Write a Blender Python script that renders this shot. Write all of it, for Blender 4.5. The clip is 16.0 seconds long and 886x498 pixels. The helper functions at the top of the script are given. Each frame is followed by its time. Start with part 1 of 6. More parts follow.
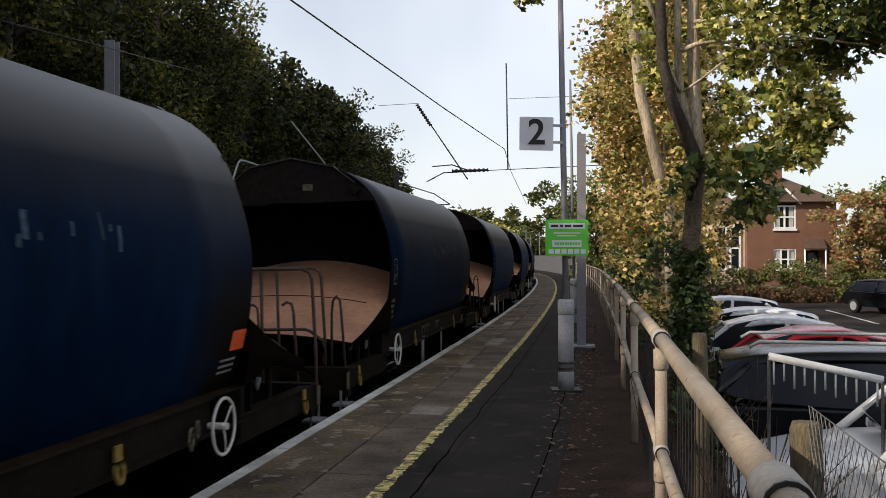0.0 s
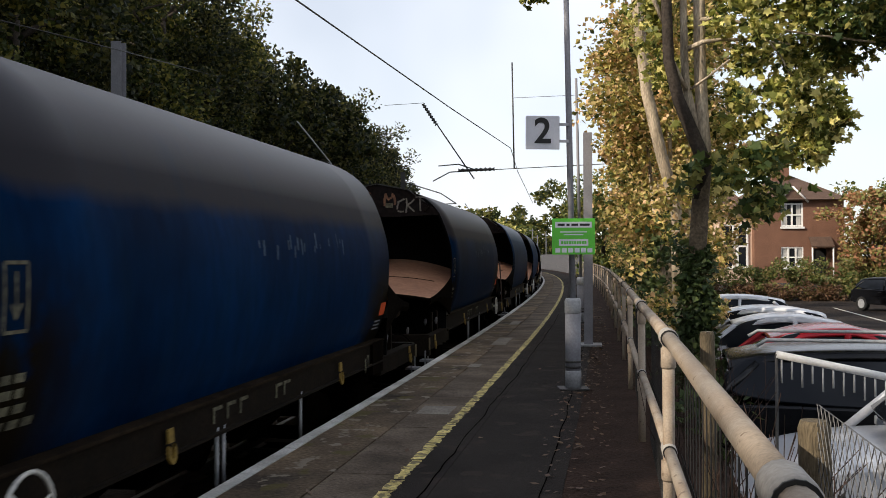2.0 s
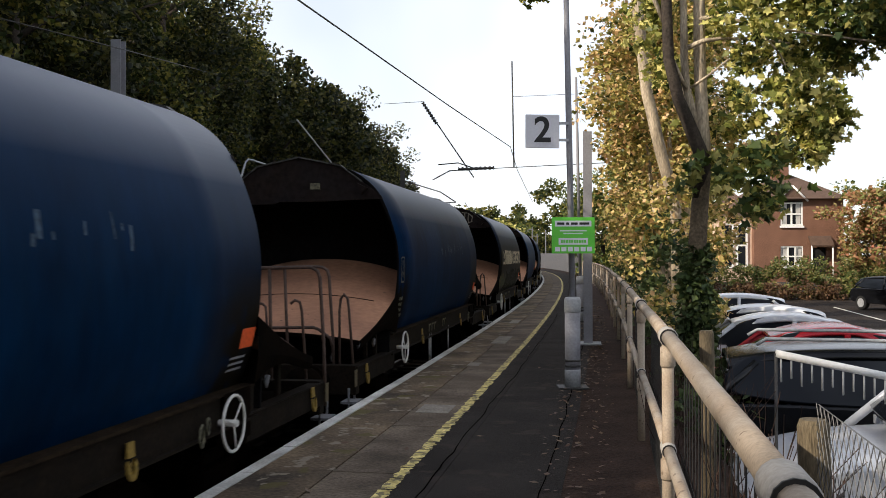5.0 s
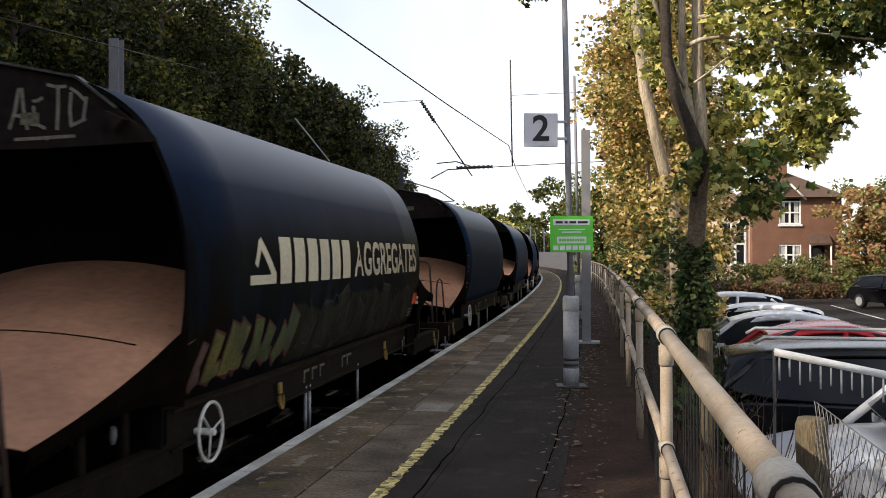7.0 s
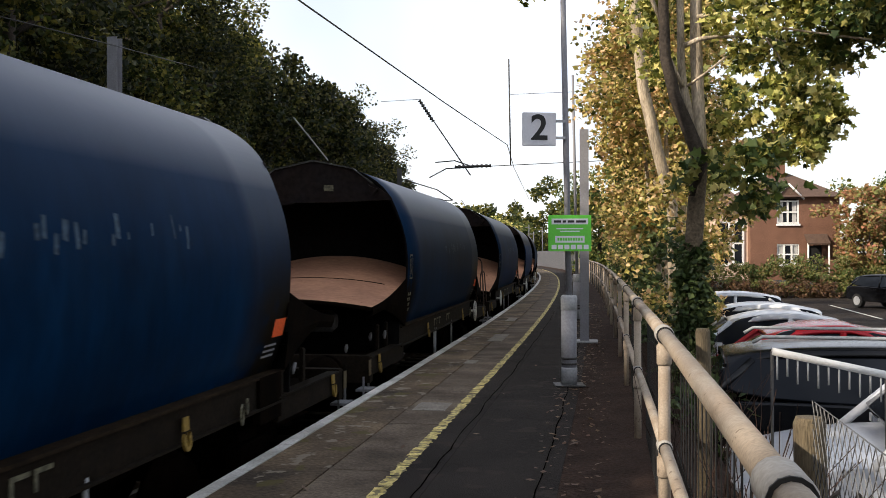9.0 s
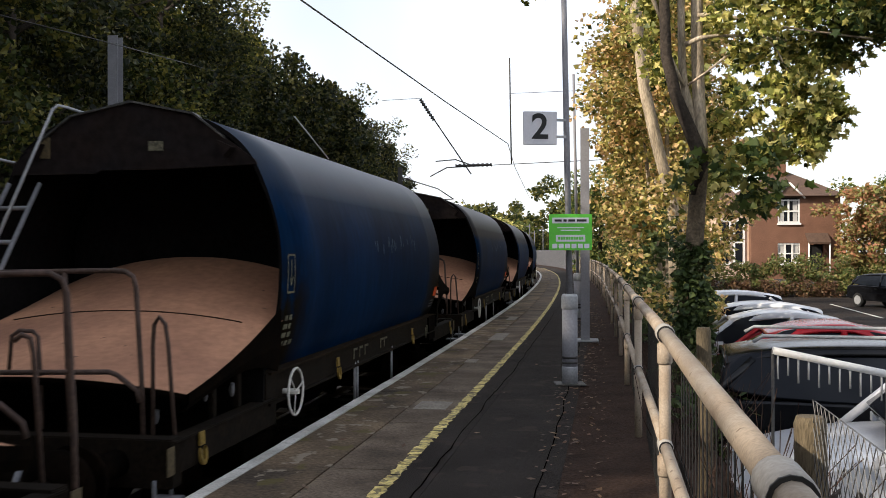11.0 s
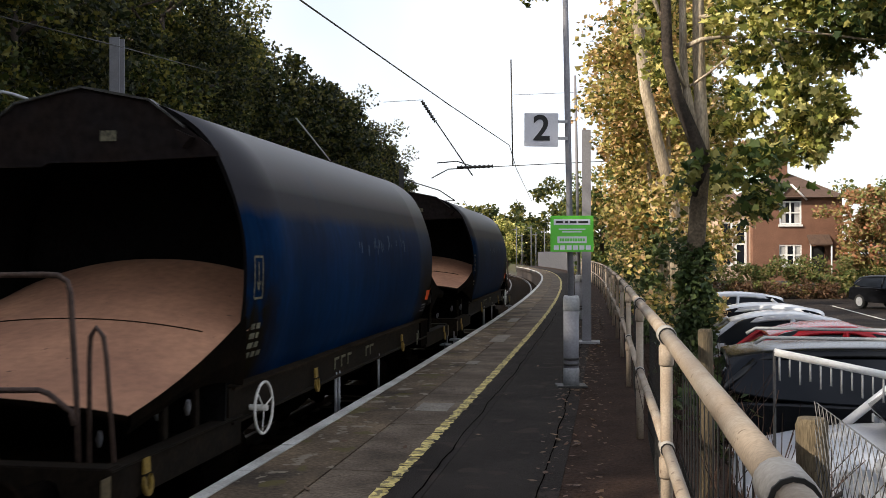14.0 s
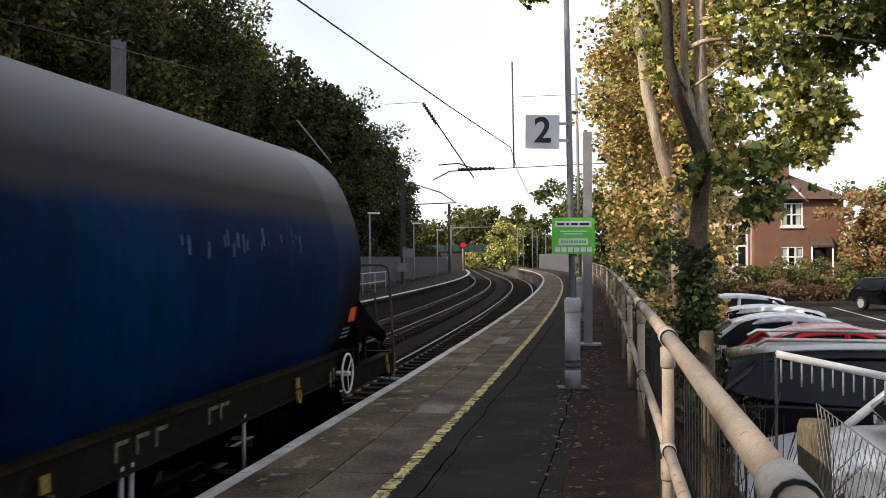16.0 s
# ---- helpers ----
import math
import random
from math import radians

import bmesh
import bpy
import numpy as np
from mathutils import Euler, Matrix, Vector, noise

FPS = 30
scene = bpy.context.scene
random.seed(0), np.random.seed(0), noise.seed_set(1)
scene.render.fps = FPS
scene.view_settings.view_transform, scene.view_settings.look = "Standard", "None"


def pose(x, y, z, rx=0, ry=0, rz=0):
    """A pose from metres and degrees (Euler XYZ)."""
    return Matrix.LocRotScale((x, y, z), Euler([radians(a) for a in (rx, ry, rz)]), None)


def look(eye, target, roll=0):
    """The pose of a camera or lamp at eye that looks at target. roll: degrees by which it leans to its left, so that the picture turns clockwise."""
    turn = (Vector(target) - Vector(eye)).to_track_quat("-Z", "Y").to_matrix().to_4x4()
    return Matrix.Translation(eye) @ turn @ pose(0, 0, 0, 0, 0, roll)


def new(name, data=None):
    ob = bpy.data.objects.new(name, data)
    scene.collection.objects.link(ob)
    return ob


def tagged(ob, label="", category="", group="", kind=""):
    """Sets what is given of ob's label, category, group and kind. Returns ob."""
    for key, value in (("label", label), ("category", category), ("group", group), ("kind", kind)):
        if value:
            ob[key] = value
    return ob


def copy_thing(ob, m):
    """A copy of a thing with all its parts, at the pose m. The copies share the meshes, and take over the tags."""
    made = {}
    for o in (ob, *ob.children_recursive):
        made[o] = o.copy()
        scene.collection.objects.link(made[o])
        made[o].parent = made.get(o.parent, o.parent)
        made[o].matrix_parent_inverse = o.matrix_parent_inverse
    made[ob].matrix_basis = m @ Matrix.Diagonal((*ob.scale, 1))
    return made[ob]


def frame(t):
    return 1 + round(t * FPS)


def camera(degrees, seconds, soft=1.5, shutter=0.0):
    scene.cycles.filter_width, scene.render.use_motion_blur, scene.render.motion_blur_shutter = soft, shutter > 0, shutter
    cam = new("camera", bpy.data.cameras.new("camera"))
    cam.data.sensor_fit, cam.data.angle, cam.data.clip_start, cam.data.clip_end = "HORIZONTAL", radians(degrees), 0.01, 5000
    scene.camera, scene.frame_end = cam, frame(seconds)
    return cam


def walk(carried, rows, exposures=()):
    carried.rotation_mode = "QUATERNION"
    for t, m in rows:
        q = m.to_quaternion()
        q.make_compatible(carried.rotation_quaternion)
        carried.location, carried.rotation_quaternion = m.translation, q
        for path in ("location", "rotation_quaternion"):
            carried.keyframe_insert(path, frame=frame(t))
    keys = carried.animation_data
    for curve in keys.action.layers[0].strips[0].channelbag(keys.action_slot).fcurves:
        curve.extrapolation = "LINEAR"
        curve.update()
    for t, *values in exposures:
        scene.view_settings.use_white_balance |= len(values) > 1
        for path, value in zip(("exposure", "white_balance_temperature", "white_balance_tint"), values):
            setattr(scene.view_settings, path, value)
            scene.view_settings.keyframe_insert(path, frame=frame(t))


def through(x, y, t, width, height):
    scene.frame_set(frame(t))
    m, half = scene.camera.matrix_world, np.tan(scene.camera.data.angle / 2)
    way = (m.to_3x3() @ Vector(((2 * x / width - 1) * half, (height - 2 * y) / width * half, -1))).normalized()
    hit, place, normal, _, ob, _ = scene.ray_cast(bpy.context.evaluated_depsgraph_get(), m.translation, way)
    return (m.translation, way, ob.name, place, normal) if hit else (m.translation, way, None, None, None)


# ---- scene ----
# camera: hand-held on the platform, standing still
cam = camera(49.0, 16.0, soft=0.7, shutter=0.12)
PATH = [
    (0, 0.0, 0.0, 1.5, 90.533, 0.000, 0.000),
    (0.5, 0.0, 0.0, 1.5, 90.568, 0.061, 0.037),
    (1, 0.0, 0.0, 1.5, 90.650, 0.079, -0.002),
    (1.5, 0.0, 0.0, 1.5, 90.672, 0.094, -0.032),
    (2, 0.0, 0.0, 1.5, 90.499, 0.230, 0.389),
    (2.5, 0.0, 0.0, 1.5, 90.499, 0.230, 0.389),
    (3, 0.0, 0.0, 1.5, 90.449, 0.291, 0.529),
    (3.5, 0.0, 0.0, 1.5, 90.465, 0.249, 0.577),
    (4, 0.0, 0.0, 1.5, 90.501, 0.130, 0.336),
    (6.5, 0.0, 0.0, 1.5, 90.276, 0.216, 0.425),
    (7, 0.0, 0.0, 1.5, 90.347, 0.203, 0.276),
    (7.5, 0.0, 0.0, 1.5, 90.339, 0.176, 0.265),
    (8, 0.0, 0.0, 1.5, 90.278, 0.225, 0.224),
    (8.5, 0.0, 0.0, 1.5, 90.261, 0.262, 0.186),
    (9, 0.0, 0.0, 1.5, 90.291, 0.126, 0.170),
    (11.5, 0.0, 0.0, 1.5, 90.218, 0.114, 0.220),
    (12, 0.0, 0.0, 1.5, 90.216, 0.138, 0.221),
    (12.5, 0.0, 0.0, 1.5, 90.291, 0.130, 0.122),
    (13, 0.0, 0.0, 1.5, 90.242, 0.145, 0.176),
    (13.5, 0.0, 0.0, 1.5, 90.202, 0.086, 0.218),
    (14, 0.0, 0.0, 1.5, 90.321, 0.095, 0.296),
    (14.5, 0.0, 0.0, 1.5, 90.372, 0.171, 0.422),
    (15, 0.0, 0.0, 1.5, 90.347, 0.164, 0.441),
    (15.5, 0.0, 0.0, 1.5, 90.359, 0.177, 0.373),
    (16, 0.0, 0.0, 1.5, 90.446, 0.147, 0.371),
]
walk(cam, [(t, pose(x, y, z, rx, ry, rz)) for t, x, y, z, rx, ry, rz in PATH],
     exposures=[(0.0, -0.08, 7000, 12), (1.5, 0.0, 7000, 12), (4.0, 0.18, 7000, 12), (7.0, 0.28, 7000, 12), (12.5, 0.33, 7000, 12), (14.5, 0.33, 7000, 12), (16.0, 0.27, 7000, 12)])

# ---- light ----
SUN_DIR = Vector((-0.76, -0.36, 0.52)).normalized()      # towards the sun
world = bpy.data.worlds.new("world")
scene.world = world
world.use_nodes = True
wn = world.node_tree.nodes
sky = wn.new("ShaderNodeTexSky")
sky.sky_type, sky.sun_disc = "NISHITA", False
sky.sun_elevation = math.asin(SUN_DIR.z)
sky.sun_rotation = math.atan2(SUN_DIR.x, SUN_DIR.y)
sky.air_density, sky.dust_density, sky.ozone_density = 1.0, 1.5, 1.0
# thin bright haze over the blue: white low down and towards the sun, bluer overhead
veil = wn.new("ShaderNodeTexNoise")
veil.inputs["Scale"].default_value, veil.inputs["Detail"].default_value = 1.6, 4.0
veil_range = wn.new("ShaderNodeMapRange")
veil_range.inputs["From Min"].default_value, veil_range.inputs["From Max"].default_value = 0.3, 0.7
veil_range.inputs["To Min"].default_value, veil_range.inputs["To Max"].default_value = 0.05, 0.8
haze = wn.new("ShaderNodeMix")
haze.data_type = "RGBA"
haze.inputs["B"].default_value = (8.8, 9.5, 10.8, 1)
world.node_tree.links.new(wn.new("ShaderNodeTexCoord").outputs["Generated"], veil.inputs["Vector"])
world.node_tree.links.new(veil.outputs["Fac"], veil_range.inputs[0])
world.node_tree.links.new(veil_range.outputs[0], haze.inputs["Factor"])
world.node_tree.links.new(sky.outputs[0], haze.inputs["A"])
world.node_tree.links.new(haze.outputs["Result"], wn["Background"].inputs[0])
wn["Background"].inputs[1].default_value = 0.14
sun = new("sun", bpy.data.lights.new("sun", "SUN"))
sun.data.energy, sun.data.angle, sun.data.color = 5.0, radians(0.6), (1.0, 0.93, 0.82)
sun.matrix_world = look((0, 0, 40), Vector((0, 0, 40)) - SUN_DIR)


# ---- materials ----
def material(name, color, rough=0.8, metal=0.0, vary=0.25, scale=3.0, fine=40.0, bump=0.15, color2=None, spec=0.4, island=0.0, rnd=0.0, stretch=(1, 1, 1), coat=0.0, transl=0.0):
    """Two scales of noise over a base colour, fine relief, optional change per loose piece or per object."""
    m = bpy.data.materials.new(name)
    m.use_nodes = True
    t, b = m.node_tree, m.node_tree.nodes["Principled BSDF"]
    N, L = t.nodes.new, t.links.new
    co = N("ShaderNodeTexCoord")
    mp = N("ShaderNodeMapping")
    mp.inputs["Scale"].default_value = stretch
    L(co.outputs["Object"], mp.inputs[0])
    big, small = N("ShaderNodeTexNoise"), N("ShaderNodeTexNoise")
    for n, sc, de in ((big, scale, 4.0), (small, fine, 3.0)):
        n.inputs["Scale"].default_value = sc
        n.inputs["Detail"].default_value = de
        L(mp.outputs[0], n.inputs["Vector"])
    ramp = N("ShaderNodeValToRGB")
    c2 = color2 or tuple(c * (1 - vary) for c in color)
    ramp.color_ramp.elements[0].position, ramp.color_ramp.elements[1].position = 0.35, 0.65
    ramp.color_ramp.elements[0].color = (*c2, 1)
    ramp.color_ramp.elements[1].color = (*color, 1)
    L(big.outputs["Fac"], ramp.inputs[0])
    mul = N("ShaderNodeMapRange")
    mul.inputs["From Min"].default_value, mul.inputs["From Max"].default_value = 0.3, 0.7
    mul.inputs["To Min"].default_value, mul.inputs["To Max"].default_value = 1 - vary, 1 + vary
    L(small.outputs["Fac"], mul.inputs[0])
    mix = N("ShaderNodeMix")
    mix.data_type, mix.blend_type = "RGBA", "MULTIPLY"
    mix.inputs["Factor"].default_value = 1.0
    L(ramp.outputs[0], mix.inputs["A"])
    L(mul.outputs[0], mix.inputs["B"])
    out = mix.outputs["Result"]
    if island or rnd:
        g = N("ShaderNodeNewGeometry").outputs["Random Per Island"] if island else N("ShaderNodeObjectInfo").outputs["Random"]
        r = N("ShaderNodeMapRange")
        r.inputs["To Min"].default_value, r.inputs["To Max"].default_value = 1 - max(island, rnd), 1 + max(island, rnd)
        L(g, r.inputs[0])
        m2 = N("ShaderNodeMix")
        m2.data_type, m2.blend_type = "RGBA", "MULTIPLY"
        m2.inputs["Factor"].default_value = 1.0
        L(out, m2.inputs["A"])
        L(r.outputs[0], m2.inputs["B"])
        out = m2.outputs["Result"]
    L(out, b.inputs["Base Color"])
    b.inputs["Roughness"].default_value, b.inputs["Metallic"].default_value = rough, metal
    b.inputs["Specular IOR Level"].default_value = spec
    b.inputs["Coat Weight"].default_value = coat
    if bump:
        bp = N("ShaderNodeBump")
        bp.inputs["Strength"].default_value, bp.inputs["Distance"].default_value = bump, 0.02
        L(small.outputs["Fac"], bp.inputs["Height"])
        L(bp.outputs[0], b.inputs["Normal"])
    if transl:
        tr = N("ShaderNodeBsdfTranslucent")
        L(out, tr.inputs[0])
        ms = N("ShaderNodeMixShader")
        ms.inputs[0].default_value = transl
        L(b.outputs[0], ms.inputs[1])
        L(tr.outputs[0], ms.inputs[2])
        L(ms.outputs[0], t.nodes["Material Output"].inputs[0])
    return m


def leaf_material(name, a, b_, c, through=0.28):
    """Foliage in three tones, chosen leaf by leaf."""
    m = material(name, a, rough=0.55, vary=0.2, bump=0, transl=through)
    t = m.node_tree
    geo = t.nodes.new("ShaderNodeNewGeometry")
    ramp = t.nodes.new("ShaderNodeValToRGB")
    e = ramp.color_ramp.elements
    e[0].color, e[1].color = (*a, 1), (*c, 1)
    e.new(0.5).color = (*b_, 1)
    t.links.new(geo.outputs["Random Per Island"], ramp.inputs[0])
    for n in t.nodes:
        if n.bl_idname in ("ShaderNodeBsdfPrincipled", "ShaderNodeBsdfTranslucent"):
            t.links.new(ramp.outputs[0], n.inputs[0])
    return m


M = {}
M["asphalt"] = material("asphalt", (0.034, 0.0275, 0.0235), 0.92, spec=0.1, vary=0.4, scale=1.2, fine=90, bump=0.5)
M["slab"] = material("concrete slab", (0.170, 0.130, 0.094), 0.9, spec=0.12, vary=0.3, scale=1.6, fine=38, bump=0.3, color2=(0.070, 0.053, 0.038), rnd=0.10)
M["slab_edge"] = material("stained brown edge paving", (0.190, 0.135, 0.085), 0.9, spec=0.12, vary=0.35, scale=1.1, fine=30, bump=0.35, color2=(0.055, 0.042, 0.031), rnd=0.12)
M["patch"] = material("pale mortar patch", (0.26, 0.23, 0.19), 0.9, spec=0.1, vary=0.25, scale=5, fine=40, bump=0.2)
M["crack"] = material("tarry crack", (0.006, 0.005, 0.0045), 1.0, spec=0.0, vary=0.3, bump=0)
M["coping"] = material("white edge paint", (0.66, 0.64, 0.60), 0.8, vary=0.2, scale=2, fine=50, color2=(0.38, 0.36, 0.32))
M["yellow"] = material("yellow line paint", (0.74, 0.60, 0.22), 0.8, vary=0.35, scale=9, fine=50, color2=(0.42, 0.32, 0.10))
M["earth"] = material("leaf-strewn earth", (0.046, 0.027, 0.019), 0.95, spec=0.1, vary=0.4, scale=3, fine=40, bump=0.8)
M["ballast"] = material("ballast", (0.021, 0.014, 0.009), 0.95, spec=0.08, vary=0.5, scale=6, fine=30, bump=1.0)
M["rail"] = material("rail steel", (0.13, 0.100, 0.078), 0.45, metal=0.7, vary=0.2)
M["sleeper"] = material("sleeper concrete", (0.030, 0.020, 0.013), 0.95, spec=0.05)
M["grass"] = material("rough grass", (0.034, 0.042, 0.017), 0.95, vary=0.4, scale=0.6, fine=12, bump=0.8, color2=(0.050, 0.038, 0.020))
M["brickwork"] = material("sooty brick", (0.055, 0.042, 0.036), 0.9, vary=0.3)


def wagon_paint(name, low, top, z0, z1, rough=0.5):
    """Blue below, grimy grey above: the border lies between heights z0 and z1 and is worn. The top tone also holds sky
    sheen.
    """
    m = material(name, low, rough, vary=0.2, scale=1.3, fine=9, bump=0.03, stretch=(1, 1, 0.4), color2=tuple(c * 0.55 for c in low), spec=0.02, rnd=0.12)
    t, b = m.node_tree, m.node_tree.nodes["Principled BSDF"]
    N, L = t.nodes.new, t.links.new
    co, sep, no, add, rg, mx = N("ShaderNodeTexCoord"), N("ShaderNodeSeparateXYZ"), N("ShaderNodeTexNoise"), N("ShaderNodeMath"), N("ShaderNodeMapRange"), N("ShaderNodeMix")
    mp = N("ShaderNodeMapping")
    mp.inputs["Scale"].default_value = (1, 1, 0.35)
    no.inputs["Scale"].default_value, no.inputs["Detail"].default_value = 2.2, 5.0
    L(co.outputs["Object"], sep.inputs[0])
    L(co.outputs["Object"], mp.inputs[0])
    L(mp.outputs[0], no.inputs["Vector"])
    add.operation = "MULTIPLY_ADD"
    add.inputs[1].default_value = 0.6 * (z1 - z0) + 0.06
    L(no.outputs["Fac"], add.inputs[0])
    L(sep.outputs["Z"], add.inputs[2])
    sh = 0.3 * (z1 - z0) + 0.03
    rg.inputs["From Min"].default_value, rg.inputs["From Max"].default_value = z0 + sh, z1 + sh
    L(add.outputs[0], rg.inputs[0])
    mx.data_type = "RGBA"
    L(rg.outputs[0], mx.inputs["Factor"])
    L(b.inputs["Base Color"].links[0].from_socket, mx.inputs["A"])
    mx.inputs["B"].default_value = (*top, 1)
    # brown grime thrown up round the lower ends
    ab, ry, rz, mu, n2, r2, mu2, m3 = N("ShaderNodeMath"), N("ShaderNodeMapRange"), N("ShaderNodeMapRange"), N("ShaderNodeMath"), N("ShaderNodeTexNoise"), N("ShaderNodeMapRange"), N("ShaderNodeMath"), N("ShaderNodeMix")
    ab.operation, mu.operation, mu2.operation = "ABSOLUTE", "MULTIPLY", "MULTIPLY"
    L(sep.outputs["Y"], ab.inputs[0])
    L(ab.outputs[0], ry.inputs[0])
    ry.inputs["From Min"].default_value, ry.inputs["From Max"].default_value = 2.7, 3.5
    L(sep.outputs["Z"], rz.inputs[0])
    rz.inputs["From Min"].default_value, rz.inputs["From Max"].default_value = 2.5, 2.0
    L(ry.outputs[0], mu.inputs[0])
    L(rz.outputs[0], mu.inputs[1])
    n2.inputs["Scale"].default_value, n2.inputs["Detail"].default_value = 3.5, 6.0
    L(co.outputs["Object"], n2.inputs["Vector"])
    L(n2.outputs["Fac"], r2.inputs[0])
    r2.inputs["From Min"].default_value, r2.inputs["From Max"].default_value = 0.30, 0.46
    L(mu.outputs[0], mu2.inputs[0])
    L(r2.outputs[0], mu2.inputs[1])
    m3.data_type = "RGBA"
    L(mu2.outputs[0], m3.inputs["Factor"])
    L(mx.outputs["Result"], m3.inputs["A"])
    m3.inputs["B"].default_value = (0.0085, 0.0062, 0.0032, 1)
    # pale scuffs and dull streaks down the sides
    n4, mp4, r4, m4 = N("ShaderNodeTexNoise"), N("ShaderNodeMapping"), N("ShaderNodeMapRange"), N("ShaderNodeMix")
    mp4.inputs["Scale"].default_value = (1, 1.6, 0.45)
    n4.inputs["Scale"].default_value, n4.inputs["Detail"].default_value = 2.4, 7.0
    L(co.outputs["Object"], mp4.inputs[0])
    L(mp4.outputs[0], n4.inputs["Vector"])
    L(n4.outputs["Fac"], r4.inputs[0])
    r4.inputs["From Min"].default_value, r4.inputs["From Max"].default_value = 0.52, 0.78
    r4.inputs["To Max"].default_value = 0.35
    m4.data_type = "RGBA"
    L(r4.outputs[0], m4.inputs["Factor"])
    L(m3.outputs["Result"], m4.inputs["A"])
    m4.inputs["B"].default_value = (0.006, 0.026, 0.055, 1)
    L(m4.outputs["Result"], b.inputs["Base Color"])
    # specular rises with height: a mask that sets the sky sheen on the roof
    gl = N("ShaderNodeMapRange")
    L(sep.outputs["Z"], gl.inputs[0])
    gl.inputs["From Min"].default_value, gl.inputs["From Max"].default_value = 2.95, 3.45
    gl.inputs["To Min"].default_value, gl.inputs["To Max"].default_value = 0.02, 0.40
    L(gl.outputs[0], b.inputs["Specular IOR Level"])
    return m


# top tones, besides the paint itself, carry part of the roof sheen
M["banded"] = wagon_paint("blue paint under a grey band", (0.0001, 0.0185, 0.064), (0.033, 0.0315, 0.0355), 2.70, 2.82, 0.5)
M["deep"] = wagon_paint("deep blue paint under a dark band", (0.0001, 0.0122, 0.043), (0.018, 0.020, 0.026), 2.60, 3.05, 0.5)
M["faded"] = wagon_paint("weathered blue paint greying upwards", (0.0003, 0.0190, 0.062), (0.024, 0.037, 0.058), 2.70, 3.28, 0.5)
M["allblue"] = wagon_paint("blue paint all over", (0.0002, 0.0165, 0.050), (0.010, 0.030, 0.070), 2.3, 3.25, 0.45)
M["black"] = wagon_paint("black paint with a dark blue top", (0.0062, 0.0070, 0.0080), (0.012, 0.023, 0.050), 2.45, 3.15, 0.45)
# dirt plus the shade under the wagons, both in one near-black
M["grime"] = material("underframe grime and shade", (0.0024, 0.0018, 0.0013), 0.95, vary=0.4, scale=4, fine=30, color2=(0.0055, 0.0034, 0.0021), spec=0.015)
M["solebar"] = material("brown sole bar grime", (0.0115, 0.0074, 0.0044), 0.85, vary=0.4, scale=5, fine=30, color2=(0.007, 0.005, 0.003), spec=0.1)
M["dust"] = material("brown brake dust", (0.026, 0.017, 0.010), 0.9, vary=0.4, scale=4, fine=30, color2=(0.013, 0.009, 0.006), spec=0.05)
# near black: the deep shade inside the wagon ends is in the colour
M["inner_shade"] = material("inner plate in deep shade", (0.006, 0.0055, 0.0055), 0.9, vary=0.4, scale=3, fine=20, spec=0.05)
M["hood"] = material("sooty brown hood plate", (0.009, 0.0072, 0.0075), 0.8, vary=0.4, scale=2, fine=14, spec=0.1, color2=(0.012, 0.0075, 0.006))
M["rim"] = material("worn plate rim", (0.05, 0.05, 0.045), 0.6, vary=0.5, scale=9, spec=0.3)
M["tank"] = material("dull grey tank", (0.045, 0.042, 0.040), 0.7, vary=0.3, scale=5, color2=(0.024, 0.02, 0.017))
M["graf_bold"] = material("bold orange spray", (0.20, 0.085, 0.035), 0.7, vary=0.4, scale=6)
M["tan"] = material("dusty tan hopper plate", (0.45, 0.225, 0.130), 0.85, vary=0.14, scale=1.3, fine=14, bump=0.06, color2=(0.31, 0.15, 0.090), rnd=0.08)
M["graf_yellow"] = material("yellow spray paint", (0.16, 0.13, 0.02), 0.7, vary=0.4, scale=3, color2=(0.05, 0.05, 0.015))
M["graf_green"] = material("dull green spray paint", (0.060, 0.075, 0.018), 0.7, vary=0.4, scale=3, color2=(0.03, 0.035, 0.012))
M["graf_pink"] = material("dull pink spray paint", (0.11, 0.06, 0.045), 0.7, vary=0.4, scale=5)
M["graf_hood"] = material("pale scrawl", (0.19, 0.17, 0.14), 0.7, vary=0.3)
M["beige"] = material("dull beige label", (0.09, 0.065, 0.03), 0.7, vary=0.3, scale=20)
M["graf_rust"] = material("faded orange scrawl", (0.22, 0.10, 0.05), 0.7, vary=0.4)
M["graf_grey"] = material("brownish grey spray paint", (0.026, 0.023, 0.015), 0.8, vary=0.4, scale=3, spec=0.1)
M["graf_olive"] = material("olive-brown spray paint", (0.017, 0.015, 0.007), 0.8, vary=0.4, scale=2, spec=0.1)
M["graf_red"] = material("red spray paint", (0.07, 0.013, 0.008), 0.7, vary=0.4)
M["graf_pale"] = material("dark outline spray", (0.008, 0.008, 0.008), 0.7, vary=0.3)
M["stencil"] = material("worn stencil white", (0.13, 0.12, 0.075), 0.75, vary=0.6, scale=12)
M["ghost"] = material("faded lettering", (0.050, 0.085, 0.125), 0.6, vary=0.5, scale=8, spec=0.1)
M["whitepaint"] = material("white paint", (0.62, 0.60, 0.55), 0.6, vary=0.12)
M["cream"] = material("cream lettering", (0.60, 0.52, 0.36), 0.7, vary=0.12)
M["orange"] = material("orange plate", (0.75, 0.10, 0.02), 0.6, vary=0.15)
M["ochre"] = material("ochre bracket", (0.24, 0.15, 0.025), 0.7, vary=0.3)
M["rust"] = material("rusty handrail", (0.075, 0.045, 0.034), 0.75, vary=0.35, scale=8)
M["galv"] = material("galvanised steel", (0.36, 0.37, 0.38), 0.65, metal=0.1, vary=0.15, scale=5, fine=40, bump=0.05)
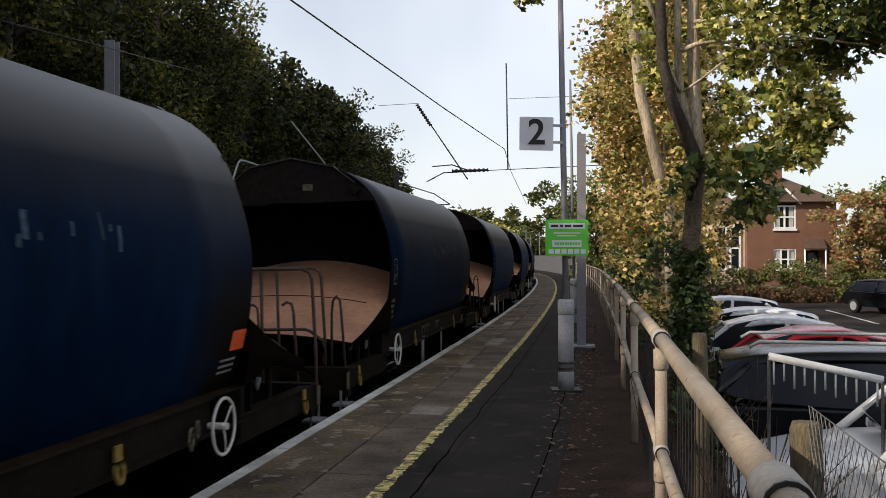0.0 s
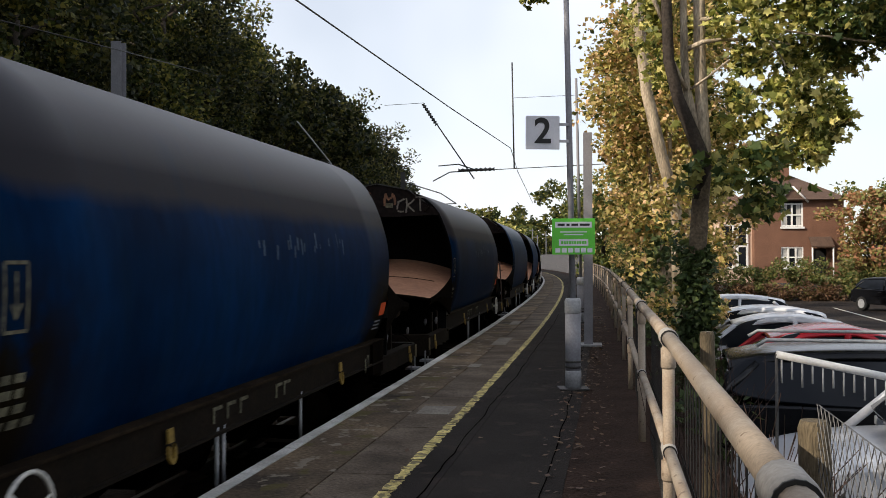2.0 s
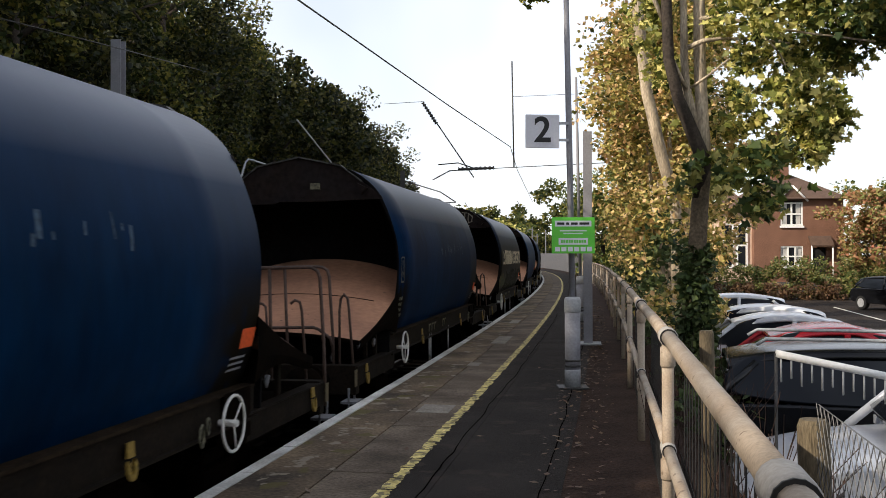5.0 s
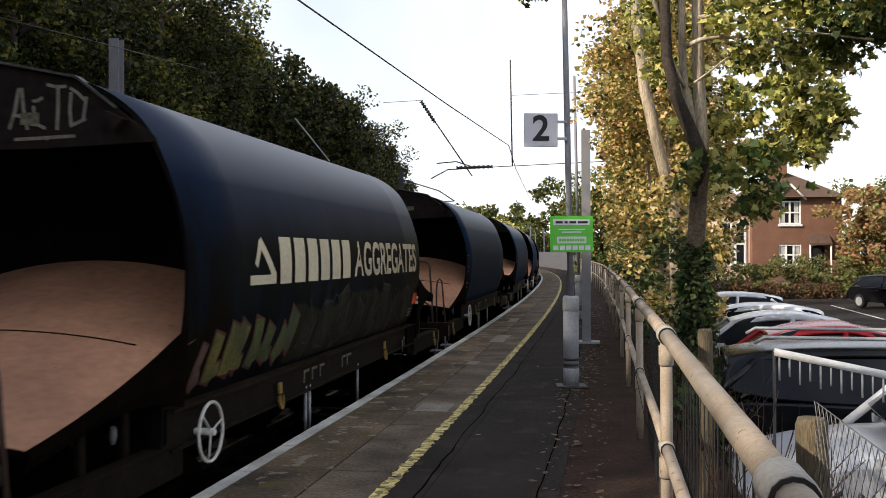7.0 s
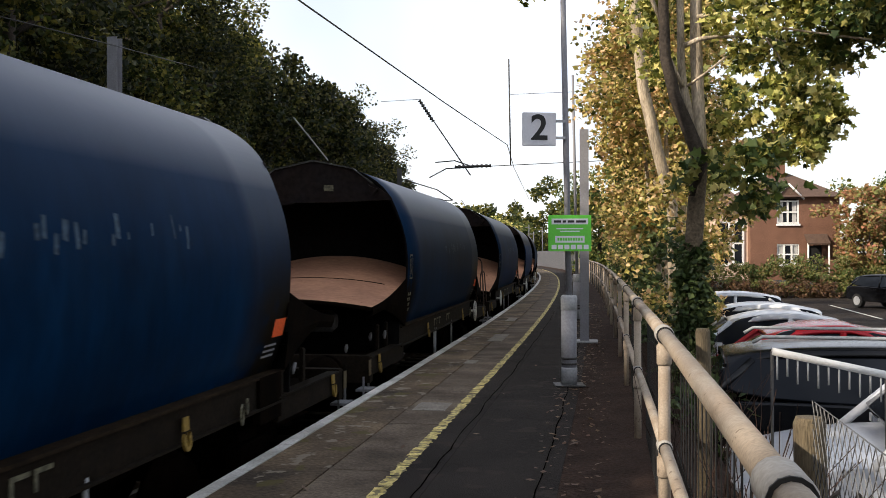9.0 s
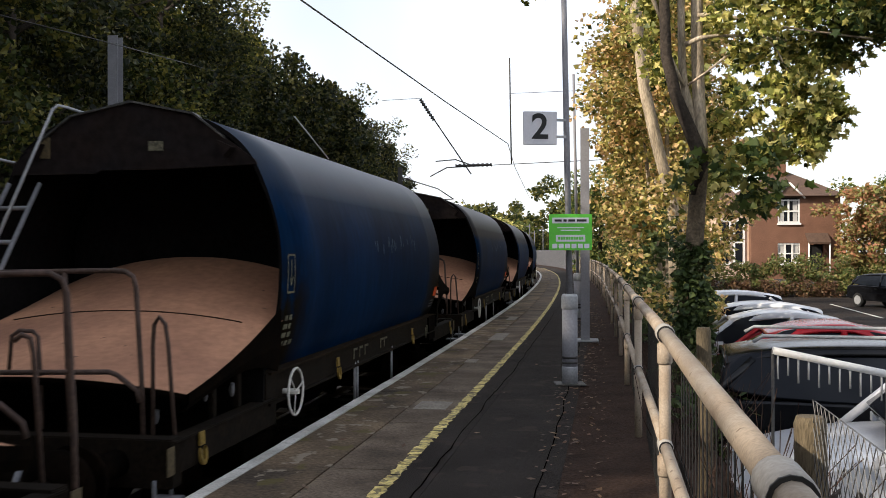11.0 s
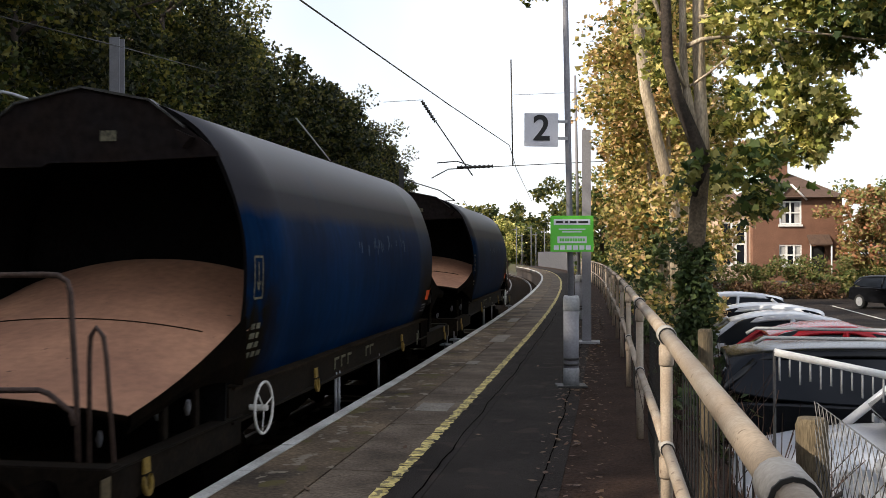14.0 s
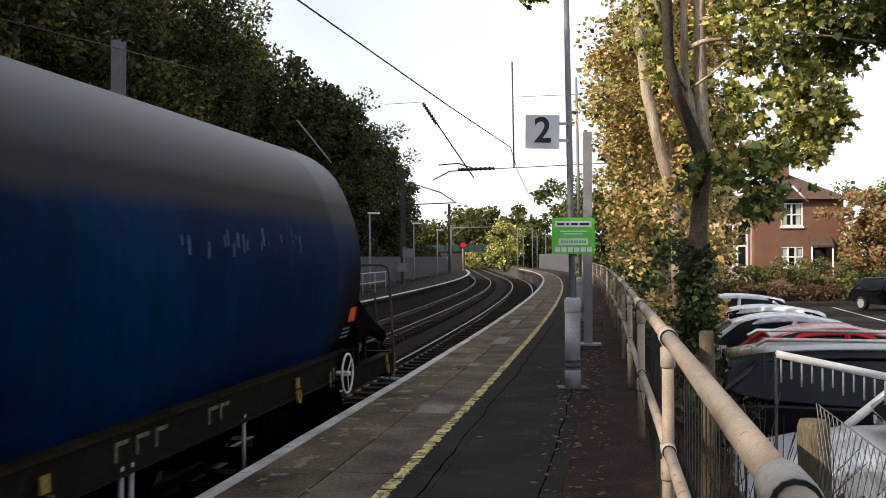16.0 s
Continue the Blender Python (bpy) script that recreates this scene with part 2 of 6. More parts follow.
M["darkgalv"] = material("dull grey steel", (0.17, 0.17, 0.18), 0.7, vary=0.2)
M["girder"] = material("dull green girder paint", (0.02, 0.05, 0.045), 0.7, vary=0.2)
M["postgrey"] = material("grey post sleeve", (0.22, 0.22, 0.24), 0.6, vary=0.12, scale=5, bump=0.05)
M["railing"] = material("weathered tube rail", (0.36, 0.30, 0.235), 0.62, spec=0.25, vary=0.16, scale=3.5, fine=110, bump=0.15, color2=(0.25, 0.19, 0.135))
M["collar"] = material("grey pipe fitting", (0.34, 0.32, 0.29), 0.65, spec=0.25, vary=0.14, scale=6, fine=80, bump=0.1)
M["darksteel"] = material("dark steel", (0.05, 0.048, 0.045), 0.6, vary=0.3)
M["wood"] = material("weathered wood", (0.13, 0.10, 0.060), 0.9, vary=0.35, scale=6, fine=50, bump=0.6, stretch=(3, 3, 0.6))
# bark tones also carry light: pale for sunlit stems, browner for shade
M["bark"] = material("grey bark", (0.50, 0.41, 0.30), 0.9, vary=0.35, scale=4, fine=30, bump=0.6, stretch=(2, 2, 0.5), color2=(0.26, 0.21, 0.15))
M["shaded_bark"] = material("brown bark with trunk shade", (0.17, 0.13, 0.085), 0.95, vary=0.4, scale=4, fine=30, bump=0.6, color2=(0.08, 0.06, 0.04))
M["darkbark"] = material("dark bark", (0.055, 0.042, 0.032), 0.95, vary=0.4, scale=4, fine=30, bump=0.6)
M["sign"] = material("white sign face", (0.62, 0.62, 0.66), 0.5, vary=0.05, bump=0)
M["ink"] = material("black ink", (0.012, 0.012, 0.012), 0.6, vary=0.1, bump=0)
M["green"] = material("green sign face", (0.10, 0.52, 0.05), 0.5, vary=0.06, bump=0)
M["brick"] = material("house brick", (0.20, 0.098, 0.062), 0.9, vary=0.2, scale=1.5, fine=18, bump=0.2)
M["render"] = material("wing wall pale with sun", (0.62, 0.45, 0.34), 0.9, vary=0.1)
M["tile"] = material("roof tile", (0.11, 0.066, 0.046), 0.9, vary=0.25, scale=2, fine=14, bump=0.4, island=0.25)
M["frame"] = material("white window paint", (0.78, 0.77, 0.74), 0.5, vary=0.05, bump=0)
M["curtain"] = material("net curtain", (0.45, 0.44, 0.42), 0.9, vary=0.2, fine=30, bump=0)
M["dark"] = material("dark opening", (0.01, 0.01, 0.01), 0.7, bump=0)
M["concrete"] = material("far concrete", (0.35, 0.34, 0.33), 0.9, vary=0.2)
# leaf tones cut towards black for the shaded side of the bank
M["leaf_shaded"] = leaf_material("bank foliage dark with shade", (0.004, 0.009, 0.002), (0.022, 0.031, 0.007), (0.125, 0.115, 0.027), 0.5)
M["leaf_mid"] = leaf_material("green foliage", (0.025, 0.052, 0.013), (0.09, 0.13, 0.028), (0.30, 0.27, 0.07))
M["leaf_gold"] = leaf_material("yellowing autumn foliage", (0.035, 0.055, 0.013), (0.46, 0.40, 0.11), (0.78, 0.50, 0.27))
M["leaf_bank"] = leaf_material("olive bank foliage", (0.010, 0.020, 0.005), (0.060, 0.078, 0.016), (0.27, 0.23, 0.05), 0.5)
M["leaf_syc"] = leaf_material("sycamore foliage", (0.028, 0.056, 0.012), (0.30, 0.31, 0.065), (0.90, 0.78, 0.30))
M["leaf_rust"] = leaf_material("russet foliage", (0.42, 0.17, 0.10), (0.30, 0.21, 0.08), (0.16, 0.20, 0.05))
M["ivy"] = leaf_material("ivy foliage", (0.020, 0.040, 0.012), (0.05, 0.08, 0.022), (0.10, 0.13, 0.04))
M["hedge"] = leaf_material("hedge foliage", (0.06, 0.10, 0.025), (0.14, 0.16, 0.04), (0.26, 0.20, 0.08))
M["stems"] = material("dry stems", (0.035, 0.018, 0.012), 0.9, vary=0.4, bump=0)
M["wire"] = material("weathered wire", (0.10, 0.10, 0.10), 0.6, metal=0.3, vary=0.2, bump=0)
M["litter"] = leaf_material("fallen leaves", (0.13, 0.06, 0.03), (0.08, 0.045, 0.025), (0.22, 0.13, 0.06))


def specks(m, color, scale, cut):
    """Small dark rust spots and scrapes over a material."""
    t, b = m.node_tree, m.node_tree.nodes["Principled BSDF"]
    N, L = t.nodes.new, t.links.new
    no, co, rg, mx = N("ShaderNodeTexNoise"), N("ShaderNodeTexCoord"), N("ShaderNodeMapRange"), N("ShaderNodeMix")
    no.inputs["Scale"].default_value, no.inputs["Detail"].default_value = scale, 3.0
    L(co.outputs["Object"], no.inputs["Vector"])
    L(no.outputs["Fac"], rg.inputs[0])
    rg.inputs["From Min"].default_value, rg.inputs["From Max"].default_value = cut, cut + 0.03
    rg.inputs["To Max"].default_value = 0.8
    mx.data_type = "RGBA"
    L(rg.outputs[0], mx.inputs["Factor"])
    L(b.inputs["Base Color"].links[0].from_socket, mx.inputs["A"])
    mx.inputs["B"].default_value = (*color, 1)
    L(mx.outputs["Result"], b.inputs["Base Color"])


specks(M["tan"], (0.06, 0.03, 0.02), 11.0, 0.72)
specks(M["slab"], (0.075, 0.058, 0.044), 9.0, 0.62)
specks(M["slab_edge"], (0.26, 0.22, 0.17), 5.0, 0.60)
specks(M["slab_edge"], (0.10, 0.085, 0.030), 2.6, 0.60)
specks(M["asphalt"], (0.046, 0.034, 0.028), 3.2, 0.60)
specks(M["yellow"], (0.09, 0.072, 0.045), 13.0, 0.53)
specks(M["asphalt"], (0.045, 0.040, 0.036), 26.0, 0.70)
specks(M["railing"], (0.13, 0.09, 0.06), 18.0, 0.66)


def glass(name, tint=(0.008, 0.010, 0.014)):
    m = bpy.data.materials.new(name)
    m.use_nodes = True
    b = m.node_tree.nodes["Principled BSDF"]
    b.inputs["Base Color"].default_value = (*tint, 1)
    b.inputs["Roughness"].default_value = 0.08
    b.inputs["Specular IOR Level"].default_value = 0.15
    return m


def glow(name, color, strength):
    m = bpy.data.materials.new(name)
    m.use_nodes = True
    b = m.node_tree.nodes["Principled BSDF"]
    b.inputs["Base Color"].default_value = (0.02, 0.0, 0.0, 1)
    b.inputs["Emission Color"].default_value = (*color, 1)
    b.inputs["Emission Strength"].default_value = strength
    return m


M["glass"] = glass("dark glass")
M["redlamp"] = glow("red signal lamp", (1.0, 0.0, 0.0), 3)


def paint(name, color, rough=0.25):
    return material(name, color, rough, metal=0.1, vary=0.05, scale=2, bump=0, spec=0.25, coat=0.12)


for key, col in (("silver", (0.52, 0.54, 0.58)), ("white", (0.75, 0.76, 0.78)), ("red", (0.45, 0.02, 0.03)), ("blackcar", (0.006, 0.0065, 0.008)), ("bluecar", (0.02, 0.035, 0.08))):
    M[key] = paint("car paint " + key, col)


# ---- mesh helpers ----
def box(bm, x0, x1, y0, y1, z0, z1, m=None, mat=0):
    vs = [bm.verts.new((x, y, z)) for x in (x0, x1) for y in (y0, y1) for z in (z0, z1)]
    if m is not None:
        for v in vs:
            v.co = m @ v.co
    for f in ((0, 1, 3, 2), (4, 6, 7, 5), (0, 4, 5, 1), (2, 3, 7, 6), (0, 2, 6, 4), (1, 5, 7, 3)):
        bm.faces.new([vs[i] for i in f]).material_index = mat
    return vs


def tube(bm, pts, r, n=10, cap=True, mat=0):
    """A round tube along a line of points; r one radius or one for each point."""
    pts = [Vector(p) for p in pts]
    rs = r if isinstance(r, (list, tuple)) else [r] * len(pts)
    rings = []
    side = None
    for i, p in enumerate(pts):
        d = (pts[min(i + 1, len(pts) - 1)] - pts[max(i - 1, 0)]).normalized()
        if side is None or abs(side.dot(d)) > 0.95:
            side = d.orthogonal()
        side = (side - d * side.dot(d)).normalized()
        up = d.cross(side)
        rings.append([bm.verts.new(p + (side * math.cos(a) + up * math.sin(a)) * rs[i]) for a in (2 * math.pi * k / n for k in range(n))])
    for a, b in zip(rings, rings[1:]):
        for k in range(n):
            f = bm.faces.new((a[k], a[(k + 1) % n], b[(k + 1) % n], b[k]))
            f.smooth, f.material_index = True, mat
    if cap:
        bm.faces.new(rings[0][::-1]).material_index = mat
        bm.faces.new(rings[-1]).material_index = mat


def ring(bm, c, axis, R, r, n=24, k=8):
    """A torus about axis."""
    axis = Vector(axis).normalized()
    u = axis.orthogonal().normalized()
    v = axis.cross(u)
    pts = [Vector(c) + (u * math.cos(a) + v * math.sin(a)) * R for a in (2 * math.pi * i / n for i in range(n))]
    rows = []
    for p in pts:
        d = (p - Vector(c)).normalized()
        rows.append([bm.verts.new(p + (d * math.cos(b) + axis * math.sin(b)) * r) for b in (2 * math.pi * j / k for j in range(k))])
    for i in range(n):
        for j in range(k):
            bm.faces.new((rows[i][j], rows[(i + 1) % n][j], rows[(i + 1) % n][(j + 1) % k], rows[i][(j + 1) % k])).smooth = True


def finish(name, bm, mats, bevel=0.0):
    if bevel:
        bmesh.ops.bevel(bm, geom=bm.edges[:], offset=bevel, segments=2, affect="EDGES", clamp_overlap=True)
    bmesh.ops.recalc_face_normals(bm, faces=bm.faces[:])
    me = bpy.data.meshes.new(name)
    bm.to_mesh(me)
    bm.free()
    for m in mats if isinstance(mats, (list, tuple)) else [mats]:
        me.materials.append(m)
    return me


def part(name, bm, mat, parent=None, label="", bevel=0.0):
    ob = new(name, finish(name, bm, mat, bevel))
    if parent:
        ob.parent = parent
    return tagged(ob, label)


def thing(name, label, category, group="", kind="", m=None):
    ob = tagged(new(name), label, category, group, kind)
    ob.empty_display_size = 0.2
    if m is not None:
        ob.matrix_basis = m
    return ob


def text_mesh(name, words, size, mat, thick=0.002, spread=1.0):
    cu = bpy.data.curves.new(name, "FONT")
    cu.body, cu.size, cu.extrude = words, size, thick
    cu.align_x, cu.align_y = "CENTER", "CENTER"
    cu.offset = 0.012 * size * spread
    tmp = bpy.data.objects.new(name, cu)
    scene.collection.objects.link(tmp)
    me = bpy.data.meshes.new_from_object(tmp.evaluated_get(bpy.context.evaluated_depsgraph_get()))
    bpy.data.objects.remove(tmp)
    me.materials.clear()
    me.materials.append(mat)
    return me


def B():
    return bmesh.new()


# ---- plan: the platform edge is a long gentle curve to the left ----
def edge_slope(y):
    return 0.178 - 0.00126 * y if y < 60 else max(0.0, 0.1024 - 0.00197 * (y - 60))


STEP = 0.25
EY = np.arange(-120, 400, STEP)
ES = np.array([edge_slope(y) for y in EY])
EX = np.cumsum(ES) * STEP
EX = EX - np.interp(0, EY, EX) - 2.65
EL = np.cumsum(np.sqrt(1 + ES ** 2)) * STEP
EL = EL - np.interp(0, EY, EL)


def along(s, off=0.0, z=0.0):
    """The point s metres along the edge and off metres to its right."""
    y, x = np.interp(s, EL, EY), np.interp(s, EL, EX)
    k = edge_slope(y)
    q = math.sqrt(1 + k * k)
    return Vector((x + off / q, y - off * k / q, z))


def heading(s):
    return -math.degrees(math.atan(edge_slope(np.interp(s, EL, EY))))


def there(s, off=0.0, z=0.0, turn=0.0):
    p = along(s, off, z)
    return pose(p.x, p.y, p.z, 0, 0, heading(s) + turn)


RAIL_Z = -0.915
TRACK = -1.45          # near track's centre from the platform edge
FAR = -4.85
FAR_EDGE = -6.10


def strip(bm, stations, section, mat=0, close=False):
    """Sweeps a section of (offset, height) along the edge curve."""
    rows = [[bm.verts.new(along(s, o, z)) for o, z in section] for s in stations]
    n = len(section)
    for a, b in zip(rows, rows[1:]):
        for k in range(n if close else n - 1):
            j = (k + 1) % n
            bm.faces.new((a[k], a[j], b[j], b[k])).material_index = mat
    if close:
        bm.faces.new(rows[0])
        bm.faces.new(rows[-1][::-1])


def steps(a, b, d):
    return list(np.linspace(a, b, max(2, int(round((b - a) / d)) + 1)))


def structure(name, bm, mat, label, category=""):
    ob = part(name, bm, mat)
    return tagged(ob, label, category or name.replace("_", " "), kind="structure")


# ---- ground ----
def build_ground():
    bm = B()
    st = steps(-100, 300, 4)
    sec = [(-700, 9), (-60, 8), (-22, 6.0), (-13.5, 1.4), (-9.3, -0.05), (-9.1, -1.25), (-3, -1.25), (2.0, -1.25), (2.7, -0.12), (3.3, -0.45), (4.0, -0.92), (30, -0.92), (60, -0.92), (120, -0.5), (900, 4)]
    strip(bm, st, sec)
    structure("ground", bm, M["grass"], "rough grassy ground with wooded railway bank", "ground")
    bm = B()
    strip(bm, steps(-100, 260, 2), [(-6.2, -1.24), (-6.0, -1.16), (-0.6, -1.16), (-0.2, -1.24)])
    structure("track_bed", bm, M["ballast"], "dark stone ballast under the two tracks", "ballast")
    bm = B()
    strip(bm, steps(-60, 120, 4), [(3.9, -0.90), (26, -0.90)])
    structure("car_park", bm, M["asphalt"], "dark asphalt car park beside the station", "car park")
    for off, nm in ((TRACK, "near"), (FAR, "far")):
        tr = tagged(new("railway_track"), "two steel rails on concrete sleepers in ballast", "track", "railway tracks", "structure")
        for d in (-0.7525, 0.7525):
            bm = B()
            strip(bm, steps(-100, 260, 2), [(off + d - 0.035, RAIL_Z), (off + d + 0.035, RAIL_Z), (off + d + 0.035, RAIL_Z - 0.04), (off + d + 0.01, RAIL_Z - 0.05), (off + d + 0.01, RAIL_Z - 0.13), (off + d + 0.07, RAIL_Z - 0.15), (off + d - 0.07, RAIL_Z - 0.15), (off + d - 0.01, RAIL_Z - 0.13), (off + d - 0.01, RAIL_Z - 0.05), (off + d - 0.035, RAIL_Z - 0.04)], close=True)
            part("rail", bm, M["rail"], tr)
        bm = B()
        box(bm, -1.25, 1.25, -0.13, 0.13, -0.2, 0.0)
        me = finish("sleeper", bm, M["sleeper"])
        for i in range(150):
            ob = new("sleeper", me)
            ob.parent = tr
            ob.matrix_basis = there(8 + i * 0.68, off, RAIL_Z - 0.13)
    # the platform
    bm = B()
    strip(bm, steps(-40, 122, 2), [(0.0, -0.06), (0.06, -0.09), (2.66, -0.09), (2.66, -1.3), (0.18, -1.3), (0.18, -0.3), (0.0, -0.3)], close=True)
    structure("platform", bm, M["brickwork"], "station platform body with brick face", "platform")
    bm = B()
    strip(bm, steps(-40, 122, 2), [(1.42, 0.0), (2.25, -0.004), (2.25, -0.085), (1.42, -0.085)], close=True)
    structure("platform_surface", bm, M["asphalt"], "dark worn asphalt platform surface", "asphalt")
    bm = B()
    strip(bm, steps(-40, 122, 2), [(2.25, -0.01), (2.64, 0.02), (2.66, -0.085), (2.25, -0.085)], close=True)
    structure("verge", bm, M["earth"], "brown leaf-strewn earth verge along the fence", "verge")
    bm = B()
    strip(bm, steps(-40, 122, 2), [(2.64, 0.02), (2.95, 0.03), (3.4, -0.12), (4.05, -0.86), (4.05, -1.3), (2.67, -1.3)], close=True)
    structure("verge_slope", bm, M["earth"], "dark earth slope behind the fence", "verge")
    # opposite platform
    bm = B()
    strip(bm, steps(30, 126, 2), [(FAR_EDGE, -0.2), (FAR_EDGE, -0.3), (FAR_EDGE - 0.15, -0.35), (FAR_EDGE - 0.15, -1.3), (-8.8, -1.3), (-8.8, -0.2)], close=True)
    structure("platform_opposite", bm, M["asphalt"], "grey opposite station platform", "platform")
    bm = B()
    strip(bm, steps(30, 126, 2), [(FAR_EDGE - 0.005, -0.19), (FAR_EDGE - 0.28, -0.19)])
    structure("edge_line_opposite", bm, M["coping"], "white painted line on the opposite platform edge", "edge line")


# ---- the wagons ----
PITCH, BODY, FRONT = 12.813, 7.805, 12.594
HALF = [(0.0, 3.65), (0.35, 3.63), (0.62, 3.57), (0.80, 3.485), (0.97, 3.36), (1.10, 3.20), (1.21, 2.95), (1.29, 2.70), (1.33, 2.48), (1.335, 2.25), (1.32, 2.0), (1.275, 1.75), (1.21, 1.56), (1.14, 1.42)]


for _ in range(2):      # rounds the corners of the section
    HALF = [HALF[0]] + [q for a, b in zip(HALF, HALF[1:]) for q in ((a[0] * 0.75 + b[0] * 0.25, a[1] * 0.75 + b[1] * 0.25), (a[0] * 0.25 + b[0] * 0.75, a[1] * 0.25 + b[1] * 0.75))] + [HALF[-1]]


def travelled(t):
    return 10.8416 * t - 0.138092 * t ** 2 + 0.0037532 * t ** 3 - 0.0000431379 * t ** 4


def profile(inset=0.0):
    right = [(x - inset if x > inset else x, z - inset * (1 if z > 2.9 else 0)) for x, z in HALF]
    return [(-x, z) for x, z in right[::-1]] + right[1:]


def body_mesh(upper, lower, split):
    """The barrel-shaped shell: outer skin in two paints, thin plate, shade-dark inside."""
    bm = B()
    out, inn = profile(), profile(0.025)
    n = len(out)
    ys = np.linspace(-BODY / 2, BODY / 2, 9)
    rows_o = [[bm.verts.new((x, y, z)) for x, z in out] for y in ys]
    rows_i = [[bm.verts.new((x, y, z)) for x, z in inn] for y in ys]
    for a, b, c, d in zip(rows_o, rows_o[1:], rows_i, rows_i[1:]):
        for k in range(n - 1):
            f = bm.faces.new((a[k], a[k + 1], b[k + 1], b[k]))
            f.smooth = True
            f.material_index = 0 if (out[k][1] + out[k + 1][1]) / 2 > split else 1
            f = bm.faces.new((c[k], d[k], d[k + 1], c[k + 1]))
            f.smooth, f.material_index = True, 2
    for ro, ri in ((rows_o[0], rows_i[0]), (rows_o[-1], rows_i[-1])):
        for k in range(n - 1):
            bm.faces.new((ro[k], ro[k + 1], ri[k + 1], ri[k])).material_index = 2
    for k in (0, n - 1):
        for a, b, c, d in zip(rows_o, rows_o[1:], rows_i, rows_i[1:]):
            bm.faces.new((a[k], b[k], d[k], c[k])).material_index = 1
    me = bpy.data.meshes.new("body")
    bmesh.ops.recalc_face_normals(bm, faces=bm.faces[:])
    bm.to_mesh(me)
    bm.free()
    for m in (upper, lower, M["inner_shade"]):
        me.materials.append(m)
    return me


def flat_plate(bm, pts, y, th, mat=0):
    """A plate of outline (x, z) standing across the wagon at y."""
    a = [bm.verts.new((x, y, z)) for x, z in pts]
    b = [bm.verts.new((x, y + th, z)) for x, z in pts]
    bm.faces.new(a).material_index = mat
    bm.faces.new(b[::-1]).material_index = mat
    for i in range(len(pts)):
        j = (i + 1) % len(pts)
        bm.faces.new((a[i], a[j], b[j], b[i])).material_index = mat


DEEP = 1.25
# the two kinds of end: how far the plate reaches out, its height in mid front, at the seam and deep inside
LOW_END, HIGH_END = (1.60, 1.56, 1.93, 2.38), (1.65, 1.87, 2.09, 2.39)
SEAM_Y = -0.12


def slope_point(u, y, end):
    """The arched tan plate: u across (-1 to 1), y from the front lip (-reach) into the body."""
    reach, z0, z1, z2 = end
    a, b, c = -reach, SEAM_Y, DEEP
    mid = z0 * (y - b) * (y - c) / ((a - b) * (a - c)) + z1 * (y - a) * (y - c) / ((b - a) * (b - c)) + z2 * (y - a) * (y - b) / ((c - a) * (c - b))
    half = 1.295 if y > 0 else 1.295 + 0.085 * y / reach
    drop = float(np.interp(y, [a, b, c], [0.095, 0.14, 0.26]))
    return Vector((u * half, y, mid - drop * abs(u) ** 2.1))


def sheet(bm, rows, smooth=True):
    for a, b in zip(rows, rows[1:]):
        for k in range(len(a) - 1):
            bm.faces.new((a[k], a[k + 1], b[k + 1], b[k])).smooth = smooth


def lash(bm, k, y, z):
    """A leaf-shaped lashing eye hanging from the frame's side, splayed a little."""
    x = k * 1.262
    rim = [(y + 0.058 * math.cos(a), z - 0.15 + 0.075 * math.sin(a)) for a in np.linspace(math.radians(140), math.radians(400), 15)]
    hole = [(y + 0.026 * math.cos(a), z - 0.15 + 0.040 * math.sin(a)) for a in np.linspace(math.radians(140), math.radians(400), 15)]
    rows = [[bm.verts.new((x + k * (dx + 0.12 * max(0.0, z - q) * 0.6), p, q)) for p, q in line] for line, dx in ((rim, 0.0), (hole, 0.0), (hole, 0.02), (rim, 0.02))]
    sheet(bm, rows + rows[:1], False)
    flat_plate(bm, [(x, z), (x, z - 0.09), (x + k * 0.018, z - 0.09), (x + k * 0.012, z)], y - 0.035, 0.08)


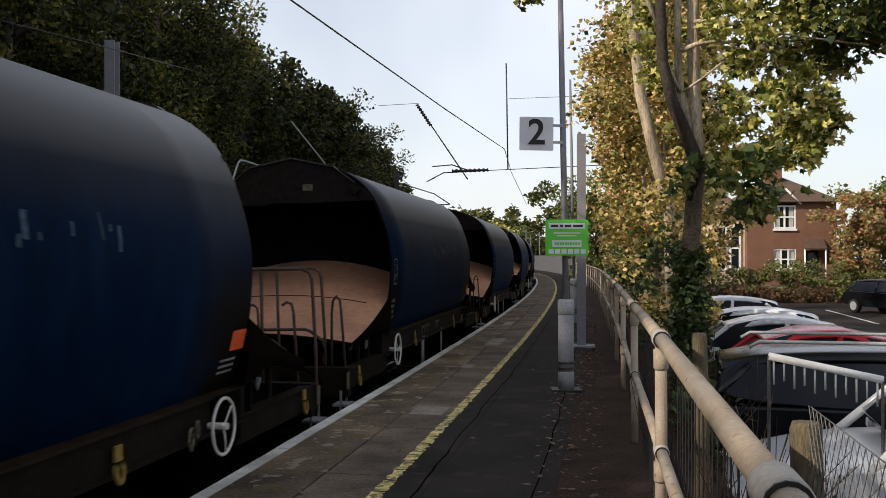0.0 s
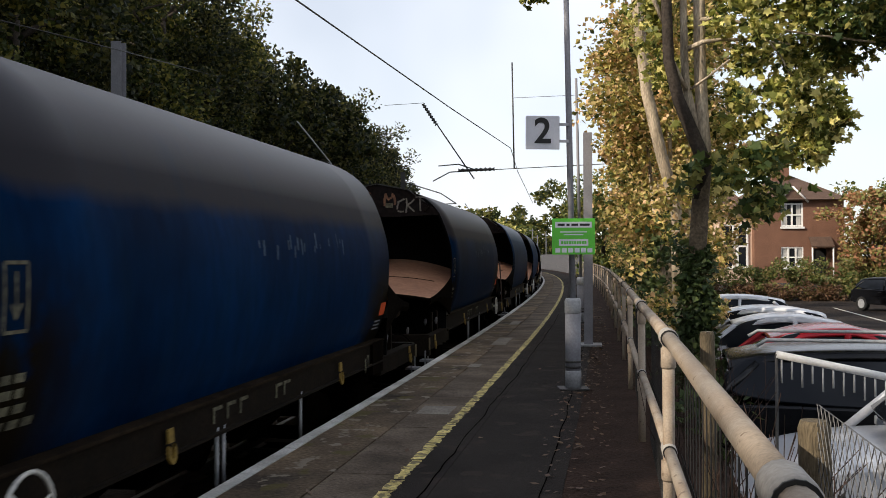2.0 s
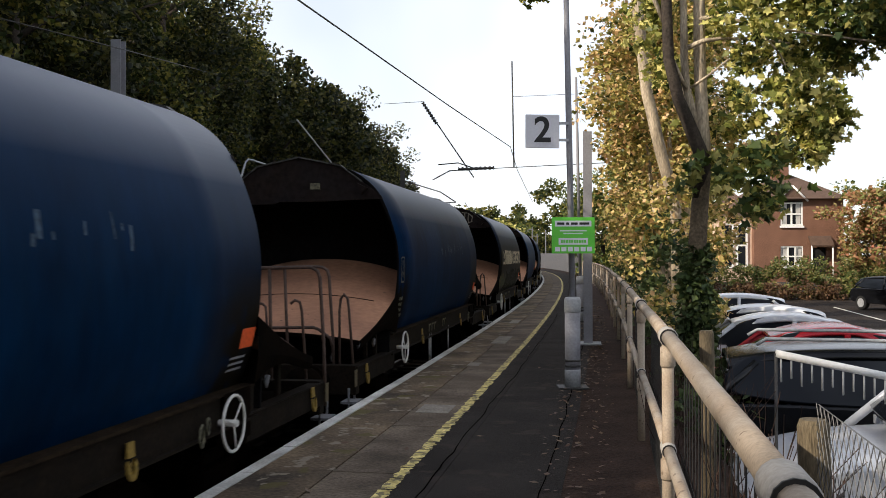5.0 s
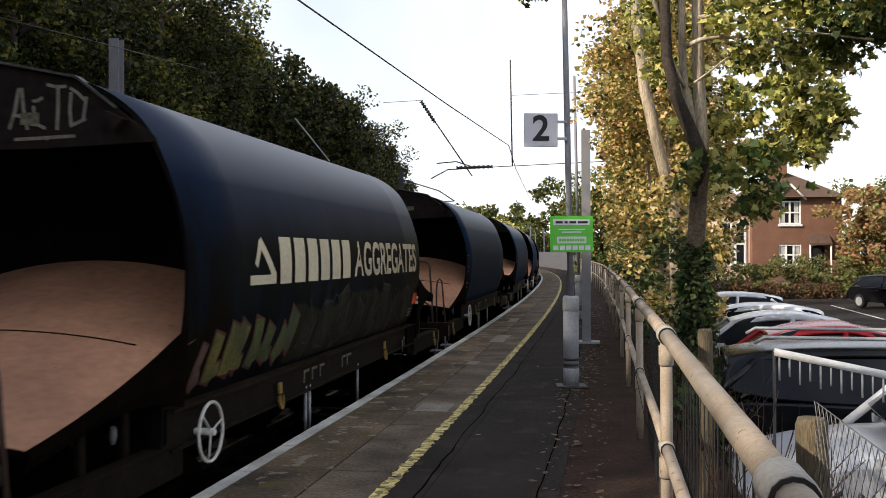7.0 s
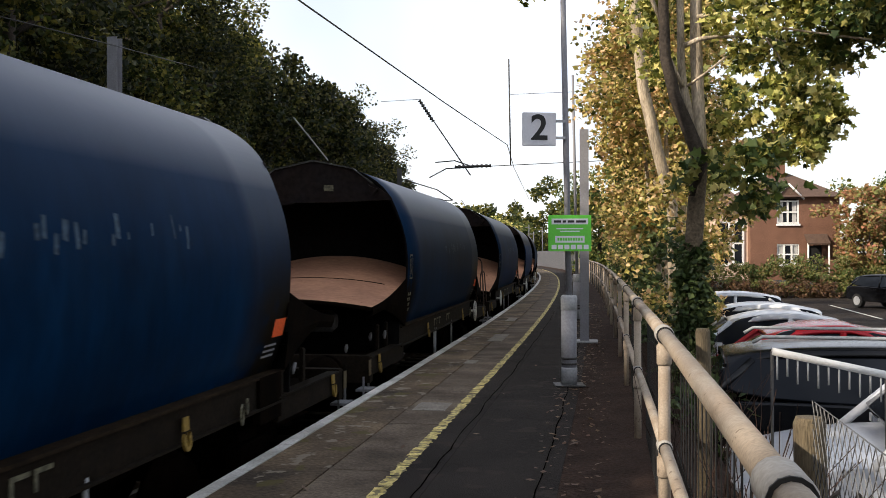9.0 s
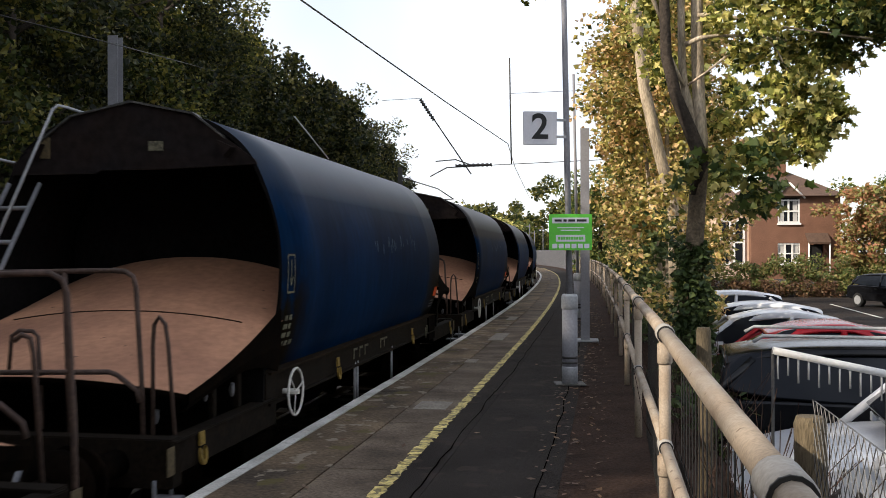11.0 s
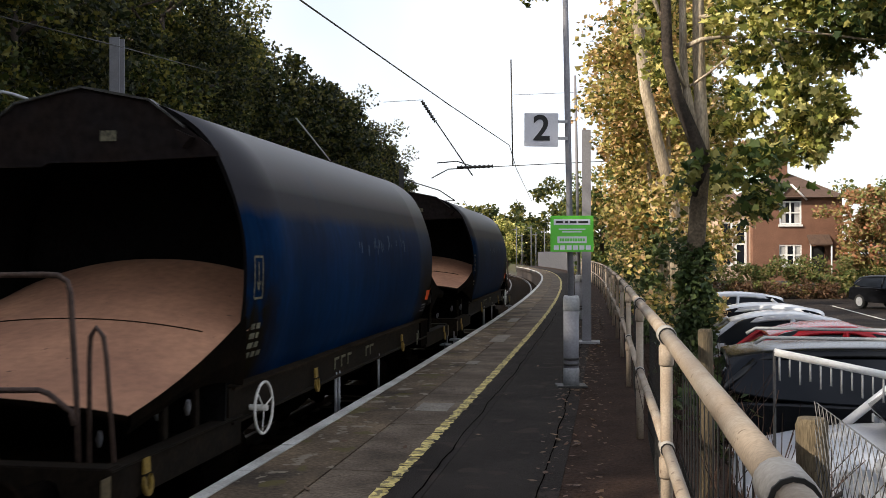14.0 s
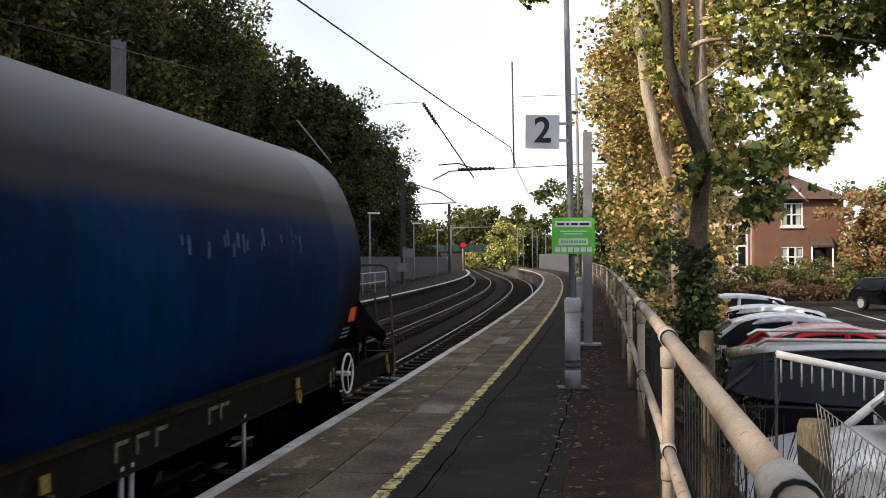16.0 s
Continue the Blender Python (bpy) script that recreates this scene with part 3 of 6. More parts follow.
def end_parts(w, sgn, end):
    """One end of the wagon; sgn -1: the end towards -y, 1: the other."""
    flip = Matrix.Diagonal((1, -sgn, 1, 1))
    base = Matrix.Translation((0, sgn * BODY / 2, 0)) @ flip      # +y points into the wagon
    front = -end[0]
    def put(name, bm, mat, label="", bevel=0.0):
        bm.transform(base)
        return part(name, bm, mat, w, label, bevel)
    # faceted hood plate in the arch, with a worn rim
    facets = [(-1.10, 3.20), (-0.84, 3.39), (-0.56, 3.60), (0.0, 3.715), (0.56, 3.60), (0.84, 3.39), (1.10, 3.20)]
    bm = B()
    flat_plate(bm, facets + [(1.12, 3.16), (0.30, 3.13), (-0.28, 3.13), (-0.34, 3.10), (-1.12, 3.10)], -0.01, 0.03)
    put("hood_plate", bm, M["hood"], "dark faceted plate across the top of the end")
    bm = B()
    for (xa, za), (xb, zb) in zip(facets[1:-1], facets[2:-1]):
        flat_plate(bm, [(xa, za - 0.012), (xb, zb - 0.012), (xb, zb + 0.006), (xa, za + 0.006)], -0.04, 0.09)
    put("hood_rim", bm, M["rim"], "worn pale rim of the hood")
    for k in (-1, 1):
        bm = B()
        flat_plate(bm, [(k * 0.80, 3.36), (k * 0.93, 3.30), (k * 0.86, 3.22)], -0.10, 0.09)
        put("hood_gusset", bm, M["hood"], "small triangular gusset")
    for x, hw, hh, mat in ((0.22, 0.065, 0.04, "stencil"), (-0.80, 0.045, 0.09, "beige")):
        bm = B()
        box(bm, x - hw, x + hw, -0.018, -0.008, 3.33 - hh, 3.33 + hh)
        put("label_plate", bm, M[mat], "small pale label plate")
    for k in (-1, 1):
        bm = B()
        box(bm, k * 1.262 - 0.004, k * 1.262 + 0.004, -2.0, -1.9, 1.0, 1.18)
        put("corner_label", bm, M["beige"], "pale yellow corner label")
        bm = B()
        lash(bm, k, -1.49, 1.20)
        put("lashing_ring", bm, M["ochre"], "ochre lashing ring on the end frame")
    # wall added to close the recess under the plate, its shade in the colour
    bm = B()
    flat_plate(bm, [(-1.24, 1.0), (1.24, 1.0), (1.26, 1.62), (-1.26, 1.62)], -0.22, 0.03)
    put("under_plate", bm, M["inner_shade"], "added wall, black for the shade under the sloping plate")
    # tan slope plate with a turned-down lip
    ys = list(np.linspace(front, 0.0, 9)) + list(np.linspace(0.16, DEEP, 7))
    us = np.linspace(-1, 1, 25)
    bm = B()
    sheet(bm, [[bm.verts.new(slope_point(u, y, end)) for u in us] for y in ys])
    put("slope_plate", bm, M["tan"], "dusty tan arched plate sloping out of the end")
    bm = B()
    rows = [[bm.verts.new(slope_point(u, front, end) + Vector((0, dy, dz))) for u in us] for dy, dz in ((-0.004, 0.004), (-0.004, -0.05), (0.03, -0.05), (0.03, -0.006))]
    sheet(bm, rows + rows[:1])
    put("lip", bm, M["grime"], "dark turned-down lip")
    # tapering side wings that carry the plate
    for k in (-1, 1):
        bm = B()
        rows = []
        for y in np.linspace(front - 0.004, 0.03, 9):
            p = slope_point(k, y, end)
            f = (y - front) / -front
            low = p.z - 0.11 - max(0.0, p.z - 1.55) * max(0.0, (f - 0.35) / 0.65)
            xo = p.x + k * 0.022
            rows.append([bm.verts.new(q) for q in ((p.x - k * 0.012, y, p.z - 0.01), (xo, y, p.z + 0.012 + 0.12 * max(0.0, f) ** 2), (xo, y, (p.z + low) / 2), (xo - k * 0.03, y, low), (xo - k * 0.06, y, low))])
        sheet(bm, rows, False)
        put("end_wing", bm, M["grime"], "tapering near-black wing of the hopper end")
    bm = B()
    tube(bm, [slope_point(u, SEAM_Y, end) + Vector((0, 0, 0.003)) for u in np.linspace(-0.80, 0.80, 24)], 0.006, 5)
    put("seam", bm, M["grime"], "thin dark seam across the plate")
    # bulkhead added to close the end, coloured as deep shade
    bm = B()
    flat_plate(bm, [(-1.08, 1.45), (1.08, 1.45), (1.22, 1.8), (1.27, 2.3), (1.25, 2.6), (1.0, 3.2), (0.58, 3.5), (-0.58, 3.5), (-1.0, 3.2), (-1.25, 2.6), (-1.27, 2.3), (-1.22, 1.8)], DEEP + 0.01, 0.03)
    put("inner_bulkhead", bm, M["inner_shade"], "bulkhead black with the shade deep inside the end")
    # deck beyond the body, headstock, buffers, bogie
    reach = (PITCH - BODY) / 2
    bm = B()
    for k in (-1, 1):
        box(bm, k * 1.20 - 0.05, k * 1.20 + 0.05, -reach + 0.62, 0.1, 0.98, 1.20)
        box(bm, k * 1.20 - 0.07, k * 1.20 + 0.07, -reach + 0.62, 0.1, 1.19, 1.205)
        for q in (-0.45, -0.95):
            box(bm, k * 1.12 - 0.02, k * 1.12 + 0.02, q - 0.04, q + 0.04, 1.2, 1.52)
    box(bm, -1.25, 1.25, -reach + 0.60, -reach + 0.75, 0.90, 1.22)
    put("end_frame", bm, M["solebar"], "grimy end frame and headstock", 0.01)
    bm = B()
    box(bm, -1.0, 1.0, -reach + 0.8, -0.35, 1.10, 1.13)
    put("deck", bm, M["grime"], "dark steel end deck")
    bm = B()
    tube(bm, [(0.25, -reach + 0.55, 1.10), (0.30, -reach + 0.30, 0.86), (0.18, -reach + 0.22, 0.70), (0.0, -reach + 0.2, 0.62)], 0.022, 7)
    put("brake_hose", bm, M["darkgalv"], "drooping grey brake hose")
    bm = B()
    tube(bm, [(0, -reach + 0.6, 1.02), (0, -reach + 0.22, 1.0), (0.0, -reach + 0.05, 0.98)], [0.05, 0.06, 0.035], 8)
    put("drawhook", bm, M["rust"], "rusty drawhook")
    for k in (-1, 1):
        bm = B()
        for q in range(2):
            box(bm, k * 1.22 - 0.09, k * 1.22 + 0.09, -reach + 0.40, -reach + 0.66, 0.56 + 0.27 * q, 0.585 + 0.27 * q)
        for q in (0.40, 0.64):
            box(bm, k * 1.22 - 0.01, k * 1.22 + 0.01, -reach + q, -reach + q + 0.02, 0.52, 1.0)
        put("foot_step", bm, M["darkgalv"], "dull steel foot step")
    for x, y, z in ((0.98, -0.75, 1.34), (1.14, -0.62, 1.36), (0.75, -1.1, 1.22)):
        bm = B()
        tube(bm, [(x, y, z - 0.05), (x, y, z), (x + 0.015, y - 0.02, z + 0.055)], [0.012, 0.026, 0.016], 8)
        put("valve_cock", bm, M["darkgalv"], "grey brake valve cock")
    for k in (-0.87, 0.87):
        bm = B()
        tube(bm, [(k, -reach + 0.6, 1.06), (k, -reach + 0.25, 1.06)], 0.09, 12)
        tube(bm, [(k, -reach + 0.25, 1.06), (k, -reach + 0.1, 1.06), (k, -reach + 0.06, 1.06)], [0.1, 0.22, 0.22], 18)
        put("buffer", bm, M["grime"], "round grimy buffer")
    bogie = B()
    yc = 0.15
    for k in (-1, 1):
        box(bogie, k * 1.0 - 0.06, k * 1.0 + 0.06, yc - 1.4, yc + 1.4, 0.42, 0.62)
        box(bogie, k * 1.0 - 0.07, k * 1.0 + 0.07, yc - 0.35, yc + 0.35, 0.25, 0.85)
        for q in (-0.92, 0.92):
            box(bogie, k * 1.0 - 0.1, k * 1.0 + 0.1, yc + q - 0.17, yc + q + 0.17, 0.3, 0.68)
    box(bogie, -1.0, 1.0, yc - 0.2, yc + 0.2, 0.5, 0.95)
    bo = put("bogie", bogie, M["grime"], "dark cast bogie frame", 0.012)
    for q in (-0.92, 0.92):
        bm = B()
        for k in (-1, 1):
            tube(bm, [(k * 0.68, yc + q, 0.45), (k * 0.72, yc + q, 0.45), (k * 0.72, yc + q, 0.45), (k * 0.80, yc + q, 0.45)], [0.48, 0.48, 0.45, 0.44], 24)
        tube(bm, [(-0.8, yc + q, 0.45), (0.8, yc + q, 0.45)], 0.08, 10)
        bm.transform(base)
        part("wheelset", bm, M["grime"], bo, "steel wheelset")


def handrail_end(w, sgn):
    flip = Matrix.Diagonal((1, -sgn, 1, 1))
    base = Matrix.Translation((0, sgn * BODY / 2, 0)) @ flip
    r = 0.018
    def put(name, pts_list, mat, label="", rad=r):
        bm = B()
        for pts in pts_list:
            tube(bm, pts, rad, 8)
        bm.transform(base)
        return part(name, bm, mat, w, label)
    y1 = -1.66 if sgn < 0 else -2.0
    if sgn < 0:
        rail = [[(0.93, y1, 1.15), (0.92, y1, 1.55), (0.88, y1, 2.19), (0.86, y1, 2.26), (0.80, y1, 2.295), (0.70, y1, 2.30), (-1.12, y1, 2.27)], [(0.40, y1, 1.15), (0.36, y1, 2.29)]]
        grab = [[(1.00, y1, 1.15), (1.00, y1, 1.80), (1.02, y1 - 0.02, 1.94), (1.06, y1 - 0.03, 1.995), (1.10, y1 - 0.02, 1.94), (1.11, y1, 1.80), (1.16, y1, 1.15)]]
    else:
        rail = [[(1.23, y1, 0.95), (1.22, y1, 1.5), (1.18, y1, 2.20), (1.155, y1, 2.275), (1.08, y1, 2.31), (-1.12, y1, 2.27)], [(0.68, y1, 1.15), (0.66, y1, 2.29)]]
        grab = [[(1.05, y1 + 0.02, 1.15), (1.00, y1 + 0.02, 1.88), (0.98, y1 + 0.02, 1.965), (0.93, y1 + 0.02, 1.985), (0.885, y1 + 0.02, 1.95)]]
    put("end_handrail", rail, M["rust"], "bent tubular end handrail")
    put("low_handrail", [[(0.13, y1 + 0.1, 1.2), (0.12, y1 + 0.1, 1.57), (0.10, y1 + 0.1, 1.84), (0.06, y1 + 0.1, 1.875), (-0.04, y1 + 0.1, 1.88), (-0.10, y1 + 0.1, 1.84), (-0.12, y1 + 0.1, 1.60)]], M["rust"], "small hoop handrail", 0.015)
    put("middle_rail", [[(-1.0, y1 - 0.03, 1.58), (0.70, y1 - 0.03, 1.62), (0.76, y1 - 0.03, 1.60), (0.90, y1 - 0.03, 1.50), (0.92, y1 - 0.03, 1.42)]], M["rust"], "lower curved rail")
    put("side_handrail", grab, M["rust"], "hooped side grab rail", 0.015)
    stile = lambda x: [(x + 0.02, -1.45, 1.2), (x, -0.05, 3.02)]
    rungs = [[(x0 + 0.02 * f, -1.45 * f - 0.05 * (1 - f), 3.02 - 1.82 * f) for x0 in (-1.12, -0.83)] for f in (0.12, 0.28, 0.44, 0.60, 0.76)]
    put("ladder", [stile(-1.12), stile(-0.83)] + rungs, M["darkgalv"], "grey steel end ladder", 0.019)
    put("ladder_rail", [[(-0.80, -0.72, 2.50), (-0.72, -0.03, 3.66), (-0.69, 0.0, 3.70), (-0.64, 0.06, 3.69), (-0.48, 0.3, 3.63)]], M["galv"], "pale ladder grab rail", 0.013)
    put("ladder_rail", [[(-1.26, -0.70, 2.70), (-1.26, -0.35, 3.20), (-1.24, -0.32, 3.235), (-1.20, -0.2, 3.24), (-1.08, 0.05, 3.20)]], M["galv"], "pale ladder grab rail", 0.013)
    # side handwheel
    bm = B()
    c = Vector((1.345, 0.33 if sgn < 0 else 0.58, 1.22))
    ring(bm, c, (1, 0, 0), 0.20, 0.012)
    for a in (0.3, 2.4, 4.5):
        tube(bm, [c, c + Vector((0, math.cos(a), math.sin(a))) * 0.2], 0.007, 6)
    tube(bm, [c - Vector((0.2, 0, 0)), c + Vector((0.03, 0, 0))], 0.025, 8)
    bm.transform(base)
    part("handwheel", bm, M["whitepaint"], w, "white spoked brake handwheel")


def bracket_end(w, sgn):
    flip = Matrix.Diagonal((1, -sgn, 1, 1))
    base = Matrix.Translation((0, sgn * BODY / 2, 0)) @ flip
    bm = B()
    tube(bm, [(-0.12, -1.70, 1.5), (-0.12, -1.70, 1.90), (-0.10, -1.70, 1.93), (0.08, -1.70, 1.93), (0.11, -1.70, 1.90), (0.12, -1.70, 1.5)], 0.011, 8)
    bm.transform(base)
    part("low_handrail", bm, M["rust"], w, "small hoop handrail")
    bm = B()
    tube(bm, [(-0.90, -1.0, 1.56), (-0.84, -1.0, 1.56), (0.54, -1.0, 1.56), (0.60, -1.0, 1.56)], [0.09, 0.14, 0.14, 0.09], 16)
    for x in (-0.5, 0.2):
        tube(bm, [(x, -1.0, 1.56), (x + 0.03, -1.0, 1.56)], 0.147, 16)
    bm.transform(base)
    part("air_tank", bm, M["tank"], w, "dull grey air tank under the plate")


def sole(w):
    for k in (-1, 1):
        bm = B()
        box(bm, k * 1.20 - 0.03, k * 1.20 + 0.03, -BODY / 2 - 0.1, BODY / 2 + 0.1, 1.16, 1.42)
        box(bm, k * 1.20 - 0.07, k * 1.20 + 0.07, -BODY / 2 - 0.1, BODY / 2 + 0.1, 1.155, 1.175)
        part("sole_bar", bm, M["solebar"], w, "grimy brown sole bar")
        bm = B()
        box(bm, k * 1.16 - 0.10, k * 1.16 + 0.10, -BODY / 2 - 0.05, BODY / 2 + 0.05, 1.405, 1.425)
        part("dusty_ledge", bm, M["dust"], w, "dusty brown ledge along the sole bar")
        for y in (-1.56, 1.56):
            bm = B()
            lash(bm, k, y * 1.25, 1.34)
            part("lashing_ring", bm, M["ochre"], w, "ochre lashing ring")
        bm = B()
        for i, y in enumerate((-1.2, -0.95, -0.7, 0.1, 0.3)):
            box(bm, k * 1.238 - 0.004, k * 1.238 + 0.004, y, y + 0.16, 1.33, 1.355)
            box(bm, k * 1.238 - 0.004, k * 1.238 + 0.004, y, y + 0.025, 1.24, 1.33)
        tagged(part("sole_marking", bm, M["stencil"], w, "worn white sole bar marking"), kind="stuff")
        for y in (-1.1, -0.98, 0.8):
            bm = B()
            tube(bm, [(k * 1.22, y, 1.2), (k * 1.22, y, 0.78)], 0.018, 6)
            part("drop_pipe", bm, M["galv"], w, "pale drop pipe")
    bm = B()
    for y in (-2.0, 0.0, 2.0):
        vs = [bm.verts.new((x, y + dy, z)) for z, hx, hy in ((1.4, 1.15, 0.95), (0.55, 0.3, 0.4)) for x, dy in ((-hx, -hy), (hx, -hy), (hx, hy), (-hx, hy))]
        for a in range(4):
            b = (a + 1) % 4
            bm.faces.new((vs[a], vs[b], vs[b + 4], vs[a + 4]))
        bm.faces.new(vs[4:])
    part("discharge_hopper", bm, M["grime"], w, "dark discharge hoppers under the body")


def side_x(z):
    return float(np.interp(z, [p[1] for p in HALF[::-1]], [p[0] for p in HALF[::-1]]))


def ribbon(bm, pts, w, proud=0.004):
    """A painted stroke lying on the curved side (+x): points are (y, z)."""
    raw = [Vector(p) for p in pts]
    pts = [raw[0]]
    for a, b in zip(raw, raw[1:]):
        n = max(1, int((b - a).length / 0.06))
        pts += [a.lerp(b, (k + 1) / n) for k in range(n)]
    rows = []
    for i, p in enumerate(pts):
        d = (pts[min(i + 1, len(pts) - 1)] - pts[max(i - 1, 0)])
        d = d.normalized() if d.length else Vector((1, 0))
        n = Vector((-d.y, d.x)) * w / 2
        rows.append([bm.verts.new((side_x(q.y) + proud, q.x, q.y)) for q in (p + n, p - n)])
    for a, b in zip(rows, rows[1:]):
        bm.faces.new((a[0], a[1], b[1], b[0]))


def curl(rng, y, z, w, h, n=14):
    a0, k = rng.uniform(0, 6.28), rng.uniform(0.7, 1.4)
    return [(y + w * math.cos(a0 + 5.0 * i / n) * (1 - 0.3 * i / n), z + h * math.sin(a0 + k * 5.0 * i / n)) for i in range(n + 1)]


def side_scrawl(w):
    """Bulging sprayed letters: a dark or red outline with a paler fill on it."""
    rng = random.Random(31)
    def letters(name, fill, edge, rows, wide, rim):
        big, small = B(), B()
        for y, z0, z1, lean in rows:
            pts = [(y, z0), (y + lean * 0.4 + rng.uniform(-0.03, 0.03), (z0 + z1) / 2), (y + lean, z1)]
            wd = wide * rng.uniform(0.8, 1.15)
            ribbon(big, [(y - lean * 0.1, z0 - rim)] + pts + [(y + lean * 1.1, z1 + rim)], wd + 2 * rim, 0.003)
            ribbon(small, pts, wd, 0.006)
            if rng.random() < 0.6:
                foot = [(y, z0 + 0.04), (y + wide * 0.9, z0 + rng.uniform(0.0, 0.12))]
                ribbon(big, foot, 0.11 + rim, 0.0035)
                ribbon(small, foot, 0.10, 0.0065)
        tagged(part(name + "_outline", big, M[edge], w, "sprayed graffiti outline"), kind="stuff")
        tagged(part(name + "_fill", small, M[fill], w, "spray-painted graffiti letters"), kind="stuff")
    letters("graffiti", "graf_pink", "graf_red", [(-3.58, 1.50, 1.80, 0.06)], 0.10, 0.02)
    letters("graffiti", "graf_yellow", "graf_red", [(-3.34, 1.52, 1.86, 0.05), (-3.04, 1.54, 1.90, 0.06), (-2.90, 1.56, 1.90, 0.10)], 0.19, 0.022)
    letters("graffiti", "graf_green", "graf_red", [(-2.56, 1.55, 1.92, 0.05), (-2.28, 1.56, 1.84, 0.08), (-1.98, 1.55, 1.80, 0.15), (-1.72, 1.60, 1.93, 0.10)], 0.21, 0.02)
    bm = B()
    for y in np.arange(-1.5, 3.5, 0.31):
        top = 1.96 + 0.07 * math.sin(y * 2.3)
        ribbon(bm, [(y, 1.46), (y + 0.03, top)], 0.33, 0.002)
    tagged(part("graffiti_ground", bm, M["graf_olive"], w, "dull olive-brown spray ground"), kind="stuff")
    letters("graffiti", "graf_grey", "graf_pale", [(-1.25 + 0.62 * i, 1.54, 1.86 + 0.09 * (i % 3), (0.16, 0.02, -0.10, 0.12)[i % 4]) for i in range(8)], 0.33, 0.03)
    bm = B()
    for i in range(12):
        ribbon(bm, curl(rng, -1.2 + i * 0.40, 1.80 + rng.uniform(-0.06, 0.06), 0.15, 0.20), 0.022, 0.009)
    tagged(part("graffiti_line", bm, M["graf_pale"], w, "thin dark sprayed lines"), kind="stuff")
    bm = B()
    ribbon(bm, [(-2.80, 2.225), (-2.22, 2.225)], 0.075)
    ribbon(bm, [(-2.57, 2.53), (-2.25, 2.24)], 0.085, 0.005)
    ribbon(bm, [(-2.56, 2.53), (-2.68, 2.335)], 0.07, 0.006)
    part("triangle_mark", bm, M["cream"], w, "cream triangular mark")


STROKES = [[(0, 0, 0.05, 1), (0.5, 0.95, 0.08, 0.5), (0.08, 0.5, 0.6, 0)], [(0, 0, 0.1, 1), (0.1, 1, 0.55, 0.8), (0.55, 0.8, 0.1, 0.5), (0.1, 0.5, 0.6, 0)],
           [(0, 0, 0.3, 1), (0.3, 1, 0.6, 0), (0.12, 0.4, 0.5, 0.35)], [(0, 0, 0.05, 0.95), (0.05, 0.95, 0.5, 0.05), (0.5, 0.05, 0.55, 1)],
           [(0.5, 0.85, 0.1, 0.7), (0.1, 0.7, 0.1, 0.2), (0.1, 0.2, 0.55, 0.05)], [(0, 0, 0.12, 1), (0.12, 1, 0.3, 0.4), (0.3, 0.4, 0.5, 1), (0.5, 1, 0.62, 0)],
           [(0.3, 0, 0.32, 1), (0.0, 0.95, 0.6, 1)], [(0.05, 0.1, 0.1, 0.9), (0.1, 0.9, 0.55, 0.7), (0.55, 0.7, 0.5, 0.2), (0.5, 0.2, 0.05, 0.1)]]


def hood_scrawl(w, tags, seed):
    """Sprayed tags on the end plates: (colour, x0, x1, z0, z1, stroke width, glyph picks)."""
    rng = random.Random(seed)
    for col, x0, x1, z0, z1, wd, picks in tags:
        bm = B()
        n = len(picks)
        cw = (x1 - x0) / n
        for i, g in enumerate(picks):
            lift = rng.uniform(-0.03, 0.03)
            for a, b, c, d in STROKES[g]:
                p = Vector((x0 + cw * (i + a * 1.6) + rng.uniform(-0.02, 0.02), z0 + lift + (z1 - z0) * b + rng.uniform(-0.03, 0.03)))
                q = Vector((x0 + cw * (i + c * 1.5), z0 + lift + (z1 - z0) * d))
                nrm = (q - p).normalized()
                nrm = Vector((-nrm.y, nrm.x)) * wd / 2
                bend = nrm * rng.uniform(-1.0, 1.0)
                mid = (p + q) / 2 + bend
                for e, f in ((p, mid), (mid, q)):
                    flat = [e + nrm, f + nrm, f - nrm, e - nrm]
                    for sg in (-1, 1):
                        y = sg * (BODY / 2 + 0.0135)
                        bm.faces.new([bm.verts.new((v.x * -sg, y, v.y)) for v in (flat if sg < 0 else flat[::-1])])
        tagged(part("graffiti", bm, M[col], w, "scrawled graffiti on the end plate"), kind="stuff")


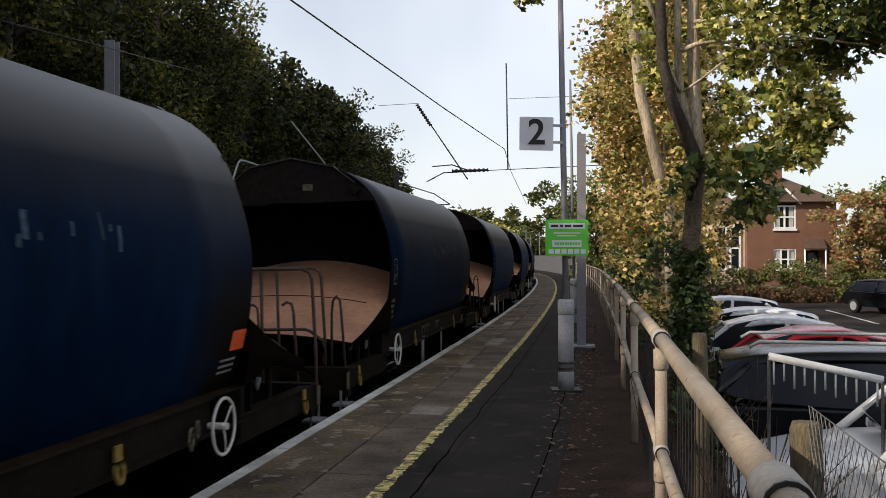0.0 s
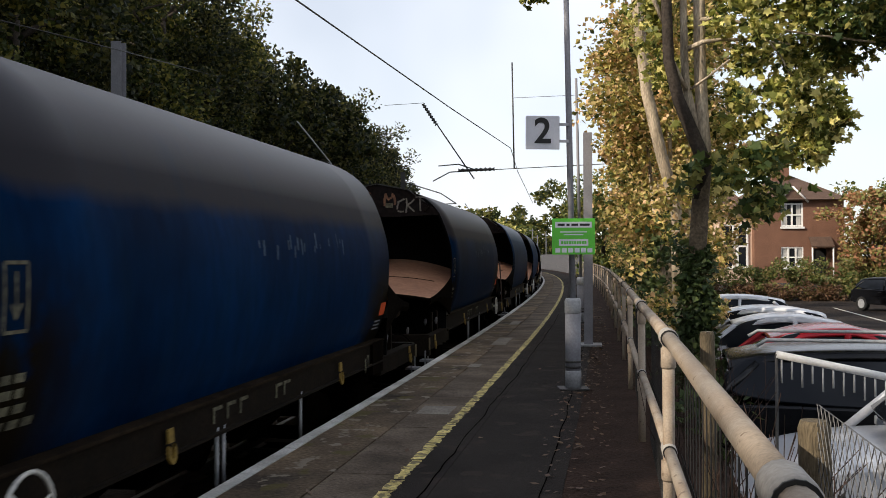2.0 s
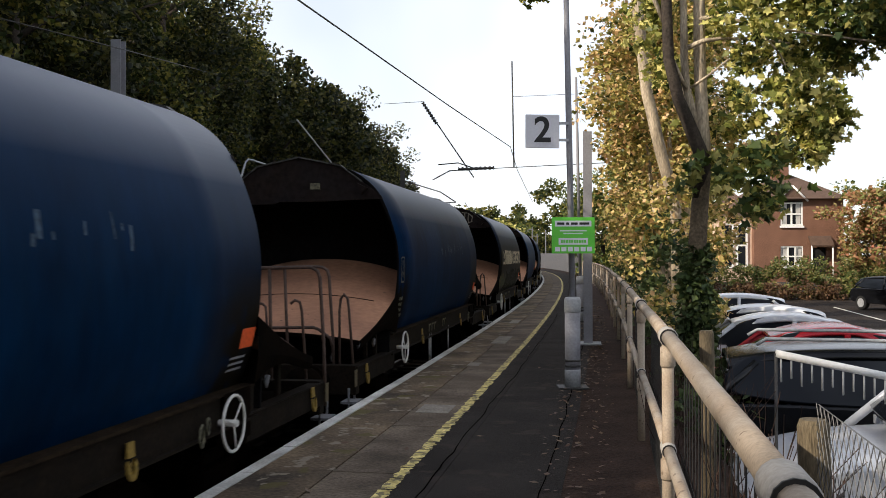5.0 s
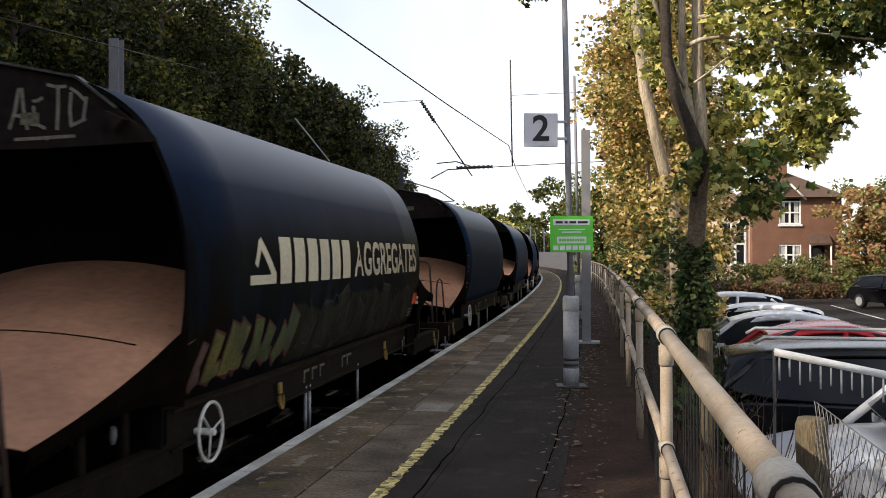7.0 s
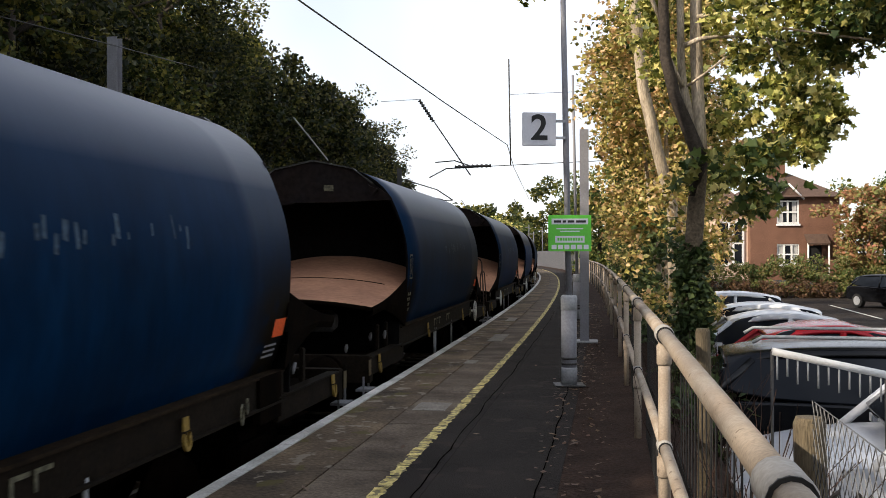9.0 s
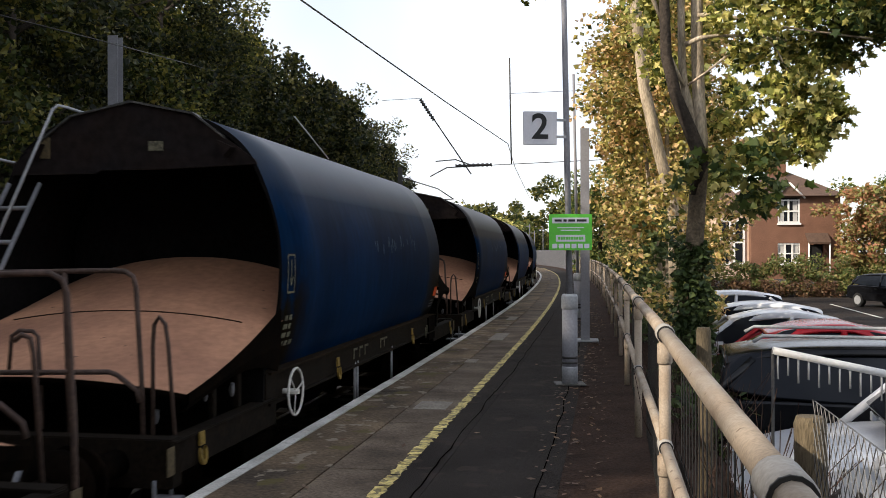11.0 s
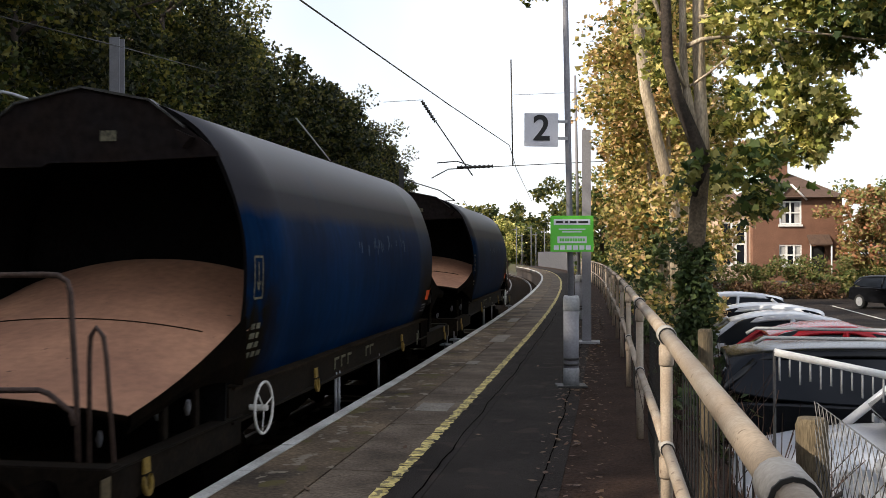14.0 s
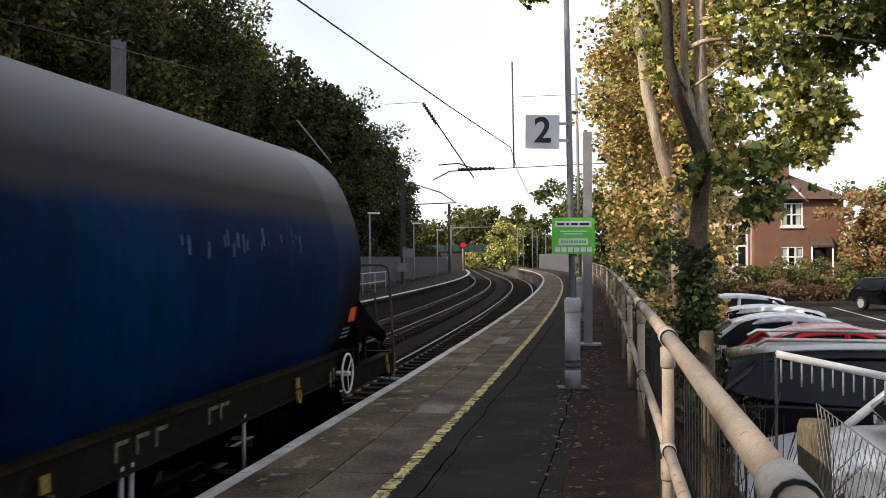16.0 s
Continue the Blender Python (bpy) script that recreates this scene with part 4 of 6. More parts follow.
def side_marks(w):
    """Stencilled panels near the ends and the ghost of old lettering, on both sides."""
    for k in (0, math.pi):
        turn = Matrix.Rotation(k, 4, "Z")
        def put(name, bm, mat, label=""):
            bm.transform(turn)
            tagged(part(name, bm, mat, w, label), kind="stuff")
        bm = B()
        y0 = -BODY / 2 + 0.16
        for pts in ([(y0, 2.08), (y0 + 0.18, 2.08)], [(y0, 2.40), (y0 + 0.18, 2.40)], [(y0, 2.08), (y0, 2.40)], [(y0 + 0.18, 2.08), (y0 + 0.18, 2.40)], [(y0 + 0.09, 2.14), (y0 + 0.09, 2.36)], [(y0 + 0.05, 2.21), (y0 + 0.09, 2.14), (y0 + 0.13, 2.21)]):
            ribbon(bm, pts, 0.018)
        put("stencil_panel", bm, M["stencil"], "worn white stencil panel with an arrow")
        bm = B()
        rng = random.Random(8)
        for r in range(4):
            y = y0 + 0.02
            for q in range(rng.choice((2, 3, 3))):
                L = rng.uniform(0.05, 0.13)
                ribbon(bm, [(y, 1.86 - r * 0.075), (y + L, 1.86 - r * 0.075)], 0.045)
                y += L + 0.03
        put("data_line", bm, M["stencil"], "worn white lines of stencilled data")
        bm = B()
        y = -0.5
        for q in range(16):
            L = rng.uniform(0.015, 0.055)
            h = rng.uniform(0.04, 0.16)
            z = 2.49 + 0.03 * (y + 0.5) + rng.uniform(-0.05, 0.05)
            ribbon(bm, [(y, z - h / 2), (y + rng.uniform(-0.01, 0.03), z + h / 2)], L, 0.003)
            y += rng.choice((0.06, 0.09, 0.12, 0.30))
        put("ghost_lettering", bm, M["ghost"], "faint remains of painted-out lettering")


def build_wagon(label, upper, lower, split, reverse):
    w = thing("hopper_wagon", label, "railway wagon", "hopper wagons of the train")
    ob = new("body", body_mesh(upper, lower, split))
    ob.parent = w
    h = 1 if reverse else -1
    end_parts(w, h, LOW_END)
    end_parts(w, -h, HIGH_END)
    handrail_end(w, h)
    bracket_end(w, -h)
    bm = B()
    a = [(BODY / 2 - 0.30, 1.80), (BODY / 2 - 0.04, 1.80)]
    ribbon(bm, a, 0.15, 0.006)
    part("orange_plate", bm, M["orange"], w, "orange rectangular plate low on the side")
    bm = B()
    flat_plate(bm, [(1.262, 1.04), (1.262, 1.42), (1.20, 1.42), (1.20, 1.04)], BODY / 2 - 0.55, 0.5)
    bk = part("brake_panel", bm, M["grime"], w, "dark panel at the lower corner")
    for dz, R in ((0.0, 0.075), (0.05, 0.055)):
        bm = B()
        ring(bm, (1.29, BODY / 2 - 1.0 + dz * 2, 1.20 + dz), (1, 0.25, 0), R, 0.009, 18, 6)
        part("hose_loop", bm, M["stencil"], bk, "pale looped hose")
    bm = B()
    for q in range(3):
        ribbon(bm, [(BODY / 2 - 0.42, 1.66 - q * 0.045), (BODY / 2 - 0.14, 1.66 - q * 0.045)], 0.02, 0.005)
    tagged(part("data_plate", bm, M["darkgalv"], w, "dull grey data plate"), kind="stuff")
    sole(w)
    if lower is not M["black"]:
        side_marks(w)
    return w


def build_train():
    plain = build_wagon("blue hopper wagon fading to grey, handrails at the leading end", M["faded"], M["faded"], 2.75, False)
    bright = build_wagon("clean bright blue hopper wagon, handrails at the leading end", M["allblue"], M["allblue"], 2.75, False)
    turned = build_wagon("grey-banded blue hopper wagon, handrails at the trailing end", M["banded"], M["banded"], 2.75, True)
    bright_turned = build_wagon("clean bright blue hopper wagon, handrails at the trailing end", M["allblue"], M["allblue"], 2.75, True)
    banded = build_wagon("grey-banded blue hopper wagon, handrails at the leading end", M["banded"], M["banded"], 2.75, False)
    blackw = build_wagon("black graffitied hopper wagon with cream lettering on the side", M["black"], M["black"], 2.75, False)
    deep_lead = build_wagon("deep blue hopper wagon under a dark band, leading handrails", M["deep"], M["deep"], 2.75, False)
    deep = build_wagon("deep blue hopper wagon under a dark band, trailing handrails", M["deep"], M["deep"], 2.75, True)
    train = []
    used = set()
    for k in "DdbRrPBprPbbR":
        src = {"D": deep, "d": deep_lead, "R": turned, "P": plain, "B": blackw, "p": bright, "r": bright_turned, "b": banded}[k]
        if k in used:
            train.append(copy_thing(src, pose(0, 0, 0)))
        else:
            used.add(k)
            train.append(src)
    tags = {3: (("graf_rust", -0.98, -0.45, 3.13, 3.31, 0.028, (0, 1, 2, 3)), ("graf_rust", -0.27, -0.10, 3.14, 3.34, 0.03, (7,)), ("graf_rust", -0.27, -0.10, 3.36, 3.54, 0.03, (3,)), ("graf_rust", 0.12, 0.34, 3.32, 3.52, 0.04, (5,)), ("graf_hood", 0.34, 0.86, 3.22, 3.46, 0.03, (4, 0, 6))),
            6: (("graf_rust", -0.68, -0.28, 3.20, 3.40, 0.04, (5, 7, 4)), ("graf_bold", -0.25, -0.02, 3.15, 3.46, 0.06, (0,)), ("graf_hood", 0.08, 0.64, 3.25, 3.53, 0.022, (2, 4, 6, 7)), ("graf_hood", 0.10, 0.60, 3.19, 3.21, 0.022, (6,))),
            12: (("graf_hood", -0.52, -0.20, 3.28, 3.44, 0.026, (2, 3, 6)), ("graf_rust", -1.0, -0.62, 3.15, 3.30, 0.03, (1, 4, 0)))}
    for i, rows in tags.items():
        hood_scrawl(train[i], rows, i)
    side_scrawl(blackw)
    # lettering on the black wagon
    def on_side(me, y0, z0):
        for v in me.vertices:
            y, z = y0 + v.co.x, z0 + v.co.y
            v.co = (side_x(z) + 0.006, y, z)
        return me
    me = text_mesh("lettering", "AGGREGATES", 0.54, M["cream"], spread=1.8)
    xs, zs = [v.co.x for v in me.vertices], [v.co.y for v in me.vertices]
    sx, sz = 3.35 / (max(xs) - min(xs)), 0.385 / (max(zs) - min(zs))
    for v in me.vertices:
        v.co.x, v.co.y = (v.co.x - (max(xs) + min(xs)) / 2) * sx, (v.co.y - (max(zs) + min(zs)) / 2) * sz
    ob = tagged(new("lettering", on_side(me, 1.945, 2.375)), "cream capital lettering")
    ob.parent = blackw
    # the word before it, as plain upright blocks
    for i in range(6):
        bm = B()
        ribbon(bm, [(-1.98 + 0.385 * i, 2.18), (-1.98 + 0.385 * i, 2.57)], 0.29, 0.006)
        part("letter_block", bm, M["cream"], blackw, "cream block of lettering")
    return train


def motions(train):
    for i, w in enumerate(train):
        rows = []
        for k in range(33):
            t = k * 0.5
            s = FRONT + (i - 1) * PITCH + BODY / 2 - travelled(t)
            a, b = along(s - 3.7, TRACK, RAIL_Z), along(s + 3.7, TRACK, RAIL_Z)
            c = (a + b) / 2
            rows.append((t, pose(c.x, c.y, c.z, 0, 0, math.degrees(math.atan2(-(b - a).x, (b - a).y)))))
        walk(w, rows)


# ---- platform furniture ----
def platform_details():
    slabs = tagged(new("slab_paving"), "worn grey concrete slab paving beside the edge", "paving", kind="structure")
    copings = tagged(new("platform_edge"), "white painted platform edge stones", "platform edge", kind="structure")
    line = tagged(new("yellow_line"), "broken yellow safety line on the platform", "safety line", kind="structure")
    rng = random.Random(4)
    def piece(parent, name, mat, s0, s1, o0, o1, top, th):
        bm = B()
        n = 3 if s1 - s0 > 1.2 else 2
        strip(bm, steps(s0, s1, (s1 - s0) / (n - 1)), [(o0, top), (o1, top), (o1, top - th), (o0, top - th)], close=True)
        return part(name, bm, mat, parent)
    s = -6.0
    while s < 120:
        piece(copings, "edge_stone", M["coping"], s + 0.006, s + 0.914, 0.0, 0.105, rng.uniform(-0.002, 0.004), 0.06)
        s += 0.92
    s = -6.0
    while s < 120:
        L = 1.86
        dz = rng.uniform(-0.002, 0.002)
        piece(slabs, "slab", M["slab_edge"], s + 0.004, s + L - 0.004, 0.113, 0.63, dz - 0.003, 0.07)
        piece(slabs, "slab", M["slab"], s + 0.004, s + L - 0.004, 0.642, 1.10, -dz - 0.003, 0.07)
        s += L
    for s0, s1, o0, o1 in ((17.0, 18.5, 0.55, 0.80), (13.6, 14.0, 0.62, 0.78), (22.0, 23.2, 0.40, 0.60), (9.6, 10.1, 0.70, 1.02)):
        piece(slabs, "mortar_patch", M["patch"], s0, s1, o0, o1, 0.003, 0.02)
    # long cracks and a tar seam in the asphalt
    for o, a, b in ((1.36, 2.0, 26.0), (2.12, 3.0, 20.0)):
        bm = B()
        st = steps(a, b, 0.2)
        lo, hi = [], []
        for q in st:
            wv = 0.03 * noise.noise((q * 1.3, o, 0)) + 0.012 * noise.noise((q * 5.0, o, 3))
            lo.append(bm.verts.new(along(q, o + wv, 0.0025)))
            hi.append(bm.verts.new(along(q, o + wv + 0.010 + 0.006 * noise.noise((q * 3.0, o, 7)), 0.0025)))
        sheet(bm, [lo, hi], False)
        part("crack", bm, M["crack"], slabs, "thin dark crack")
    bm = B()
    strip(bm, steps(-40, 122, 2), [(1.105, -0.001), (1.415, -0.001), (1.415, -0.08), (1.105, -0.08)], close=True)
    part("slab_border", bm, M["asphalt"], slabs)
    s = 2.0
    while s < 96:
        bm = B()
        w = 0.055
        n = 6
        a = [along(s + 0.30 * i / n + rng.uniform(-0.01, 0.01), 1.095 + rng.uniform(-0.014, 0.014), 0.004) for i in range(n + 1)]
        b = [along(s + 0.30 * i / n + rng.uniform(-0.01, 0.01), 1.180 + rng.uniform(-0.014, 0.014), 0.004) for i in range(n + 1)]
        va, vb = [bm.verts.new(p) for p in a], [bm.verts.new(p) for p in b]
        for i in range(n):
            bm.faces.new((va[i], vb[i], vb[i + 1], va[i + 1]))
        part("line_block", bm, M["yellow"], line)
        s += 0.325


FENCE = 2.87


def fence_off(s):
    return float(np.interp(s, [0, 2.3, 6, 9.5, 23, 60], [2.905, 2.875, 2.83, 2.78, 2.70, 2.75]))


def build_fence():
    f = thing("tube_fence", "weathered tubular steel platform railing with mesh infill", "fence", kind="")
    posts = [2.13 + 3.12 * i for i in range(-2, 22)]
    for z, r in ((1.11, 0.034), (0.57, 0.027)):
        for a, b in zip(posts, posts[1:]):
            bm = B()
            tube(bm, [along(s, fence_off(s), z) for s in steps(a, b, 1.0)], r, 14)
            part("top_rail" if z > 1 else "mid_rail", bm, M["railing"], f)
    for s in posts:
        bm = B()
        p = along(s, fence_off(s))
        tube(bm, [p + Vector((0, 0, -0.15)), p + Vector((0, 0, 1.08))], 0.029, 12)
        part("post", bm, M["railing"], f)
        for z, r in ((1.11, 0.045), (0.57, 0.036)):
            bm = B()
            d = (along(s + 0.1, fence_off(s + 0.1)) - along(s - 0.1, fence_off(s - 0.1))).normalized()
            c = p + Vector((0, 0, z))
            tube(bm, [c - d * 0.075, c - d * 0.068, c + d * 0.062, c + d * 0.07], [r * 0.9, r, r, r * 0.9], 16)
            col = part("collar", bm, M["collar"], f, "grey pipe collar")
            bm = B()
            tube(bm, [c - d * 0.082, c - d * 0.072], r * 0.93, 14)
            part("clamp_ring", bm, M["ink"], col, "dark clamp ring")
    for s in posts:
        p = along(s, fence_off(s))
        for z in (1.06, 0.52):
            bm = B()
            tube(bm, [p + Vector((0, 0, z)), p + Vector((0, 0, z - 0.09)), p + Vector((0, 0, z - 0.10))], [0.036, 0.036, 0.030], 12)
            part("socket", bm, M["railing"], f)
    # fine wire mesh below the middle rail
    for a, b in zip(posts[2:8], posts[3:9]):
        bm = B()
        for i in range(1, 60):
            p = along(a + (b - a) * i / 60, fence_off(a) + 0.02)
            tube(bm, [p + Vector((0, 0, 0.04)), p + Vector((0, 0, 0.56))], 0.0016, 3, cap=False)
        for q in range(11):
            z = 0.05 + 0.05 * q
            tube(bm, [along(u, fence_off(a) + 0.021, z) for u in steps(a, b, 1.0)], 0.0016, 3, cap=False)
        tagged(part("wire_mesh", bm, M["darksteel"], f, "fine rusty wire mesh"), kind="stuff")
    # upright infill bars
    for a, b in zip(posts, posts[1:]):
        bm = B()
        n = 20
        for i in range(1, n):
            p = along(a + (b - a) * i / n, fence_off(a) + 0.03)
            tube(bm, [p + Vector((0, 0, 0.02)), p + Vector((0, 0, 1.06))], 0.0055 if a > 8 else 0.003, 4, cap=False)
        tagged(part("infill", bm, M["ink"], f, "dark upright wire infill"), kind="stuff")


def post_sleeve(name, label, x, y, height, r_pole):
    t = thing(name, label, "lamp post", "platform lamp posts", m=pose(x, y, 0, 0, 0, 0))
    bm = B()
    tube(bm, [(0, 0, 0), (0, 0, 0.86)], 0.088, 20)
    part("sleeve", bm, M["postgrey"], t, "grey base sleeve")
    bm = B()
    tube(bm, [(0, 0, 0.86), (0, 0, 0.865), (0, 0, 1.0), (0, 0, 1.03)], [0.088, 0.094, 0.094, 0.08], 20)
    part("cap", bm, M["galv"], t, "pale cap on the sleeve")
    bm = B()
    tube(bm, [(0, 0, 0.018), (0, 0, 0.20), (0, 0, 0.21)], [0.091, 0.091, 0.088], 20)
    part("foot_band", bm, M["galv"], t, "pale band at the foot of the sleeve")
    for z in (0.24, 0.30):
        bm = B()
        tube(bm, [(0, 0, z), (0, 0, z + 0.025)], 0.092, 20)
        part("band", bm, M["darksteel"], t)
    bm = B()
    tube(bm, [(0, 0, 1.0), (-0.03, 0, height * 0.5), (-0.08, 0, height)], [r_pole, r_pole, r_pole * 0.8], 14)
    part("pole", bm, M["postgrey"], t, "slim grey steel pole")
    bm = B()
    box(bm, -0.17, 0.17, -0.15, 0.15, 0.0, 0.018)
    part("base_plate", bm, M["darksteel"], t, bevel=0.004)
    return t


def build_signs():
    post_sleeve("lamp_post", "slim grey platform lamp post with thick base sleeve", 1.40, 11.07, 5.6, 0.035)
    post_sleeve("lamp_post", "slim grey platform lamp post further along the platform", 3.0, 22.3, 5.6, 0.035)
    # overhead line mast beside the platform
    t = thing("line_mast", "galvanised overhead line mast on a base plate", "mast", "overhead line masts", m=pose(2.35, 16.5, 0, 0, 0, -8))
    bm = B()
    for a, b in (((-0.075, 0.075), (-0.1, -0.085)), ((-0.075, 0.075), (0.085, 0.1)), ((-0.008, 0.008), (-0.085, 0.085))):
        box(bm, *a, *b, 0.03, 3.6)
    part("column", bm, M["postgrey"], t)
    bm = B()
    box(bm, -0.22, 0.22, -0.22, 0.22, 0.0, 0.03)
    part("base_plate", bm, M["galv"], t, bevel=0.004)
    # number sign
    t = thing("platform_sign", "square white platform number sign on a bracket", "sign", m=pose(1.06, 11.0, 2.91, 90, 0.5, 3))
    bm = B()
    box(bm, -0.193, 0.193, -0.19, 0.19, -0.02, 0.0)
    part("board", bm, M["sign"], t, bevel=0.006)
    ob = tagged(new("numeral", text_mesh("numeral", "2", 0.40, M["ink"], spread=1.6)), "black numeral")
    ob.parent = t
    ob.matrix_basis = pose(0, 0.005, 0.004)
    for y in (-0.095, 0.095):
        bm = B()
        box(bm, 0.19, 0.30, y - 0.015, y + 0.015, -0.018, -0.004)
        part("bracket", bm, M["galv"], t)
    # green notice
    t = thing("help_sign", "bright green notice with white panels fixed on the lamp post", "sign", m=pose(1.395, 10.94, 1.73, 90, 0, 0))
    bm = B()
    box(bm, -0.242, 0.242, -0.203, 0.203, -0.012, 0.0)
    part("board", bm, M["green"], t, bevel=0.004)
    bm = B()
    box(bm, -0.205, 0.205, 0.10, 0.165, 0.0, 0.004)
    part("heading_panel", bm, M["sign"], t, "white heading panel")
    bm = B()
    box(bm, -0.165, 0.165, -0.105, -0.03, 0.0, 0.004)
    part("name_panel", bm, M["sign"], t, "white panel")
    for mat, y, hh, row in ((M["ink"], 0.132, 0.013, ((-0.18, -0.10), (-0.08, -0.045), (-0.025, 0.05), (0.07, 0.18))), (M["green"], -0.068, 0.016, [(-0.14 + 0.029 * i, -0.118 + 0.029 * i) for i in range(10)])):
        for x0, x1 in row:
            bm = B()
            box(bm, x0, x1, y - hh, y + hh, 0.004, 0.007)
            part("print_bar", bm, mat, t, "bar of print")
    bars = [(-0.205 + i * 0.072, -0.15 + i * 0.072, -0.18, -0.13) for i in range(6)] + [(-0.15, 0.15, 0.045, 0.058), (-0.11, 0.11, 0.015, 0.028)]
    for x0, x1, y0, y1 in bars:
        bm = B()
        box(bm, x0, x1, y0, y1, 0.0, 0.003)
        part("print_bar", bm, M["sign"], t, "white bar of print")


# ---- overhead line ----
def build_overhead():
    for i, (s, off) in enumerate(((21.15, -8.43), (56.0, -8.0), (92.0, -8.0))):
        p = along(s, off)
        t = thing("line_mast", "tall grey overhead line mast behind the far track", "mast", "overhead line masts", m=pose(p.x, p.y, 0.0, 0, 0, heading(s)))
        bm = B()
        for a, b in (((-0.12, 0.12), (-0.13, -0.115)), ((-0.12, 0.12), (0.115, 0.13)), ((-0.008, 0.008), (-0.115, 0.115))):
            box(bm, *a, *b, -0.1, 6.45)
        # masts after the first stand in shade, put in as a darker steel
        part("column", bm, M["postgrey"] if i == 0 else M["darksteel"], t)
        if i == 0:
            continue
        bm = B()
        tube(bm, [(0, 0, 5.9), (2.2, 0, 5.2), (3.1, 0, 4.6)], 0.03, 8)
        tube(bm, [(0, 0, 4.5), (3.1, 0, 4.6)], 0.03, 8)
        part("cantilever", bm, M["darksteel"], t, "slim dark cantilever arm")
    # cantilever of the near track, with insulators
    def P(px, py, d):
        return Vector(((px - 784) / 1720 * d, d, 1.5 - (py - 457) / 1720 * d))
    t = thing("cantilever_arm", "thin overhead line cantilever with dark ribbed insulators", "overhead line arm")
    def rod(name, pts, r, mat=M["darksteel"], label=""):
        bm = B()
        tube(bm, pts, r, 6)
        part(name, bm, mat, t, label)
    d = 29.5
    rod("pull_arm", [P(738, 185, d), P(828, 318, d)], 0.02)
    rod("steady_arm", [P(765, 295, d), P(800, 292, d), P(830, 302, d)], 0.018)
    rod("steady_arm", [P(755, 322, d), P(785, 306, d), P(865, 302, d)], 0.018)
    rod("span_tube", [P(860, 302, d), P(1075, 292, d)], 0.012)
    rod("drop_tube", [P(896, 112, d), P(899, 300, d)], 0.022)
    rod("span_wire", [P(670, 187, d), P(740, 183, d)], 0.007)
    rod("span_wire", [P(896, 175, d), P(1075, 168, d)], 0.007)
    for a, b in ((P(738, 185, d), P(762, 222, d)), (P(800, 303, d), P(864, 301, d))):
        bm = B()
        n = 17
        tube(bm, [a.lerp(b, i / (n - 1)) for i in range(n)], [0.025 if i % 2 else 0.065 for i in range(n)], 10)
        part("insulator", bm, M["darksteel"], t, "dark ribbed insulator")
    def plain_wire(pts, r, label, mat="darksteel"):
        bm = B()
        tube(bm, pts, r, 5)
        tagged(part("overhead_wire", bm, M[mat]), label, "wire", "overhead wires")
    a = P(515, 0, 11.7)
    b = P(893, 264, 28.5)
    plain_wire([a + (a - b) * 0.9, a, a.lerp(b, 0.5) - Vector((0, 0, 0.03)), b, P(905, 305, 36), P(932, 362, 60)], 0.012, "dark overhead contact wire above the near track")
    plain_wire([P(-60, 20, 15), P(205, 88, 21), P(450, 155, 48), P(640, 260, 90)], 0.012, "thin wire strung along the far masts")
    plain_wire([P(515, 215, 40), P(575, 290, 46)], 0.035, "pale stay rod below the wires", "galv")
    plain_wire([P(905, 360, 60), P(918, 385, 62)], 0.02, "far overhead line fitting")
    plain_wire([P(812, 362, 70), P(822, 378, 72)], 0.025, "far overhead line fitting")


# ---- trees ----
LOBES = ((0.0, 0.0), (0.10, 0.44), (0.36, 0.28), (0.62, 0.54), (0.68, 0.20), (1.10, 0.0), (0.68, -0.20), (0.62, -0.54), (0.36, -0.28), (0.10, -0.44))


def leaf_cloud(rng, clumps, per, size, flat=0.6, lobed=False):
    """Leaves as small pointed blades scattered in clumps: (centre, radius)."""
    verts, faces = [], []
    for c, r in clumps:
        for _ in range(per):
            while True:
                q = Vector((rng.uniform(-1, 1), rng.uniform(-1, 1), rng.uniform(-1, 1)))
                if 0.1 < q.length < 1:
                    break
            p = Vector(c) + Vector((q.x * r, q.y * r, q.z * r * 0.8))
            L = size * rng.uniform(0.6, 1.3)
            d = Vector((rng.gauss(0, 1), rng.gauss(0, 1), rng.gauss(-0.3, flat))).normalized()
            w = d.cross(Vector((rng.gauss(0, 1), rng.gauss(0, 1), rng.gauss(0, 1)))).normalized() * L * 0.42
            i = len(verts)
            up = d.cross(w).normalized() * L * 0.12
            if lobed:
                w = w.normalized() * L
                verts += [p + d * (L * a) + w * b + up * (3.0 * abs(b)) for a, b in LOBES]
                faces.append(tuple(range(i, i + len(LOBES))))
                continue
            verts += [p, p + d * L * 0.42 + w + up, p + d * L * 1.08, p + d * L * 0.52 - w + up]
            faces += [(i, i + 1, i + 2), (i, i + 2, i + 3)]
    return verts, faces


def leaf_part(name, cloud, mat, parent, label=""):
    me = bpy.data.meshes.new(name)
    me.from_pydata([tuple(v) for v in cloud[0]], [], cloud[1])
    me.materials.append(mat)
    ob = new(name, me)
    ob.parent = parent
    return tagged(ob, label)


